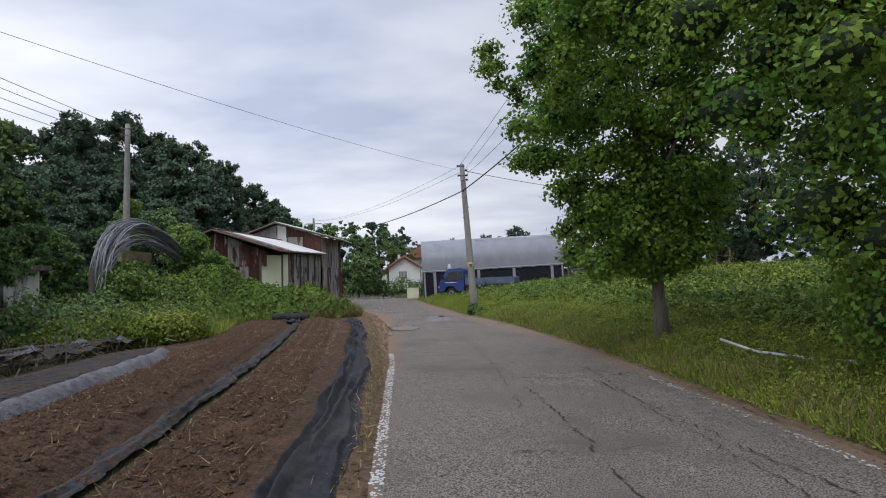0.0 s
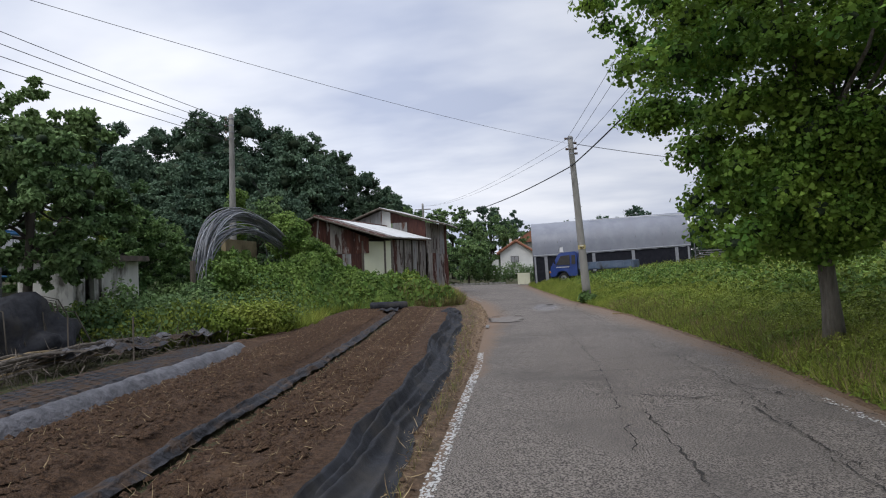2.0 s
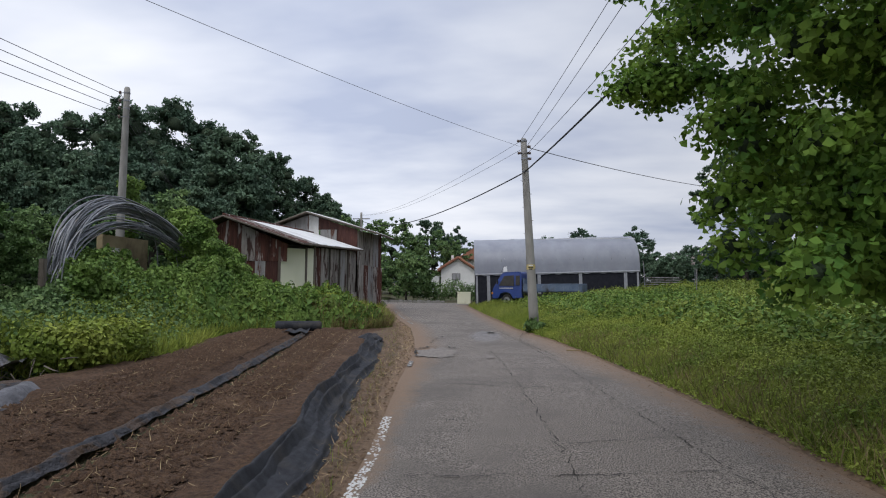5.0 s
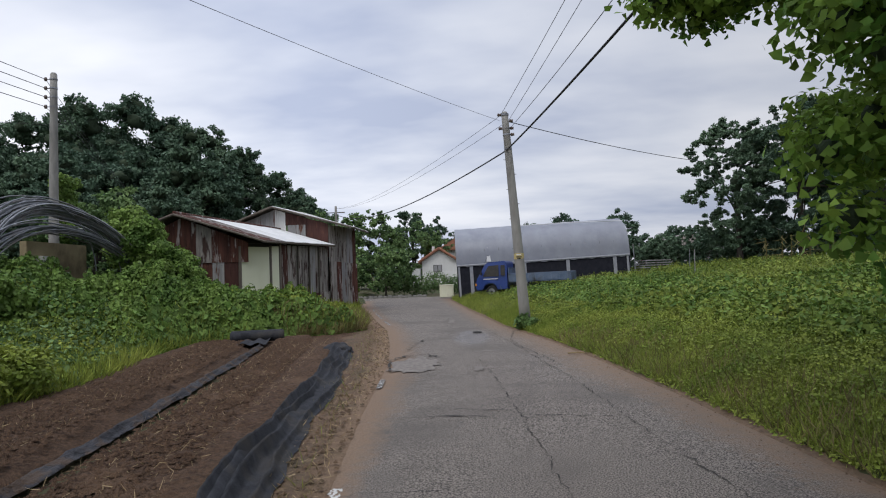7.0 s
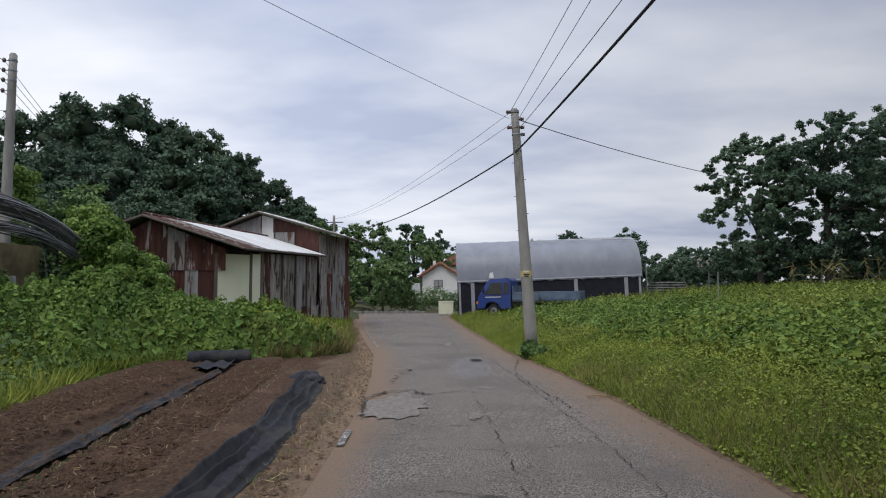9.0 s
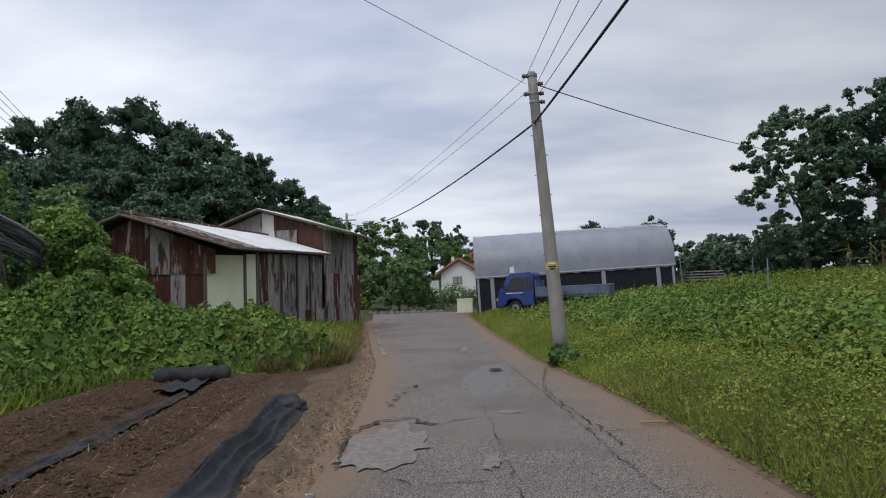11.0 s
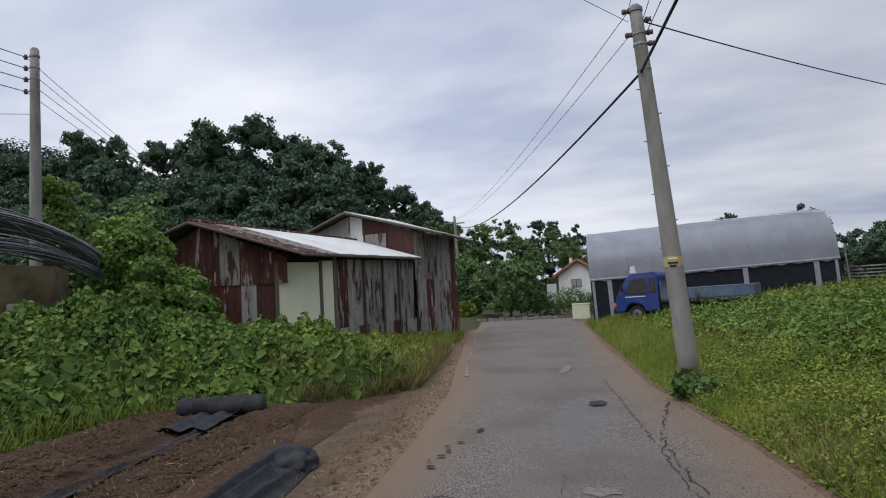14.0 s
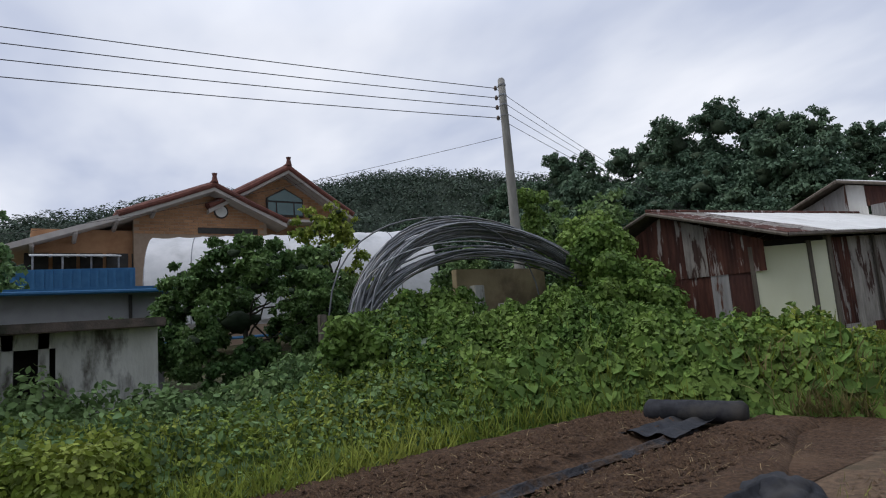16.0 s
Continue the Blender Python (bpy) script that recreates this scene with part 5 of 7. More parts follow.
for s in range(5):
    y = 21.6 + s * 1.15
    part("tie_wire", tubed([(-10.2, y + 0.6, 3.35 + 0.1 * math.sin(s)), (-9.5, y + 0.7, 3.2 + 0.1 * math.sin(s))], 0.012, 5), M["steel"], hoops)
tagged(hoops, "arched bundle of bent galvanised greenhouse pipes", "pipe hoops")

dome = bmesh.new()
bmesh.ops.create_uvsphere(dome, u_segments=28, v_segments=14, radius=1.0)
bmesh.ops.delete(dome, geom=[q for q in dome.verts if q.co.z < -0.05], context="VERTS")
for q in dome.verts:
    q.co = Vector((q.co.x * 0.5, q.co.y * 0.85, q.co.z * 0.5)) * (1 + 0.05 * noise.noise(q.co * 3))
bmesh.ops.transform(dome, matrix=pose(-8.4, 22.05, 0.95), verts=dome.verts)
tagged(part("plastic_cover", dome, surf("cloudy_film", (0.1, 0.15, 0.09), (0.19, 0.23, 0.165), 2, 0.35, 0.4, fine=6, bump_dist=0.04, translucent=0.2), smooth=True), "cloudy plastic sheet draped over a low frame", "plastic cover")
# old walls and blocks behind the hoops
for nm, c, s, rz, mt, lb in (("garden_wall", (-10.6, 25.2, 1.6), (0.2, 2.8, 2.6), 0.05, "cream", "old cream plastered wall behind the hoops"),
                             ("concrete_post", (-10.35, 24.3, 1.3), (0.2, 0.3, 2.4), 0.1, "stain", "stained concrete post under the hoops"),
                             ("concrete_post", (-10.3, 25.1, 1.1), (0.2, 0.5, 1.9), 0.3, "stain", "leaning pale concrete slab under the hoops"),
                             ("wood_stake", (-9.0, 21.3, 0.9), (0.07, 0.09, 1.6), 0.2, "timber", "grey wooden stake under the hoops"),
                             ("wood_stake", (-8.9, 21.7, 0.9), (0.07, 0.09, 1.5), 0.1, "timber", "grey wooden stake under the hoops"),
                             ("wood_stake", (-9.6, 20.2, 1.0), (0.14, 0.14, 2.0), 0.1, "timber", "old wooden post beside the bush")):
    ob = part(nm, boxed(c, s, rz, 0.015), M[mt])
    tagged(ob, lb, "wall" if "wall" in nm else "post")
    if "wall" in nm:
        ob.data.materials.clear()
        ob.data.materials.append(surf("ochre_plaster", (0.3, 0.24, 0.14), (0.38, 0.31, 0.19), 2, 0.9, 0.3, c3=(0.17, 0.13, 0.08), scale3=0.8))

# ---- whitewashed hut, blue-edged shed ----
hut = empty("whitewashed_hut", pose(-9.45, 17.35, 0.25))
bm = bmesh.new()
box(bm, (-0.08, -0.15, 0.85), (0.16, 0.3, 1.75))
box(bm, (-0.08, -0.85, 0.85), (0.16, 1.1, 1.75))
part("front_wall", bm, M["stain"], hut)
part("side_wall", boxed((-0.9, -0.08, 0.85), (1.5, 0.16, 1.74)), M["stain"], hut)
part("back_wall", boxed((-1.6, -0.85, 0.85), (0.16, 1.7, 1.74)), M["stain"], hut)
for yy in (-1.75, -2.2):
    part("pillar", boxed((-0.1, yy + 0.2, 0.85), (0.14, 0.14, 1.72)), M["stain"], hut)
part("lintel", boxed((-0.1, -1.75, 1.6), (0.14, 0.8, 0.25)), M["stain"], hut)
part("left_wall", boxed((-0.9, -2.12, 0.85), (1.5, 0.12, 1.72)), M["stain"], hut)
# dark board across the opening, the hut's inner shade in its colour
part("doorway", boxed((-0.6, -1.75, 0.8), (0.05, 0.8, 1.6)), M["dark"], hut)
part("roof_slab", boxed((-0.75, -1.12, 1.79), (2.1, 2.4, 0.12), 0.02, 0.02), M["slab"], hut, "cracked mossy roof slab")
part("roof_edge", boxed((0.26, -1.12, 1.75), (0.1, 2.42, 0.1), 0.02, 0.015), M["slab"], hut)
tagged(hut, "small whitewashed hut with a mossy concrete roof", "hut")
bs = empty("grey_outbuilding", pose(-14.4, 16.4, 0.3))
part("wall", boxed((-1.5, 0, 1.15), (3.0, 3.2, 2.3), 0.0), M["greywall"], bs)
part("roof", boxed((-1.4, 0, 2.72), (3.6, 3.7, 0.1), 0.0, 0.02), M["bluetrim"], bs, "thin roof with a blue edge")
part("gutter", tubed([(0.38, -1.85, 2.68), (0.38, 1.85, 2.66)], 0.05, 8), M["bluetrim"], bs)
part("wall_top", boxed((-1.5, 0, 2.45), (2.96, 3.16, 0.5)), M["greywall"], bs)
part("downpipe", tubed([(0.06, 0.9, 0), (0.06, 0.9, 2.6)], 0.04, 8), M["frame_dark"], bs)
tagged(bs, "grey walled outbuilding with a blue roof edge", "outbuilding")
# milky vinyl tunnel
vt = empty("vinyl_tunnel", pose(-21.5, 18.2, 1.2, 0, 0, -14))
AP2 = [(-3.2 + 3.2 - 3.2 * math.cos(math.pi * k / 20) - 3.2 + 3.2, 0.9 + 3.5 * math.sin(math.pi * k / 20) ** 0.7) for k in range(21)]
v, f = [], []
for i in range(37):
    yy = 10.5 * i / 36
    for k, (x, z) in enumerate(AP2):
        v.append((x - 3.0, yy, z + 0.3 - 0.05 * abs(math.sin(math.pi * i / 3)) * math.sin(math.pi * k / 20)))
f = [(i * 21 + k, i * 21 + k + 1, (i + 1) * 21 + k + 1, (i + 1) * 21 + k) for i in range(36) for k in range(20)]
raw("film", v, f, M["vinyl"], vt, smooth=True)
bm = bmesh.new()
bm.faces.new([bm.verts.new((x - 3.0, 0, z + 0.3)) for x, z in AP2] + [bm.verts.new((0.2, 0, -1)), bm.verts.new((-6.2, 0, -1))])
part("end_film", bm, M["vinyl"], vt)
for i in range(8):
    part("hoop", tubed([(x - 3.0, i * 1.5, z + 0.27) for x, z in AP2], 0.02, 5), M["steel"], vt)
part("side_rail", tubed([(0.25, -0.1, 0.6), (0.25, 10.6, 0.6)], 0.05, 6), M["bluetrim"], vt)
tagged(vt, "milky white vinyl tunnel greenhouse behind the bushes", "greenhouse")
fence = empty("blue_container", pose(-22.2, 16.2, 1.0, 0, 0, -4))
part("body", boxed((-1.2, 0, 2.5), (2.4, 3.6, 2.0)), M["bluetrim"], fence)
for i in range(14):
    part("rib", boxed((0.02, -1.7 + i * 0.26, 2.5), (0.05, 0.1, 1.9)), M["bluetrim"], fence)
tagged(fence, "blue ribbed steel container beside the house", "container")

# ---- brick house on the rise ----
hs = empty("brick_house", pose(-31.2, 25.5, 0.6, 0, 0, 4))
def gable_house_wall(y0, y1, peak_y, zb, ze, zp, x, th, name):
    bm = bmesh.new()
    poly = [(y0, zb), (y1, zb), (y1, ze), (peak_y, zp), (y0, ze)]
    a = [bm.verts.new((x, y, z)) for y, z in poly]
    b = [bm.verts.new((x - th, y, z)) for y, z in poly]
    bm.faces.new(a); bm.faces.new(b[::-1])
    for i in range(5):
        bm.faces.new((a[i], b[i], b[(i + 1) % 5], a[(i + 1) % 5]))
    bmesh.ops.recalc_face_normals(bm, faces=bm.faces)
    return part(name, bm, M["mortar"], hs)


gw1 = gable_house_wall(-2.9, 3.6, 0.6, 0, 8.1, 10.1, 0.0, 0.3, "wall")
gw2 = gable_house_wall(-7.0, -0.6, -3.5, 0, 7.3, 8.7, 0.55, 0.3, "wall")
part("wall", boxed((-3.5, 0.3, 4.2), (7, 5.2, 8.2)), M["brick"], hs)
part("wall", boxed((-3, -6.5, 3.4), (6.5, 9.0, 6.6)), M["brick"], hs)
def bricks(parent, x, y0, y1, py, z0, ze, zp):
    me = bpy.data.meshes.new("brick")
    bm = boxed((0, 0, 0), (0.02, 0.42, 0.13), 0, 0)
    bm.to_mesh(me); bm.free(); me.materials.append(M["brick"])
    n, z, row = 0, z0, 0
    while z < zp - 0.15 and n < 280:
        y = y0 + 0.24 + (0.22 if row % 2 else 0)
        while y < y1 - 0.2 and n < 280:
            lim = ze + (zp - ze) * (1 - abs(y - py) / (((py - y0) if y < py else (y1 - py)) + 1e-6))
            if z < lim - 0.1:
                b = new("brick", me)
                b.parent = parent
                b.location = (x, y, z)
                n += 1
            y += 0.445
        z += 0.152
        row += 1


bricks(gw1, 0.01, -2.9, 3.6, 0.6, 7.2, 8.1, 10.1)
bricks(gw2, 0.56, -7.0, -0.6, -3.5, 6.6, 7.3, 8.7)
def tiled_roof(ya, yb, peak_y, ze, zp, x0, x1, nrow, over=0.75):
    """Two slopes of clay tile rolls with a ridge, pale boarding below."""
    for sgn, ye in ((-1, ya - over), (1, yb + over)):
        sl = (zp - ze) / abs((ya if sgn < 0 else yb) - peak_y)
        zz = zp - sl * abs(ye - peak_y) + (0.12 if True else 0)
        bm = bmesh.new()
        q = [(x0, peak_y, zp + 0.1), (x1, peak_y, zp + 0.1), (x1, ye, zz), (x0, ye, zz)]
        bm.faces.new([bm.verts.new(p) for p in q])
        bm.faces.new([bm.verts.new((p[0], p[1], p[2] - 0.22)) for p in q])
        for i in range(4):
            a, b = q[i], q[(i + 1) % 4]
            bm.faces.new([bm.verts.new(p) for p in (a, b, (b[0], b[1], b[2] - 0.22), (a[0], a[1], a[2] - 0.22))])
        part("roof_slope", bm, M["soffit"], hs, "pale boarded roof slope")
        for i in range(nrow):
            x = x0 - (x0 - x1) * (i + 0.5) / nrow
            part("roof_tile", tubed([(x, peak_y, zp + 0.16), (x, (peak_y + ye) / 2, (zp + zz) / 2 + 0.13), (x, ye, zz + 0.08)], abs(x0 - x1) / nrow * 0.55, 6), M["tile"], hs)
        part("barge_tile", tubed([(x0 + 0.02, peak_y, zp + 0.2), (x0 + 0.02, (peak_y + ye) / 2, (zp + zz) / 2 + 0.12), (x0 + 0.02, ye, zz + 0.14)], 0.13, 8), M["tile"], hs)
    rc = part("ridge_tile", tubed([(x0 + 0.1, peak_y, zp + 0.3), (x1, peak_y, zp + 0.3)], 0.17, 8), M["tile"], hs)
    part("finial", tubed([(x0 + 0.05, peak_y, zp + 0.3), (x0 + 0.05, peak_y, zp + 0.62), (x0 + 0.05, peak_y, zp + 0.75)], [0.16, 0.1, 0.14], 8), M["tile"], rc)


tiled_roof(-2.9, 3.6, 0.6, 8.1, 10.1, 1.0, -6.5, 16)
tiled_roof(-7.0, -0.6, -3.5, 7.3, 8.7, 1.6, -5, 14)
def side_roof():
    bm = bmesh.new()
    q = [(1.5, -6.6, 7.6), (-6, -6.6, 7.75), (-6, -12.2, 5.9), (1.5, -12.2, 5.7)]
    bm.faces.new([bm.verts.new(p) for p in q])
    bm.faces.new([bm.verts.new((p[0], p[1], p[2] - 0.25)) for p in q])
    bm.faces.new([bm.verts.new(p) for p in (q[0], q[3], (1.5, -12.2, 5.45), (1.5, -6.6, 7.35))])
    part("lean_roof", bm, M["soffit"], hs)
    for k in range(4):
        part("beam", tubed([(1.4, -6.2 - k * 1.6, 7.55 - k * 0.58), (-0.1, -6.2 - k * 1.6, 7.2 - k * 0.58)], 0.1, 6), M["soffit"], hs)


side_roof()
win = part("window", prism([(0.05, 7.75), (2.15, 7.75), (2.15, 8.75), (1.1, 9.35), (0.05, 8.75)], 0, 0.1), M["frame_dark"], hs)
for q in win.data.vertices:
    q.co = Vector((0.0 + q.co.y * 1.2, q.co.x - 0.45, q.co.z))
for poly in ([(0.13, 8.6), (2.07, 8.6), (2.05, 8.75), (1.1, 9.25), (0.15, 8.75)], [(0.13, 7.83), (0.55, 7.83), (0.55, 8.5), (0.13, 8.5)], [(0.63, 7.83), (1.55, 7.83), (1.55, 8.5), (0.63, 8.5)], [(1.63, 7.83), (2.07, 7.83), (2.07, 8.5), (1.63, 8.5)]):
    bm = prism(poly, 0.13, 0.15)
    for q in bm.verts:
        q.co = Vector((q.co.y, q.co.x - 0.45, q.co.z))
    part("pane", bm, M["pane"], win)
rw = part("round_window", tubed([(0.5, -2.95, 7.75), (0.62, -2.95, 7.75)], 0.36, 28), M["frame_dark"], hs)
part("pane", tubed([(0.62, -2.95, 7.75), (0.635, -2.95, 7.75)], 0.29, 28), M["white"], rw)
lw = part("window", boxed((0.57, -2.6, 6.75), (0.06, 3.0, 0.3)), M["frame_dark"], hs)
for k in range(5):
    part("window", boxed((0.28, -6.6 - k * 1.05, 5.0), (0.05, 0.9, 1.2)), M["frame_dark"], hs)
part("ledge", boxed((0.5, 1.8, 7.35), (1.1, 2.6, 0.14)), M["soffit"], hs)
part("canopy", prism([(-0.2, 5.6), (3.6, 5.0), (3.6, 5.05), (-0.2, 5.65)], -11.1, -7.9), M["vinyl"], hs, "white translucent canopy roof")
for k in range(6):
    part("canopy_bar", tubed([(-0.2, -11.0 + k * 0.6, 5.56), (3.6, -11.0 + k * 0.6, 4.96)], 0.025, 5), M["steel"], hs)
for k in range(4):
    part("canopy_post", tubed([(3.5, -11.0 + k * 1.0, 0.3), (3.5, -11.0 + k * 1.0, 5.0)], 0.04, 6), M["steel"], hs)
tagged(hs, "two-storey orange brick house with a red tiled roof", "house")

# ---- small white house with a red roof, far tile roof ----
wh = empty("white_house", pose(-2.0, 75, 0.5))
wb = prism([(-1.6, 0), (2.2, 0), (2.2, 2.55), (0.3, 3.75), (-1.6, 2.55)], 0, 6)
part("wall", wb, M["white"], wh)
for sgn, xe, ze in ((-1, -2.0, 2.45), (1, 2.7, 2.4)):
    bm = bmesh.new()
    q = [(0.3, -0.45, 3.95), (0.3, 6.4, 3.95), (xe, 6.4, ze), (xe, -0.45, ze)]
    lo_ = [bm.verts.new((x, y, z - 0.12)) for x, y, z in q]
    hi_ = [bm.verts.new(p) for p in q]
    bm.faces.new(hi_); bm.faces.new(lo_[::-1])
    for i in range(4):
        bm.faces.new((hi_[i], hi_[(i + 1) % 4], lo_[(i + 1) % 4], lo_[i]))
    rf = part("roof", bm, M["redtile"], wh, "red tiled roof slope")
    for k in range(9):
        y = -0.4 + k * 0.8
        part("roof_tile", tubed([(0.3, y, 4.0), (xe, y, ze + 0.05)], 0.1, 6), M["redtile"], rf)
wf = part("window", boxed((0.1, -0.03, 1.75), (0.95, 0.08, 0.75)), M["frame_dark"], wh)
for k in (-0.23, 0.23):
    part("pane", boxed((0.1 + k, -0.08, 1.75), (0.4, 0.03, 0.66)), M["greywall"], wf)
part("chimney", boxed((-0.4, 1.5, 3.9), (0.3, 0.3, 0.7)), M["white"], wh)
part("porch", boxed((-2.3, 0.6, 0.9), (0.9, 1.2, 1.8)), M["white"], wh)
tagged(wh, "small white house with a red tiled roof", "house")
rh = empty("red_roof_house", pose(0.8, 92, 0.5))
part("wall", boxed((0, 0, 2.2), (6, 5, 4.4)), M["stain"], rh)
part("roof", prism([(-3.6, 4.3), (3.6, 4.3), (0.0, 6.4)], -3, 3), M["redtile"], rh)
tagged(rh, "distant house with a red tiled roof", "house")
gs = empty("grey_roof_house", pose(20, 62, 1.6))
part("wall", boxed((0, 0, 0.9), (6, 4, 1.8)), M["greywall"], gs)
part("roof", prism([(-3.5, 1.75), (3.5, 1.75), (0.0, 2.7)], -2.6, 2.6), M["greyiron"], gs)
tagged(gs, "low house with a grey roof behind the field", "house")
pile = empty("sheet_stack", pose(12.4, 44.6, 1.05, 0, 0, 12))
for k in range(7):
    part("sheet", boxed((0, 0, 0.1 + k * 0.14), (2.3 - 0.12 * k, 1.4, 0.05), 0.03 * math.sin(k * 2)), M["zinc"], pile)
tagged(pile, "stack of grey metal sheets beside the greenhouse", "sheet stack")
for (x, y) in ((-2.0, 58.0),):
    hb = [(x + dx, y + 0.3 * math.sin(dx), 0.85 + 0.2 * math.sin(dx * 2.3), 0.7, 0.6, 0.9) for dx in np.arange(-2.5, 3.2, 0.7)]
    p, d = blob_points(5200, hb)
    tagged(leaves("hedge", p, d, RNG.uniform(0.1, 0.18, len(p)), M["bushleaf"]), "green hedge before the white house", "hedge")


# ---- trees ----
def limb(bm, a, b, r0, r1, wob=0.08, n=6, rng=RNG):
    a, b = Vector(a), Vector(b)
    L = (b - a).length
    pts = [a.lerp(b, i / n) + Vector(rng.normal(0, wob * L * 0.25, 3)) * (1 if 0 < i < n else 0) for i in range(n + 1)]
    tube(bm, pts, [r0 + (r1 - r0) * i / n for i in range(n + 1)], 9)


def spray(rng, bb, k):
    """Each clump broken into k smaller sprays of foliage about its skin."""
    out = []
    for b in bb:
        d = rng.normal(0, 1, (k, 3)) + np.array([0, 0, 0.25])
        d /= np.linalg.norm(d, axis=1)[:, None]
        c = b[:3] + d * b[3:] * rng.uniform(0.45, 1.12, (k, 1))
        r = b[3:].mean() * rng.uniform(0.2, 0.46, (k, 1)) * np.array([1.0, 1.0, 0.62])
        out.append(np.concatenate([c, r], 1))
    return np.concatenate(out)


bm = bmesh.new()
bmesh.ops.create_icosphere(bm, subdivisions=2, radius=1.0)
bm.verts.index_update()
CORE = (np.array([q.co[:] for q in bm.verts]), np.array([[q.index for q in fc.verts] for fc in bm.faces]))
bm.free()


def tree(name, x, y, z, trunk_h, r, blobs, n, size, mat, bark, label, shape="oval", seed=1, lean=(0, 0), limbs=9, shell=0.5, spread=0.7, cat="tree", core=0.6, sprays=0):
    rng = np.random.default_rng(seed)
    ob = empty(name, pose(x, y, z))
    bm = bmesh.new()
    top = (lean[0], lean[1], trunk_h)
    pts = [(lean[0] * (i / 8) ** 1.3, lean[1] * (i / 8) ** 1.3, trunk_h * i / 8 - (0.1 if i == 0 else 0)) for i in range(9)]
    tube(bm, pts, [r * (1.35 if i == 0 else 1.1 if i == 1 else 1 - 0.035 * i) for i in range(9)], 16)
    for k in range(limbs):
        b = blobs[k % len(blobs)]
        s = 0.55 + 0.45 * rng.random()
        limb(bm, (top[0] * s, top[1] * s, trunk_h * s if s < 0.9 else trunk_h - 0.05), (b[0], b[1], b[2]), r * 0.42, r * 0.08, rng=rng)
    part("trunk", bm, bark, ob, smooth=True)
    bb = np.asarray(blobs, float)
    # solid core in each clump, coloured dark as the shade between leaves
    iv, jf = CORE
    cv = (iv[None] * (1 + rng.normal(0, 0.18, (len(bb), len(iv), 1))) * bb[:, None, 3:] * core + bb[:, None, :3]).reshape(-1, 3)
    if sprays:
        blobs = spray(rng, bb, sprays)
    raw("inner_foliage", cv, (np.arange(len(bb))[:, None, None] * len(iv) + jf[None]).reshape(-1, 3), M["inner"], ob, "dark solid core with the crown's inner shade in its colour")
    p, d = blob_points(n, blobs, rng, shell)
    leaves("crown", p, d + np.array([0, 0, 0.35]), rng.uniform(size * 0.65, size * 1.25, n), mat, shape, spread, ob, rng=rng)
    tagged(ob, label, cat)
    return ob


def heap(rng, cx, cy, cz, rx, ry, rz, n, small):
    """Clumps scattered over an ellipsoid."""
    out = [(cx, cy, cz, rx * 0.6, ry * 0.6, rz * 0.6)]
    for i in range(n):
        d = rng.normal(0, 1, 3)
        d /= np.linalg.norm(d)
        k = small * rng.uniform(0.65, 1.3)
        q = rng.uniform(0.6, 0.98)
        out.append((cx + d[0] * rx * q, cy + d[1] * ry * q, cz + d[2] * rz * q, k, k, k * 0.75))
    return out


trng = np.random.default_rng(21)
# roadside ginkgo: lower skirts hang over the verge
def crown(rng, profile, n, small):
    """Clumps through a crown whose reach at each height is given."""
    out = []
    while len(out) < n:
        z = rng.uniform(profile[0][0], profile[-1][0])
        R_ = float(interp(z, profile))
        a, q = rng.uniform(0, 2 * math.pi), R_ * math.sqrt(rng.uniform(0.05, 1.0)) * (0.92 + 0.12 * rng.random())
        k = small * rng.uniform(0.7, 1.3)
        q = max(0, q - k * 0.5) * (0.9 + 0.16 * math.sin(3 * a + 1.7 * z) + 0.08 * math.sin(7 * a - 2.3 * z))
        out.append((q * math.cos(a), q * math.sin(a), z, k, k, k * 0.72))
    return out


b1 = crown(trng, [(1.35, 0.9), (2.0, 1.15), (2.8, 1.75), (3.6, 2.6), (4.4, 3.2), (5.8, 3.2), (7.0, 2.3), (8.4, 1.0)], 210, 0.5) + [(-0.95 + 0.14 * k, 1.6 + 0.2 * math.sin(k * 2.0), 2.35 + 0.2 * math.sin(k * 1.3), 0.4, 0.4, 0.3) for k in range(8)] + [(-2.2 + 0.2 * k, 1.6 + 0.15 * math.sin(k), 3.55 + 0.1 * math.sin(k * 2.1), 0.36, 0.36, 0.22) for k in range(8)] + [(0.1 + 0.2 * k, 1.9, 2.6 + 0.2 * math.sin(k * 1.7), 0.45, 0.45, 0.35) for k in range(5)] + [(-0.75 + 0.75 * math.sin(k * 2.4), -0.1 + 0.9 * math.cos(k * 1.7), 1.25 + 0.055 * k, 0.32, 0.32, 0.28) for k in range(24)] + [(3.0 * math.cos(q) , 3.0 * math.sin(q), z, 0.3, 0.3, 0.22) for q, z in zip(trng.uniform(2.2, 4.2, 16), trng.uniform(3.4, 6.2, 16))]
tree("ginkgo_tree", 5.24, 11.2, 0.25, 2.6, 0.115, b1, 115000, 0.078, M["ginkgo"], M["bark"], "roadside ginkgo tree with dense green fan leaves", "fan", 31, (-0.25, -0.1), 16, 0.3, core=0.3)
b2 = crown(trng, [(0.5, 1.7), (1.5, 2.5), (3.0, 2.95), (4.5, 3.2), (6.0, 2.8), (7.5, 2.2), (8.5, 1.0)], 260, 0.72) + [(-1.3 + 0.5 * math.sin(k * 2.3), 1.7 + 0.5 * math.cos(k * 1.7), 3.0 + 0.28 * k, 0.55, 0.55, 0.45) for k in range(14)]
tree("ginkgo_tree", 6.75, 5.9, 0.3, 2.6, 0.15, b2, 200000, 0.072, M["ginkgo"], M["bark"], "large shady ginkgo tree beside the road", "fan", 32, (0.1, 0.1), 14, 0.25, core=0.42)

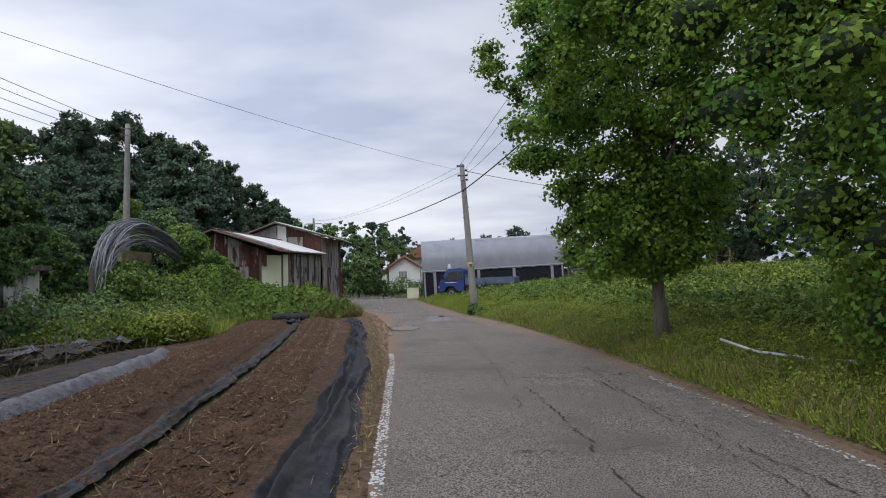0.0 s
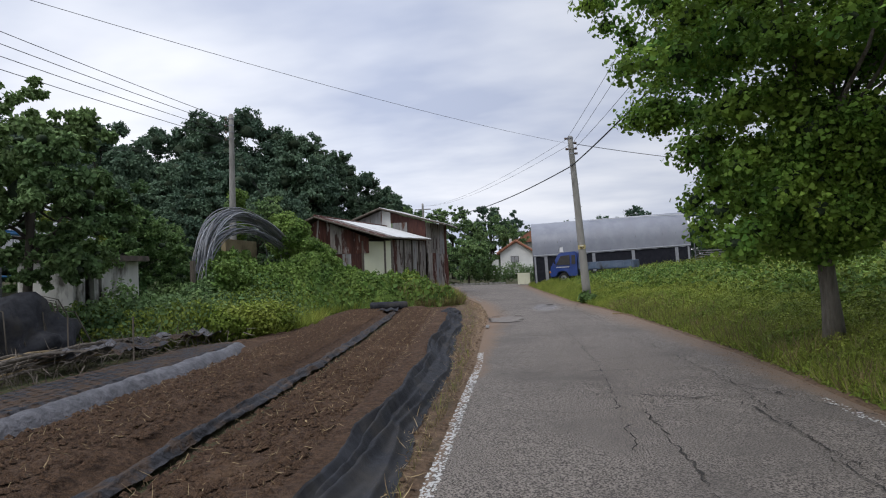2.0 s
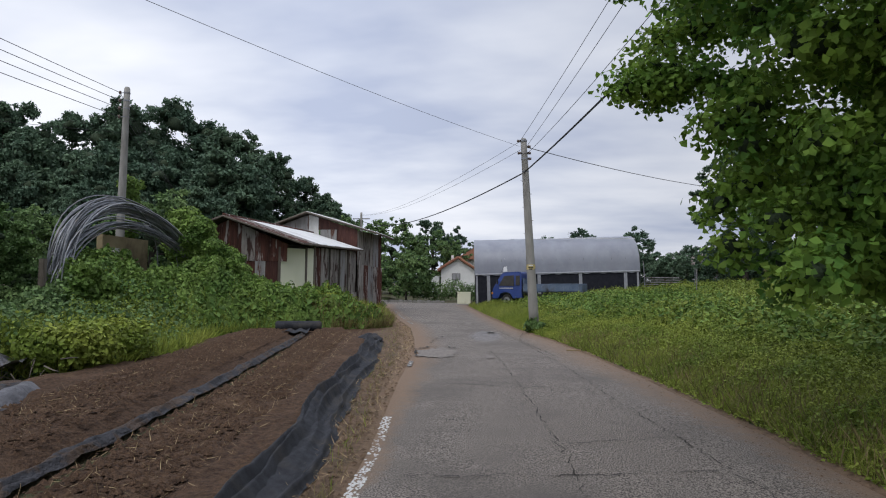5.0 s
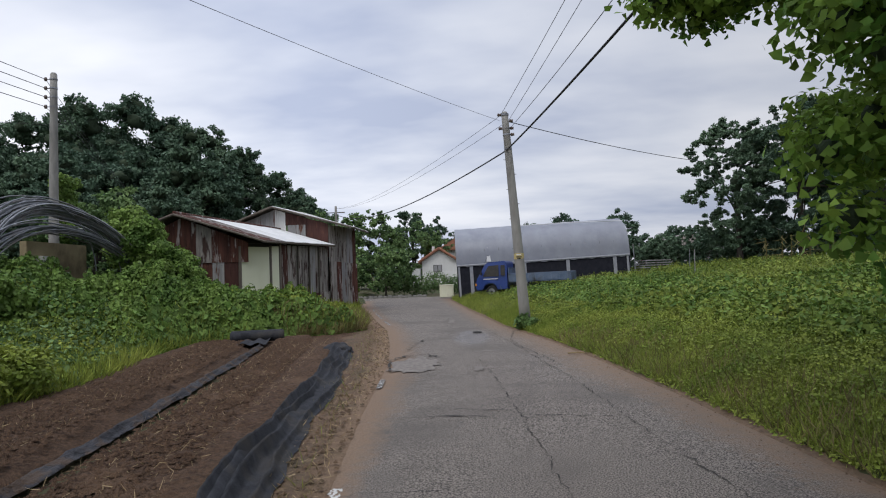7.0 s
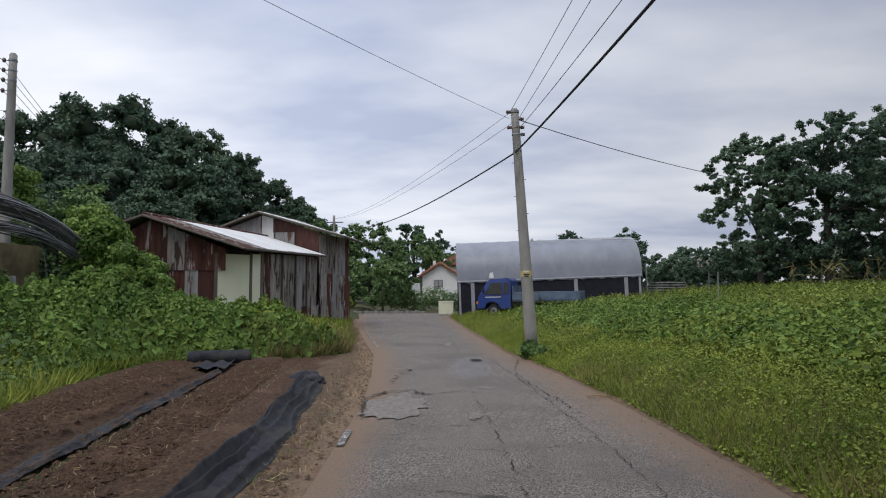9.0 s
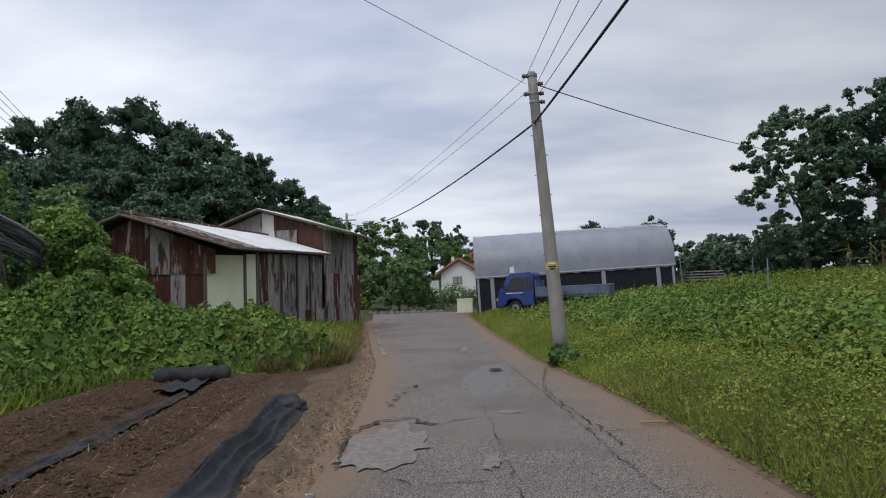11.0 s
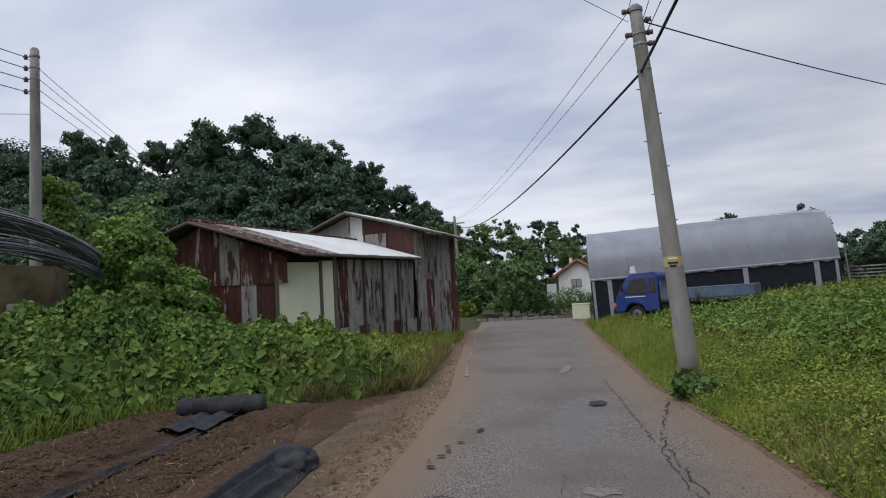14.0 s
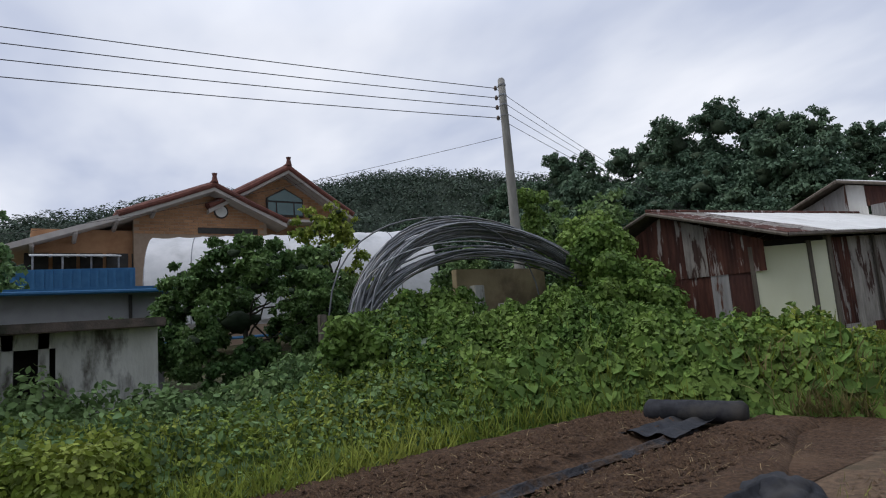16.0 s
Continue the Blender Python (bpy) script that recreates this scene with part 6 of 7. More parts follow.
# wood behind the sheds
def forest_kind(seed, h, w, leaf=0.3, n=60000):
    rng = np.random.default_rng(seed)
    bl = heap(rng, 0, 0, h * 0.62, w, w, h * 0.34, 70, w * 0.27) + heap(rng, 0, 0, h * 0.3, w * 0.8, w * 0.8, h * 0.24, 20, w * 0.3)
    return tree("forest_tree", 0, 0, 0, h * 0.6, h * 0.02, bl, n, leaf, M["forest"], M["darkbark"], "tall dark green oak in the wood", "flat", seed, (0.3, 0.2), 10, 0.3, 0.8, core=0.45, sprays=11)


fk = [forest_kind(41, 19.5, 5.6), forest_kind(42, 17.5, 5.0), forest_kind(43, 20.5, 4.6), forest_kind(44, 12.0, 4.4)]
FOREST = [(-34.5, 69, 0, 1.05), (-28.5, 72, 1, 1.0), (-40.5, 66, 1, 1.04), (-46, 62, 2, 0.9), (-26, 79, 2, 0.84), (-22.8, 84, 1, 0.85), (-52, 60, 0, 0.86), (-31, 62, 3, 1.1), (-25, 64, 3, 1.15),
          (-38, 58, 3, 1.15), (-58, 56, 1, 0.82), (-44, 54, 3, 1.0), (-20.9, 86, 3, 1.0), (-19.5, 70, 3, 0.6), (-30, 52, 3, 0.8), (-36, 50, 3, 0.8), (-64, 52, 2, 0.7), (-50, 50, 3, 0.95), (-57, 47, 3, 0.8), (-23, 55, 3, 0.75), (-27, 46, 3, 0.55), (-33, 43, 3, 0.5)]
for i, (x, y, k, s) in enumerate(FOREST):
    src = fk[k]
    m = Matrix.Translation((x, y, 0.0)) @ Matrix.Rotation(i * 2.3, 4, "Z") @ Matrix.Diagonal((s * 1.05, s * 1.05, s * 1.1, 1))
    if src.get("used"):
        ob = copy_thing(src, Matrix.Identity(4))
        ob.matrix_basis = m
    else:
        src["used"] = 1
        src.matrix_basis = m
        ob = src
    ob["group"] = "trees of the wood"
for k in fk:
    del k["used"]
for ob in [o for o in scene.objects if o.get("used")]:
    del ob["used"]

# trees about the lane and field
def small_tree(name, x, y, z, h, w, n, leaf, mat, label, seed, low=0.25, cat="tree", clump=0.3, cn=26):
    rng = np.random.default_rng(seed)
    bl = heap(rng, 0, 0, h * (0.5 + low / 2), w, w, h * (0.5 - low / 2) * 0.95, cn * 3, w * clump * 0.72)
    return tree(name, x, y, z, h * 0.55, max(0.04, h * 0.018), bl, int(n * 1.5), leaf, mat, M["darkbark"], label, "flat", seed, (0.1, 0.1), 8, 0.3, 0.9, cat=cat, core=0.22, sprays=5)


small_tree("lane_tree", -9.2, 74, 0, 9.2, 4.0, 12000, 0.26, M["bushleaf"], "dark green tree beyond the lane", 51, 0.1)
small_tree("lane_tree", -13.5, 70, 0, 8.6, 3.6, 11000, 0.26, M["bushleaf"], "dark green tree beyond the lane", 52, 0.1)
small_tree("lane_tree", -5.0, 82, 0, 8.0, 4.0, 12000, 0.24, M["bushleaf"], "green tree behind the white house", 58, 0.0)
small_tree("lane_tree", -16.5, 66, 0, 7.6, 3.6, 11000, 0.24, M["bushleaf"], "green tree beyond the rusty sheds", 59, 0.0)
small_tree("pine_tree", -5.8, 88, 0, 11.0, 2.6, 9000, 0.26, M["forest"], "dark spreading pine behind the white house", 53, 0.3, clump=0.36, cn=15)
small_tree("pine_tree", -2.6, 92, 0, 9.6, 2.4, 8000, 0.26, M["forest"], "dark pine behind the white house", 54, 0.25, clump=0.36, cn=12)
small_tree("persimmon_tree", -5.2, 56.5, 0, 4.2, 2.6, 6500, 0.22, M["bushleaf"], "round leafy green tree beside the lane", 55, 0.0)
small_tree("persimmon_tree", -8.8, 58.5, 0, 4.8, 2.4, 5500, 0.22, M["bushleaf"], "leafy green tree beside the lane", 56, 0.0)
small_tree("shrub", -8.0, 53.8, 0, 1.4, 1.1, 2200, 0.14, M["weed"], "low green shrub beside the lane", 57, 0.0, "shrub")
for i, (x, y, h, w) in enumerate(((16.6, 42.5, 7.6, 2.4), (19.5, 41.5, 8.2, 2.8), (22.8, 40, 8.6, 3.0), (26.5, 37, 8.0, 3.0), (24.5, 44, 7.5, 3.0), (30, 34, 7.5, 3.0))):
    small_tree("field_tree", x, y, 1.4, h + 1.4, w * 1.1, 40000, 0.13, M["forest"], "leafy tree at the edge of the field", 60 + i, 0.05, clump=0.24, cn=44)
for i, (x, y, h, w) in enumerate(((13.8, 46.5, 2.6, 1.7), (16.0, 44.6, 3.0, 1.8), (18.8, 43.5, 3.2, 2.0), (22, 41.5, 3.0, 2.0), (12.8, 50, 2.8, 1.7), (25.5, 38.2, 3.0, 2.0), (29, 34, 3.0, 2.2))):
    small_tree("field_shrub", x, y, 1.1, h, w, 9000, 0.14, M["forest"], "dark leafy shrub at the edge of the field", 70 + i, 0.0, "shrub")
for i, (x, y, h, w) in enumerate(((9.5, 80, 7.0, 2.4), (14, 84, 8.2, 2.6), (20, 82, 8.4, 2.2), (5.0, 84, 6.6, 2.0), (26, 78, 5.6, 3.0), (31, 74, 6.0, 3.2), (37, 70, 6.4, 3.4))):
    small_tree("far_tree", x, y, 0.6, h, w, 3500, 0.32, M["forest"], "distant dark green tree behind the greenhouse", 80 + i, 0.2)
# bushes by the hut
small_tree("leafy_bush", -12.2, 19.3, 0.3, 3.5, 2.5, 52000, 0.11, M["vinedark"], "dense dark green bush beside the hut", 91, 0.0, "bush", 0.24, 34)
small_tree("leafy_bush", -12.9, 21.6, 0.4, 3.6, 0.9, 4500, 0.13, M["bushleaf"], "upright green bush behind the hoops", 92, 0.0, "bush", 0.34)
small_tree("leafy_bush", -15.8, 22.7, 0.6, 5.2, 1.3, 5500, 0.14, M["weed"], "light green young tree before the vinyl tunnel", 93, 0.1, "bush", 0.34)
small_tree("leafy_bush", -8.9, 13.1, 0.3, 5.3, 2.1, 40000, 0.12, M["bushleaf"], "dark leafy tree beside the plot", 94, 0.12, "tree", 0.26, 34)
small_tree("leafy_bush", -15.5, 27.3, 0.5, 4.0, 1.2, 4500, 0.15, M["bushleaf"], "green bush behind the hoops", 95, 0.0, "bush", 0.34)
small_tree("leafy_bush", -12.5, 30.0, 0.5, 5.2, 2.0, 7000, 0.17, M["bushleaf"], "green tree behind the rusty shed", 96, 0.0, "bush", 0.3)
small_tree("leafy_bush", -18.5, 13.5, 0.8, 3.4, 1.8, 4000, 0.16, M["bushleaf"], "green bush beside the container", 97, 0.0, "bush", 0.3)

small_tree("leafy_bush", -15.4, 13.4, 0.6, 4.8, 1.9, 7000, 0.16, M["bushleaf"], "green tree beside the outbuilding", 98, 0.0, "bush", 0.3)

# ---- wooded hill ----
HILL = [(-95, 7.0), (-60, 14), (-30, 22.5), (0, 33), (20, 35.5), (40, 40), (60, 43.5), (84, 45.5), (100, 47.5), (114, 46), (128, 43), (145, 37), (165, 26), (190, 9), (220, 2), (300, 1)]
def hill_z(u, t):
    """u along the ridge in metres, t from foot 0 to crest 1 and beyond."""
    crest = interp(u, HILL)
    return crest * np.sin(np.clip(t, 0, 1.6) * math.pi / 2) + 2.5 * fbm(u, t * 60, 0.05) * t


us, ts = np.linspace(-95, 300, 300), np.linspace(0, 1.6, 70)
U, T_ = np.meshgrid(us, ts)
def hill_xy(u, t):
    return -178 + 0.0018 * np.maximum(u - 20, 0) ** 2 * 1.6 + (1 - t) * 75 * 1.0, u + 0 * t


HX, HY = hill_xy(U, T_)
i = (np.arange(69)[:, None] * 300 + np.arange(299)[None]).ravel()
# surface below the hill's leaves, darkened in colour for the shade between them
hill = tagged(raw("backdrop_hill", np.stack([HX, HY, hill_z(U, T_) - 1.6 + 2.6 * np.abs(fbm(U, T_ * 75, 0.42)) + 1.2 * fbm(U, T_ * 75, 1.1)], -1).reshape(-1, 3), np.stack([i, i + 1, i + 301, i + 300], 1), surf("hill_shade_shell", (0.016, 0.027, 0.018), (0.03, 0.045, 0.03), 0.5, 0.95, 0.6, fine=1.2, bump_dist=0.6), smooth=True), "wooded hill rising behind the house", "hill", kind="structure")
hr = np.random.default_rng(8)
nc = 2600
cu, ct = hr.uniform(-90, 290, nc), hr.uniform(0.12, 1.1, nc)
cx, cy = hill_xy(cu, ct)
bl = np.stack([cx, cy, hill_z(cu, ct) - 0.3, hr.uniform(2.4, 4.2, nc), hr.uniform(2.4, 4.2, nc), hr.uniform(2.2, 3.6, nc)], 1)
p, d = blob_points(170000, bl, hr, 0.8)
tagged(leaves("hill_woods", p, d + np.array([0, 0, 0.4]), hr.uniform(0.5, 1.0, len(p)), M["hill"], "flat", 0.3, rng=hr), "dark green woods covering the hill", "woods", kind="stuff")


# ---- weeds, vines, grass, crops ----
grng = np.random.default_rng(77)


def vine_h(x, y):
    """Top of the tangle of vines and weeds on the side of the plot."""
    d = np.clip(interp(y, WEEDS) - x, 0, 9)
    near = interp(y, [(13, 0.2), (14.5, 0.75), (16.5, 0.65), (18, 0.4), (20.5, 0.6), (21.5, 1.0), (24.5, 1.1), (26, 0.9), (28, 0.68), (31, 0.5), (35, 0.4), (41, 0.25)])
    slope = interp(y, [(14, 0.02), (17, 0.06), (19, 0.16), (21, 0.28), (23, 0.36), (24.5, 0.22), (26, 0.13), (28, 0.08), (30, 0.05), (34, 0.05)])
    return near * (1 - np.exp(-d / 0.42)) + slope * np.clip(d - 0.7, 0, 3.2) + 0.42 * fbm(x, y, 1.15) * np.clip(d, 0, 1) * np.clip(near, 0, 1) + 0.38 * fbm(x, y, 2.4, 5.0) * np.clip(d * 1.5, 0, 1) * np.clip(near, 0, 1) + 0.15 * fbm(x, y, 4.6, 1.0) * np.clip(d * 2, 0, 1) * np.clip(near * 1.3, 0, 1)


def in_shed(x, y):
    return ((x < -4.3) & (y > 39.3) & (y < 39.8)) | ((y > 28.4) & (x < interp(y, [(28.4, -9.4), (29.0, -8.4), (29.7, -6.7), (31, -5.75), (36, -5.0), (39.3, -4.3)])))


def tangle(name, n, y0, y1, dmax, mat, size, shape, label, depth=0.45, dmin=0.0, up=False, spread=0.75):
    y = grng.uniform(y0, y1, n)
    d = dmin + (dmax - dmin) * grng.random(n)
    x = interp(y, WEEDS) - d + grng.normal(0, 0.06, n)
    ok = ~in_shed(x, y) & (x > -11.5) & (x < interp(y, ROAD_L) - 0.3)
    x, y = x[ok], y[ok]
    z = land(x, y) * 0 + np.maximum(vine_h(x, y), 0.03) - depth * grng.random(len(x)) ** 2 * np.minimum(1, vine_h(x, y) * 2)
    e = 0.05
    g = np.stack([-(vine_h(x + e, y) - vine_h(x - e, y)) / (2 * e), -(vine_h(x, y + e) - vine_h(x, y - e)) / (2 * e), np.ones(len(x))], 1)
    return tagged(leaves(name, np.stack([x, y, z], 1), g, grng.uniform(*size, len(x)), mat, shape, spread, up=up, rng=grng), label, "vegetation", kind="stuff")


# body of the tangle: a sheet painted near black as shade between leaves
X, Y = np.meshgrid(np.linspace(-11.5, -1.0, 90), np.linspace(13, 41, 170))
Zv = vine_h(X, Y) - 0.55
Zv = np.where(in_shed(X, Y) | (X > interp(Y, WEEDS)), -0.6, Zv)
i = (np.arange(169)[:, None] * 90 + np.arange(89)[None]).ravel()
tagged(raw("undergrowth", np.stack([X, Y, Zv], -1).reshape(-1, 3), np.stack([i, i + 1, i + 91, i + 90], 1), surf("undergrowth", (0.012, 0.024, 0.008), (0.03, 0.05, 0.015), 6, 0.95, 0.8), smooth=True), "near-black sheet below the vines, painted as the shade between leaves", "undergrowth", kind="stuff")
tangle("vine_leaves", 52000, 20.6, 26.4, 4.6, M["vine"], (0.045, 0.115), "heart", "climbing vine leaves covering the mound", 0.85, spread=1.0)
tangle("vine_leaves", 7000, 26.2, 29.5, 4.6, M["vine"], (0.045, 0.115), "heart", "climbing vine leaves among the weeds", 0.6, dmin=1.2, spread=1.0)
tangle("pumpkin_leaves", 1100, 21.3, 26.8, 1.0, M["vine"], (0.13, 0.25), "heart", "large pumpkin leaves at the foot of the mound", 0.4)
tangle("weed_leaves", 26000, 13.6, 21.6, 3.2, M["weed"], (0.03, 0.09), "oval", "small bright weeds beside the plot", 0.4, spread=1.0)
tangle("weed_leaves", 24000, 13.6, 21.6, 5.5, M["bushleaf"], (0.05, 0.14), "oval", "leafy green weeds beside the plot", 0.55, spread=1.0)
tangle("weed_leaves", 52000, 25.0, 41, 3.0, M["weed"], (0.04, 0.13), "flat", "leafy weeds before the shed", 0.6, spread=1.0)
def blades(name, n, xf, y0, y1, size, mat, label, zf=None, spread=0.5):
    y = grng.uniform(y0, y1, n)
    x = xf(y)
    z = (land(x, y) if zf is None else zf(x, y)) - 0.01
    return tagged(leaves(name, np.stack([x, y, z], 1), np.concatenate([grng.normal(0, 1, (n, 2)), np.zeros((n, 1))], 1), grng.uniform(*size, n), mat, "blade", 0.3, up=True, rng=grng), label, "grass", kind="stuff")


vz = lambda x, y: np.maximum(vine_h(x, y) - 0.3, 0.0)
blades("weed_grass", 6000, lambda y: interp(y, WEEDS) + 0.1 - np.abs(grng.normal(0, 0.7, len(y))), 13.8, 24, (0.15, 0.5), M["grass"], "tall grass at the edge of the plot", vz)
blades("shed_grass", 3200, lambda y: interp(y, WEEDS) - 0.05 - np.abs(grng.normal(0, 0.75, len(y))), 24.5, 40, (0.2, 0.6), M["grass"], "tall grass before the shed", vz)
blades("shed_dry_grass", 9000, lambda y: interp(y, WEEDS) + 0.1 - np.abs(grng.normal(0, 0.5, len(y))), 24.5, 33, (0.15, 0.5), M["drygrass"], "dry brown grass at the edge of the shoulder", vz)
# clumps over the hoops
vb = heap(grng, -9.1, 27.2, 3.1, 0.6, 0.9, 0.75, 22, 0.34) + heap(grng, -8.8, 27.0, 2.3, 0.7, 1.0, 1.3, 26, 0.4) + heap(grng, -8.35, 20.35, 1.1, 0.4, 0.5, 0.8, 18, 0.26) + heap(grng, -7.9, 26.9, 1.7, 0.8, 1.3, 1.3, 24, 0.4) + heap(grng, -9.6, 27.4, 3.0, 0.9, 1.0, 1.2, 14, 0.4) + heap(grng, -11.7, 27.3, 4.2, 0.4, 0.5, 1.6, 10, 0.3)
p, d = blob_points(42000, vb, grng, 0.6)
tagged(leaves("climbing_vine", p, d + np.array([0.2, 0, 0.2]), grng.uniform(0.06, 0.12, len(p)), M["vine"], "heart", 0.6, rng=grng), "vines climbing over the pipe hoops", "vine", kind="stuff")
# weeds about the hut
hb = [(-8.6 + 0.5 * math.sin(k * 2.1), 13.8 + 0.42 * k, 0.45 + 0.2 * math.sin(k * 1.7), 0.6, 0.5, 0.5) for k in range(14)] + [(-7.6, 14.6 + 0.5 * k, 0.3, 0.5, 0.5, 0.4) for k in range(8)] + [(-8.7, 15.7, 0.9, 0.5, 0.45, 0.6)]
p, d = blob_points(12000, hb, grng, 0.5)
tagged(leaves("hut_weeds", p, d + np.array([0, 0, 0.3]), grng.uniform(0.06, 0.15, len(p)), M["bushleaf"], "oval", 0.6, rng=grng), "leafy weeds growing about the hut", "vegetation", kind="stuff")
rb = [(-5.2 - 0.3 * math.cos(k * 1.9), 14.8 + 0.28 * k, 0.42, 0.5, 0.42, 0.42) for k in range(7)]
p, d = blob_points(9000, rb, grng, 0.5)
tagged(leaves("low_bush", p, d + np.array([0, 0, 0.3]), grng.uniform(0.05, 0.1, len(p)), M["weed"], "oval", 0.6, rng=grng), "low yellow-green bush at the corner of the plot", "bush", kind="stuff")

# verge grass and field crop
er = lambda y: interp(y, ROAD_R)
def verge_h(x, y):
    """Height of the weeds and the crop above the ground beside the road."""
    d = x - er(y)
    base = interp(d, [(0, 0.03), (0.25, 0.09), (0.9, 0.18), (2.0, 0.28), (3.0, 0.42), (6, 0.44), (12, 0.4)])
    return base * np.clip(0.68 + 0.6 * fbm(x, y, 1.7, 3.0) + 0.42 * fbm(x, y, 4.3, 1.0), 0.12, 1.6)


vg = lambda x, y: land(x, y) + 0.25 * verge_h(x, y)
blades("verge_grass", 90000, lambda y: er(y) + 0.1 + np.abs(grng.normal(0, 1.0, len(y))), 1, 30, (0.05, 0.19), M["grass"], "bright green grass on the road verge", vg)
blades("verge_grass", 14000, lambda y: er(y) + 0.1 + np.abs(grng.normal(0, 1.4, len(y))), 28, 47, (0.1, 0.26), M["grass"], "bright green grass on the far verge", vg)
blades("verge_dry_grass", 7000, lambda y: er(y) + 0.08 + np.abs(grng.normal(0, 0.6, len(y))), 2.5, 22, (0.08, 0.3), M["drygrass"], "dry grass stems along the verge", vg)
blades("field_grass", 7000, lambda y: er(y) + grng.uniform(2, 18, len(y)), 16, 46, (0.2, 0.55), M["grass"], "long grass among the crop in the field", vg)


def field(name, n, y0, y1, d0, d1, size, mat, label, low=0.25, shape="oval"):
    y = grng.uniform(y0, y1, n)
    x = er(y) + grng.uniform(d0, d1, n)
    keep = ~((x > 0.6) & (x < 11.5) & (y > 43.6)) & ~((x > 1.6) & (x < 7.4) & (y > 38.6) & (y < 42.2) & (grng.random(n) < 0.5))
    x, y = x[keep], y[keep]
    e = 0.06
    g = np.stack([-(verge_h(x + e, y) - verge_h(x - e, y)) / (2 * e), -(verge_h(x, y + e) - verge_h(x, y - e)) / (2 * e), np.ones(len(x))], 1)
    z = land(x, y) + 0.02 + verge_h(x, y) * (1 - (1 - low) * grng.random(len(x)) ** 1.8)
    return tagged(leaves(name, np.stack([x, y, z], 1), g, grng.uniform(*size, len(x)), mat, shape, 0.5, rng=grng), label, "crop", kind="stuff")


field("verge_weeds", 170000, 1, 27, 0.06, 3.2, (0.018, 0.055), M["weed"], "low leafy weeds in the verge", 0.15)
field("crop_leaves", 110000, -2, 26, 2.3, 14, (0.06, 0.12), M["crop"], "leafy sweet potato crop in the field", 0.2, "heart")
field("crop_leaves", 50000, 24, 48, 1.4, 22, (0.07, 0.15), M["crop"], "leafy crop in the far field", 0.2, "flat")
field("crop_dark_leaves", 50000, 6, 38, 2.4, 7, (0.06, 0.13), M["vine"], "dark leafy crop rows in the field", 0.3)
# ivy at the foot of the pole, dry corn stalks
p, d = blob_points(520, [(2.85, 24.7, 0.25, 0.22, 0.22, 0.22), (3.1, 24.6, 0.2, 0.3, 0.25, 0.16)], grng, 0.5)
tagged(leaves("pole_ivy", p, d, grng.uniform(0.06, 0.11, len(p)), M["vinedark"], "heart", 0.6, rng=grng), "leafy weeds at the foot of the pole", "vegetation", kind="stuff")
for i in range(9):
    x, y = 15.2 + 0.42 * i + 0.2 * math.sin(i * 3), 36.6 - 0.25 * i + 0.3 * math.sin(i * 5)
    zz = float(land(x, y))
    c = empty("corn_stalk", pose(x, y, zz))
    part("stalk", tubed([(0, 0, 0), (0.03, 0, 0.7), (0.06 * math.sin(i), 0, 1.35)], 0.018, 6), M["drygrass"], c)
    q = np.repeat(np.linspace(0.35, 1.3, 8), 2)
    leaves("blade", np.stack([0 * q, 0 * q, q], 1), grng.normal(0, 1, (16, 3)), grng.uniform(0.4, 0.7, 16), M["drygrass"], "blade", 0.3, c, rng=grng)["kind"] = "stuff"
    tagged(c, "dry yellow corn stalk standing in the field", "corn", group="corn in the field")
for (x, y) in ((10.6, 33.0), (12.2, 38.0)):
    tagged(part("field_stake", tubed([(x, y, float(land(x, y)) - 0.1), (x + 0.03, y, float(land(x, y)) + 1.25)], 0.02, 6), M["steel"]), "thin pale stake standing in the crop", "stake")
# fallen white pipe in the verge
tagged(part("white_pipe", tubed([(5.15, 8.9, 0.5), (5.3, 8.3, 0.4), (5.6, 7.6, 0.38), (5.95, 7.0, 0.4), (6.3, 6.5, 0.42)], 0.018, 8), M["vinyl"], smooth=True), "bent white pipe lying in the verge grass", "pipe")

# ---- heap by the plot: sticks, film, black net ----
hump = bmesh.new()
bmesh.ops.create_icosphere(hump, subdivisions=4, radius=1.0)
for q in hump.verts:
    k = 1 + 0.35 * noise.noise(q.co * 1.8) + 0.2 * noise.noise(q.co * 4.5) + 0.06 * noise.noise(q.co * 11)
    q.co = Vector((q.co.x * 1.1 * k, q.co.y * 1.4 * k, max(-0.1, q.co.z * 1.1 * k)))
bmesh.ops.transform(hump, matrix=pose(-8.1, 11.6, 0.1), verts=hump.verts)
tagged(part("net_heap", hump, M["net"], smooth=True), "heap of black shade net beside the plot", "shade net")
for i in range(26):
    y0, x0 = 8.8 + grng.random() * 1.0, -6.0 - grng.random() * 0.9
    a = 1.75 + grng.normal(0, 0.16)
    L = grng.uniform(2.0, 5.2)
    z0 = 0.1 + 0.22 * grng.random()
    tagged(part("stick", tubed([(x0, y0, z0), (x0 + math.cos(a) * L / 2, y0 + math.sin(a) * L / 2, z0 + 0.06), (x0 + math.cos(a) * L, y0 + math.sin(a) * L, z0 * 0.8)], grng.uniform(0.012, 0.026), 6), M["timber"] if i % 3 else M["straw"]), "long grey stick lying in the heap beside the plot", "stick", group="sticks in the heap")
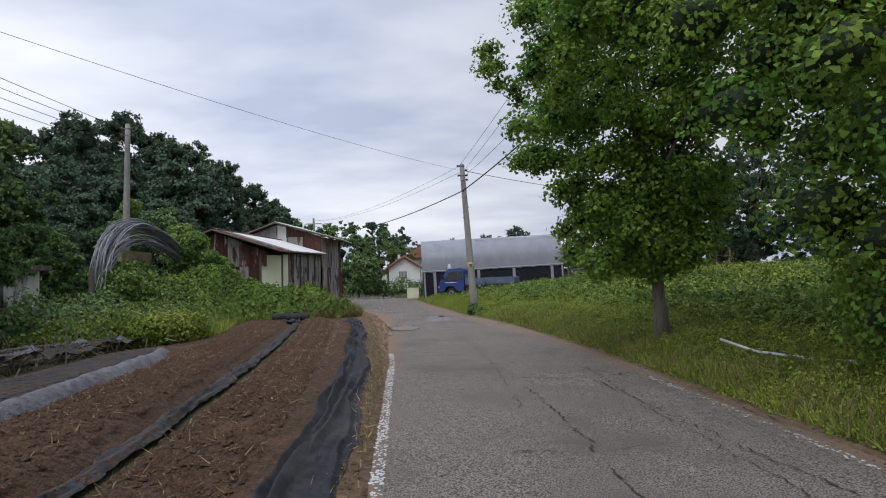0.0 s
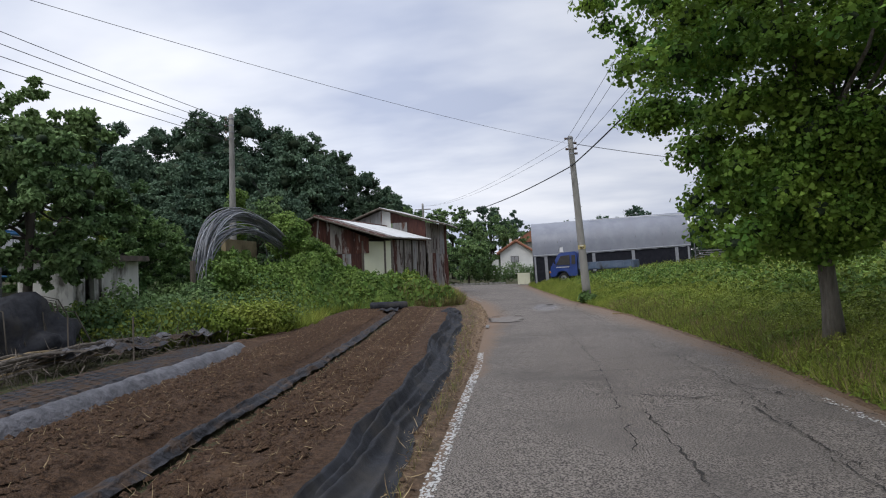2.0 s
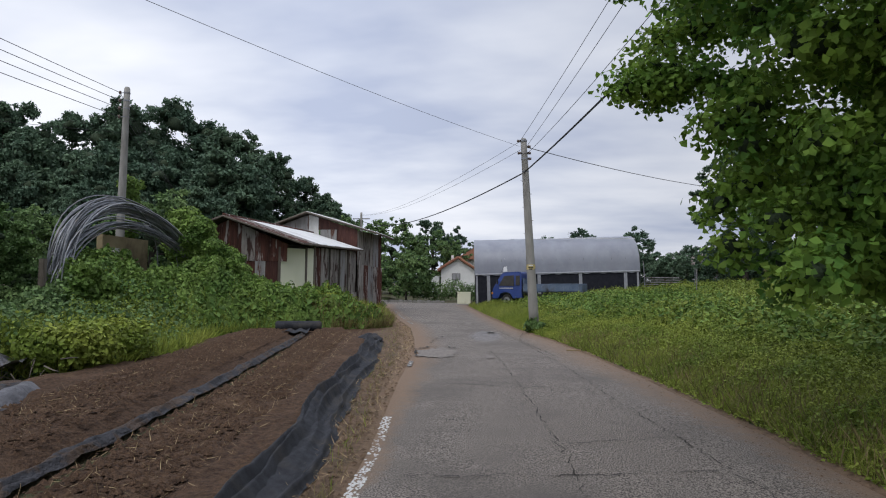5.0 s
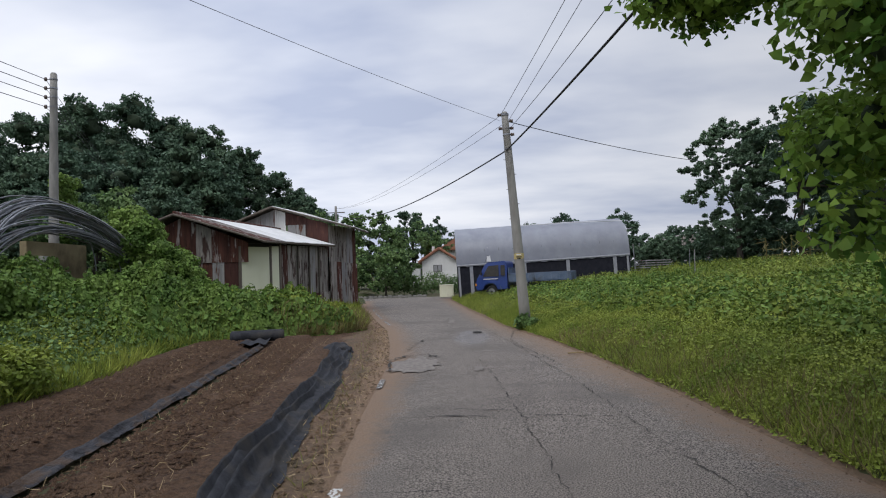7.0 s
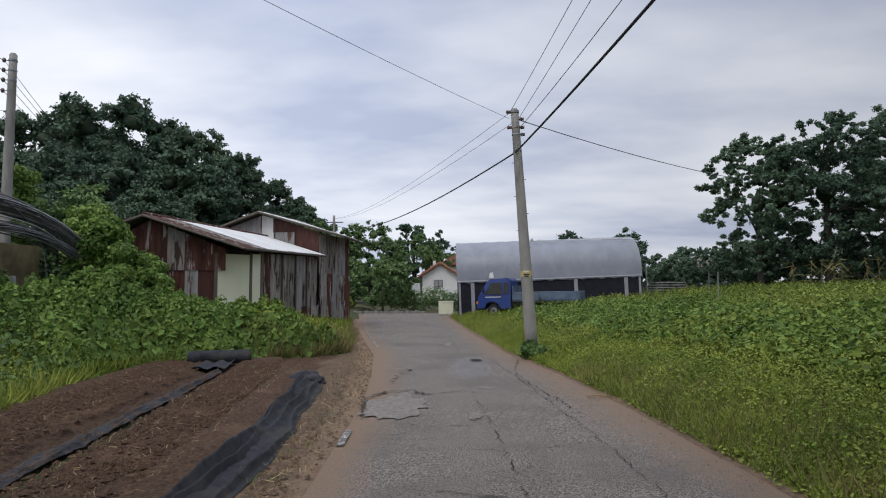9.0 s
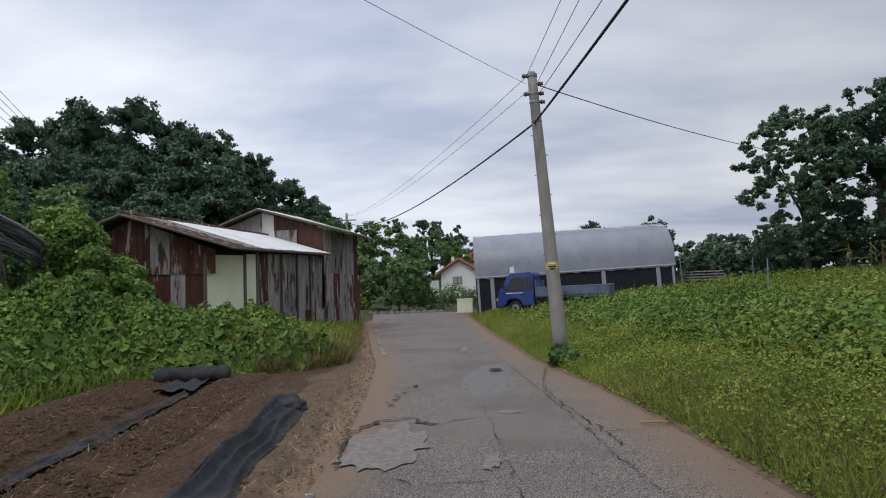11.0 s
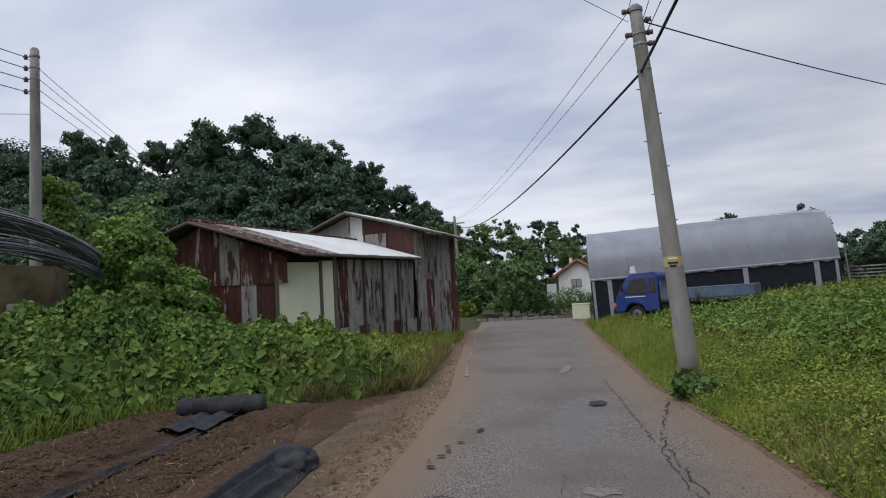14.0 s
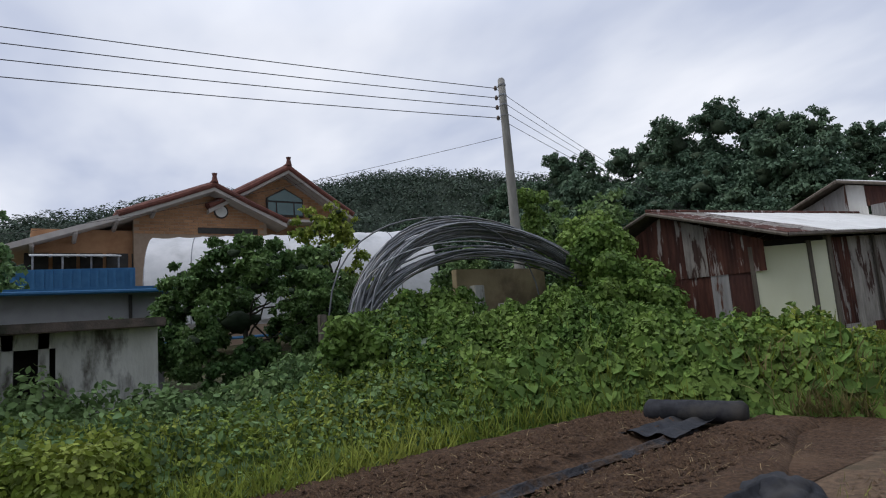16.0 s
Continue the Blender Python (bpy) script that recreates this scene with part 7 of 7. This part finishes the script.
for i in range(9):
    x0, y0 = -6.3 + grng.normal(0, 0.4), 10.5 + i * 0.5
    v, f = ribbon(0, 0.9, 0.09, lambda y: -0.25 + 0.08 * np.sin(y * 7 + i), lambda y: 0.25 + 0.1 * np.sin(y * 5 + 2 * i), 9, lambda X, Y, u: 0.28 + 0.07 * fbm(X + i, Y, 4.0) + 0.05 * np.sin(u * 7 + i))
    ob = raw("film_scrap", v + np.array([x0, y0, 0]), f, M["filmgrey"] if i % 2 else M["film"], smooth=True)
    tagged(ob, "crumpled scrap of plastic film on the heap", "plastic film", group="film scraps")
for (x, y) in ((-5.25, 11.4), (-6.9, 11.9)):
    tagged(part("iron_stake", tubed([(x, y, -0.05), (x, y, 0.85)], 0.014, 6), M["timber"]), "thin rusty stake standing beside the plot", "stake")
n = 1500
y = grng.uniform(8, 16, n)
x = -6.3 + grng.normal(0, 0.5, n)
tagged(leaves("dry_brush", np.stack([x, y, 0.1 + 0.25 * grng.random(n)], 1), grng.normal(0, 1, (n, 3)), grng.uniform(0.1, 0.4, n), M["timber"], "blade", 0.5, rng=grng), "dry brush lying over the heap", "brush", kind="stuff")

# tufts on the shoulder between plot and road
blades("shoulder_grass", 1500, lambda y: interp(y, ROAD_L) - (0.35 + np.abs(grng.normal(0, 0.35, len(y)))) * np.clip((y - 8) / 12, 0.2, 1), 3, 34, (0.03, 0.12), M["drygrass"], "dry grass tufts on the sandy shoulder", lambda x, y: 0 * x + 0.03)
blades("shoulder_tufts", 260, lambda y: interp(y, ROAD_L) - (0.4 + np.abs(grng.normal(0, 0.3, len(y))) + 0.15 * np.sin(y * 3)) * np.clip((y - 8) / 12, 0.25, 1), 3, 34, (0.05, 0.16), M["grass"], "small green tufts on the sandy shoulder", lambda x, y: 0 * x + 0.03)

for i in range(14):
    a = -0.6 + 0.16 * i
    p0 = Vector((-7.2 + 0.25 * math.sin(i * 2.2), 10.6 + 0.17 * i, 0.15))
    p1 = p0 + Vector((-0.5 + 0.15 * math.sin(i * 1.3), 0.3 * math.cos(a), 0.85 + 0.25 * math.sin(i * 3.1)))
    p2 = p1 + Vector((-0.5, 0.15 * math.sin(i), 0.1))
    tagged(part("bent_branch", tubed([p0, p1, p2], [0.016, 0.012, 0.006], 6), M["darkbark"], smooth=True), "bare bent branch leaning over the black net", "branch", group="branches over the net")
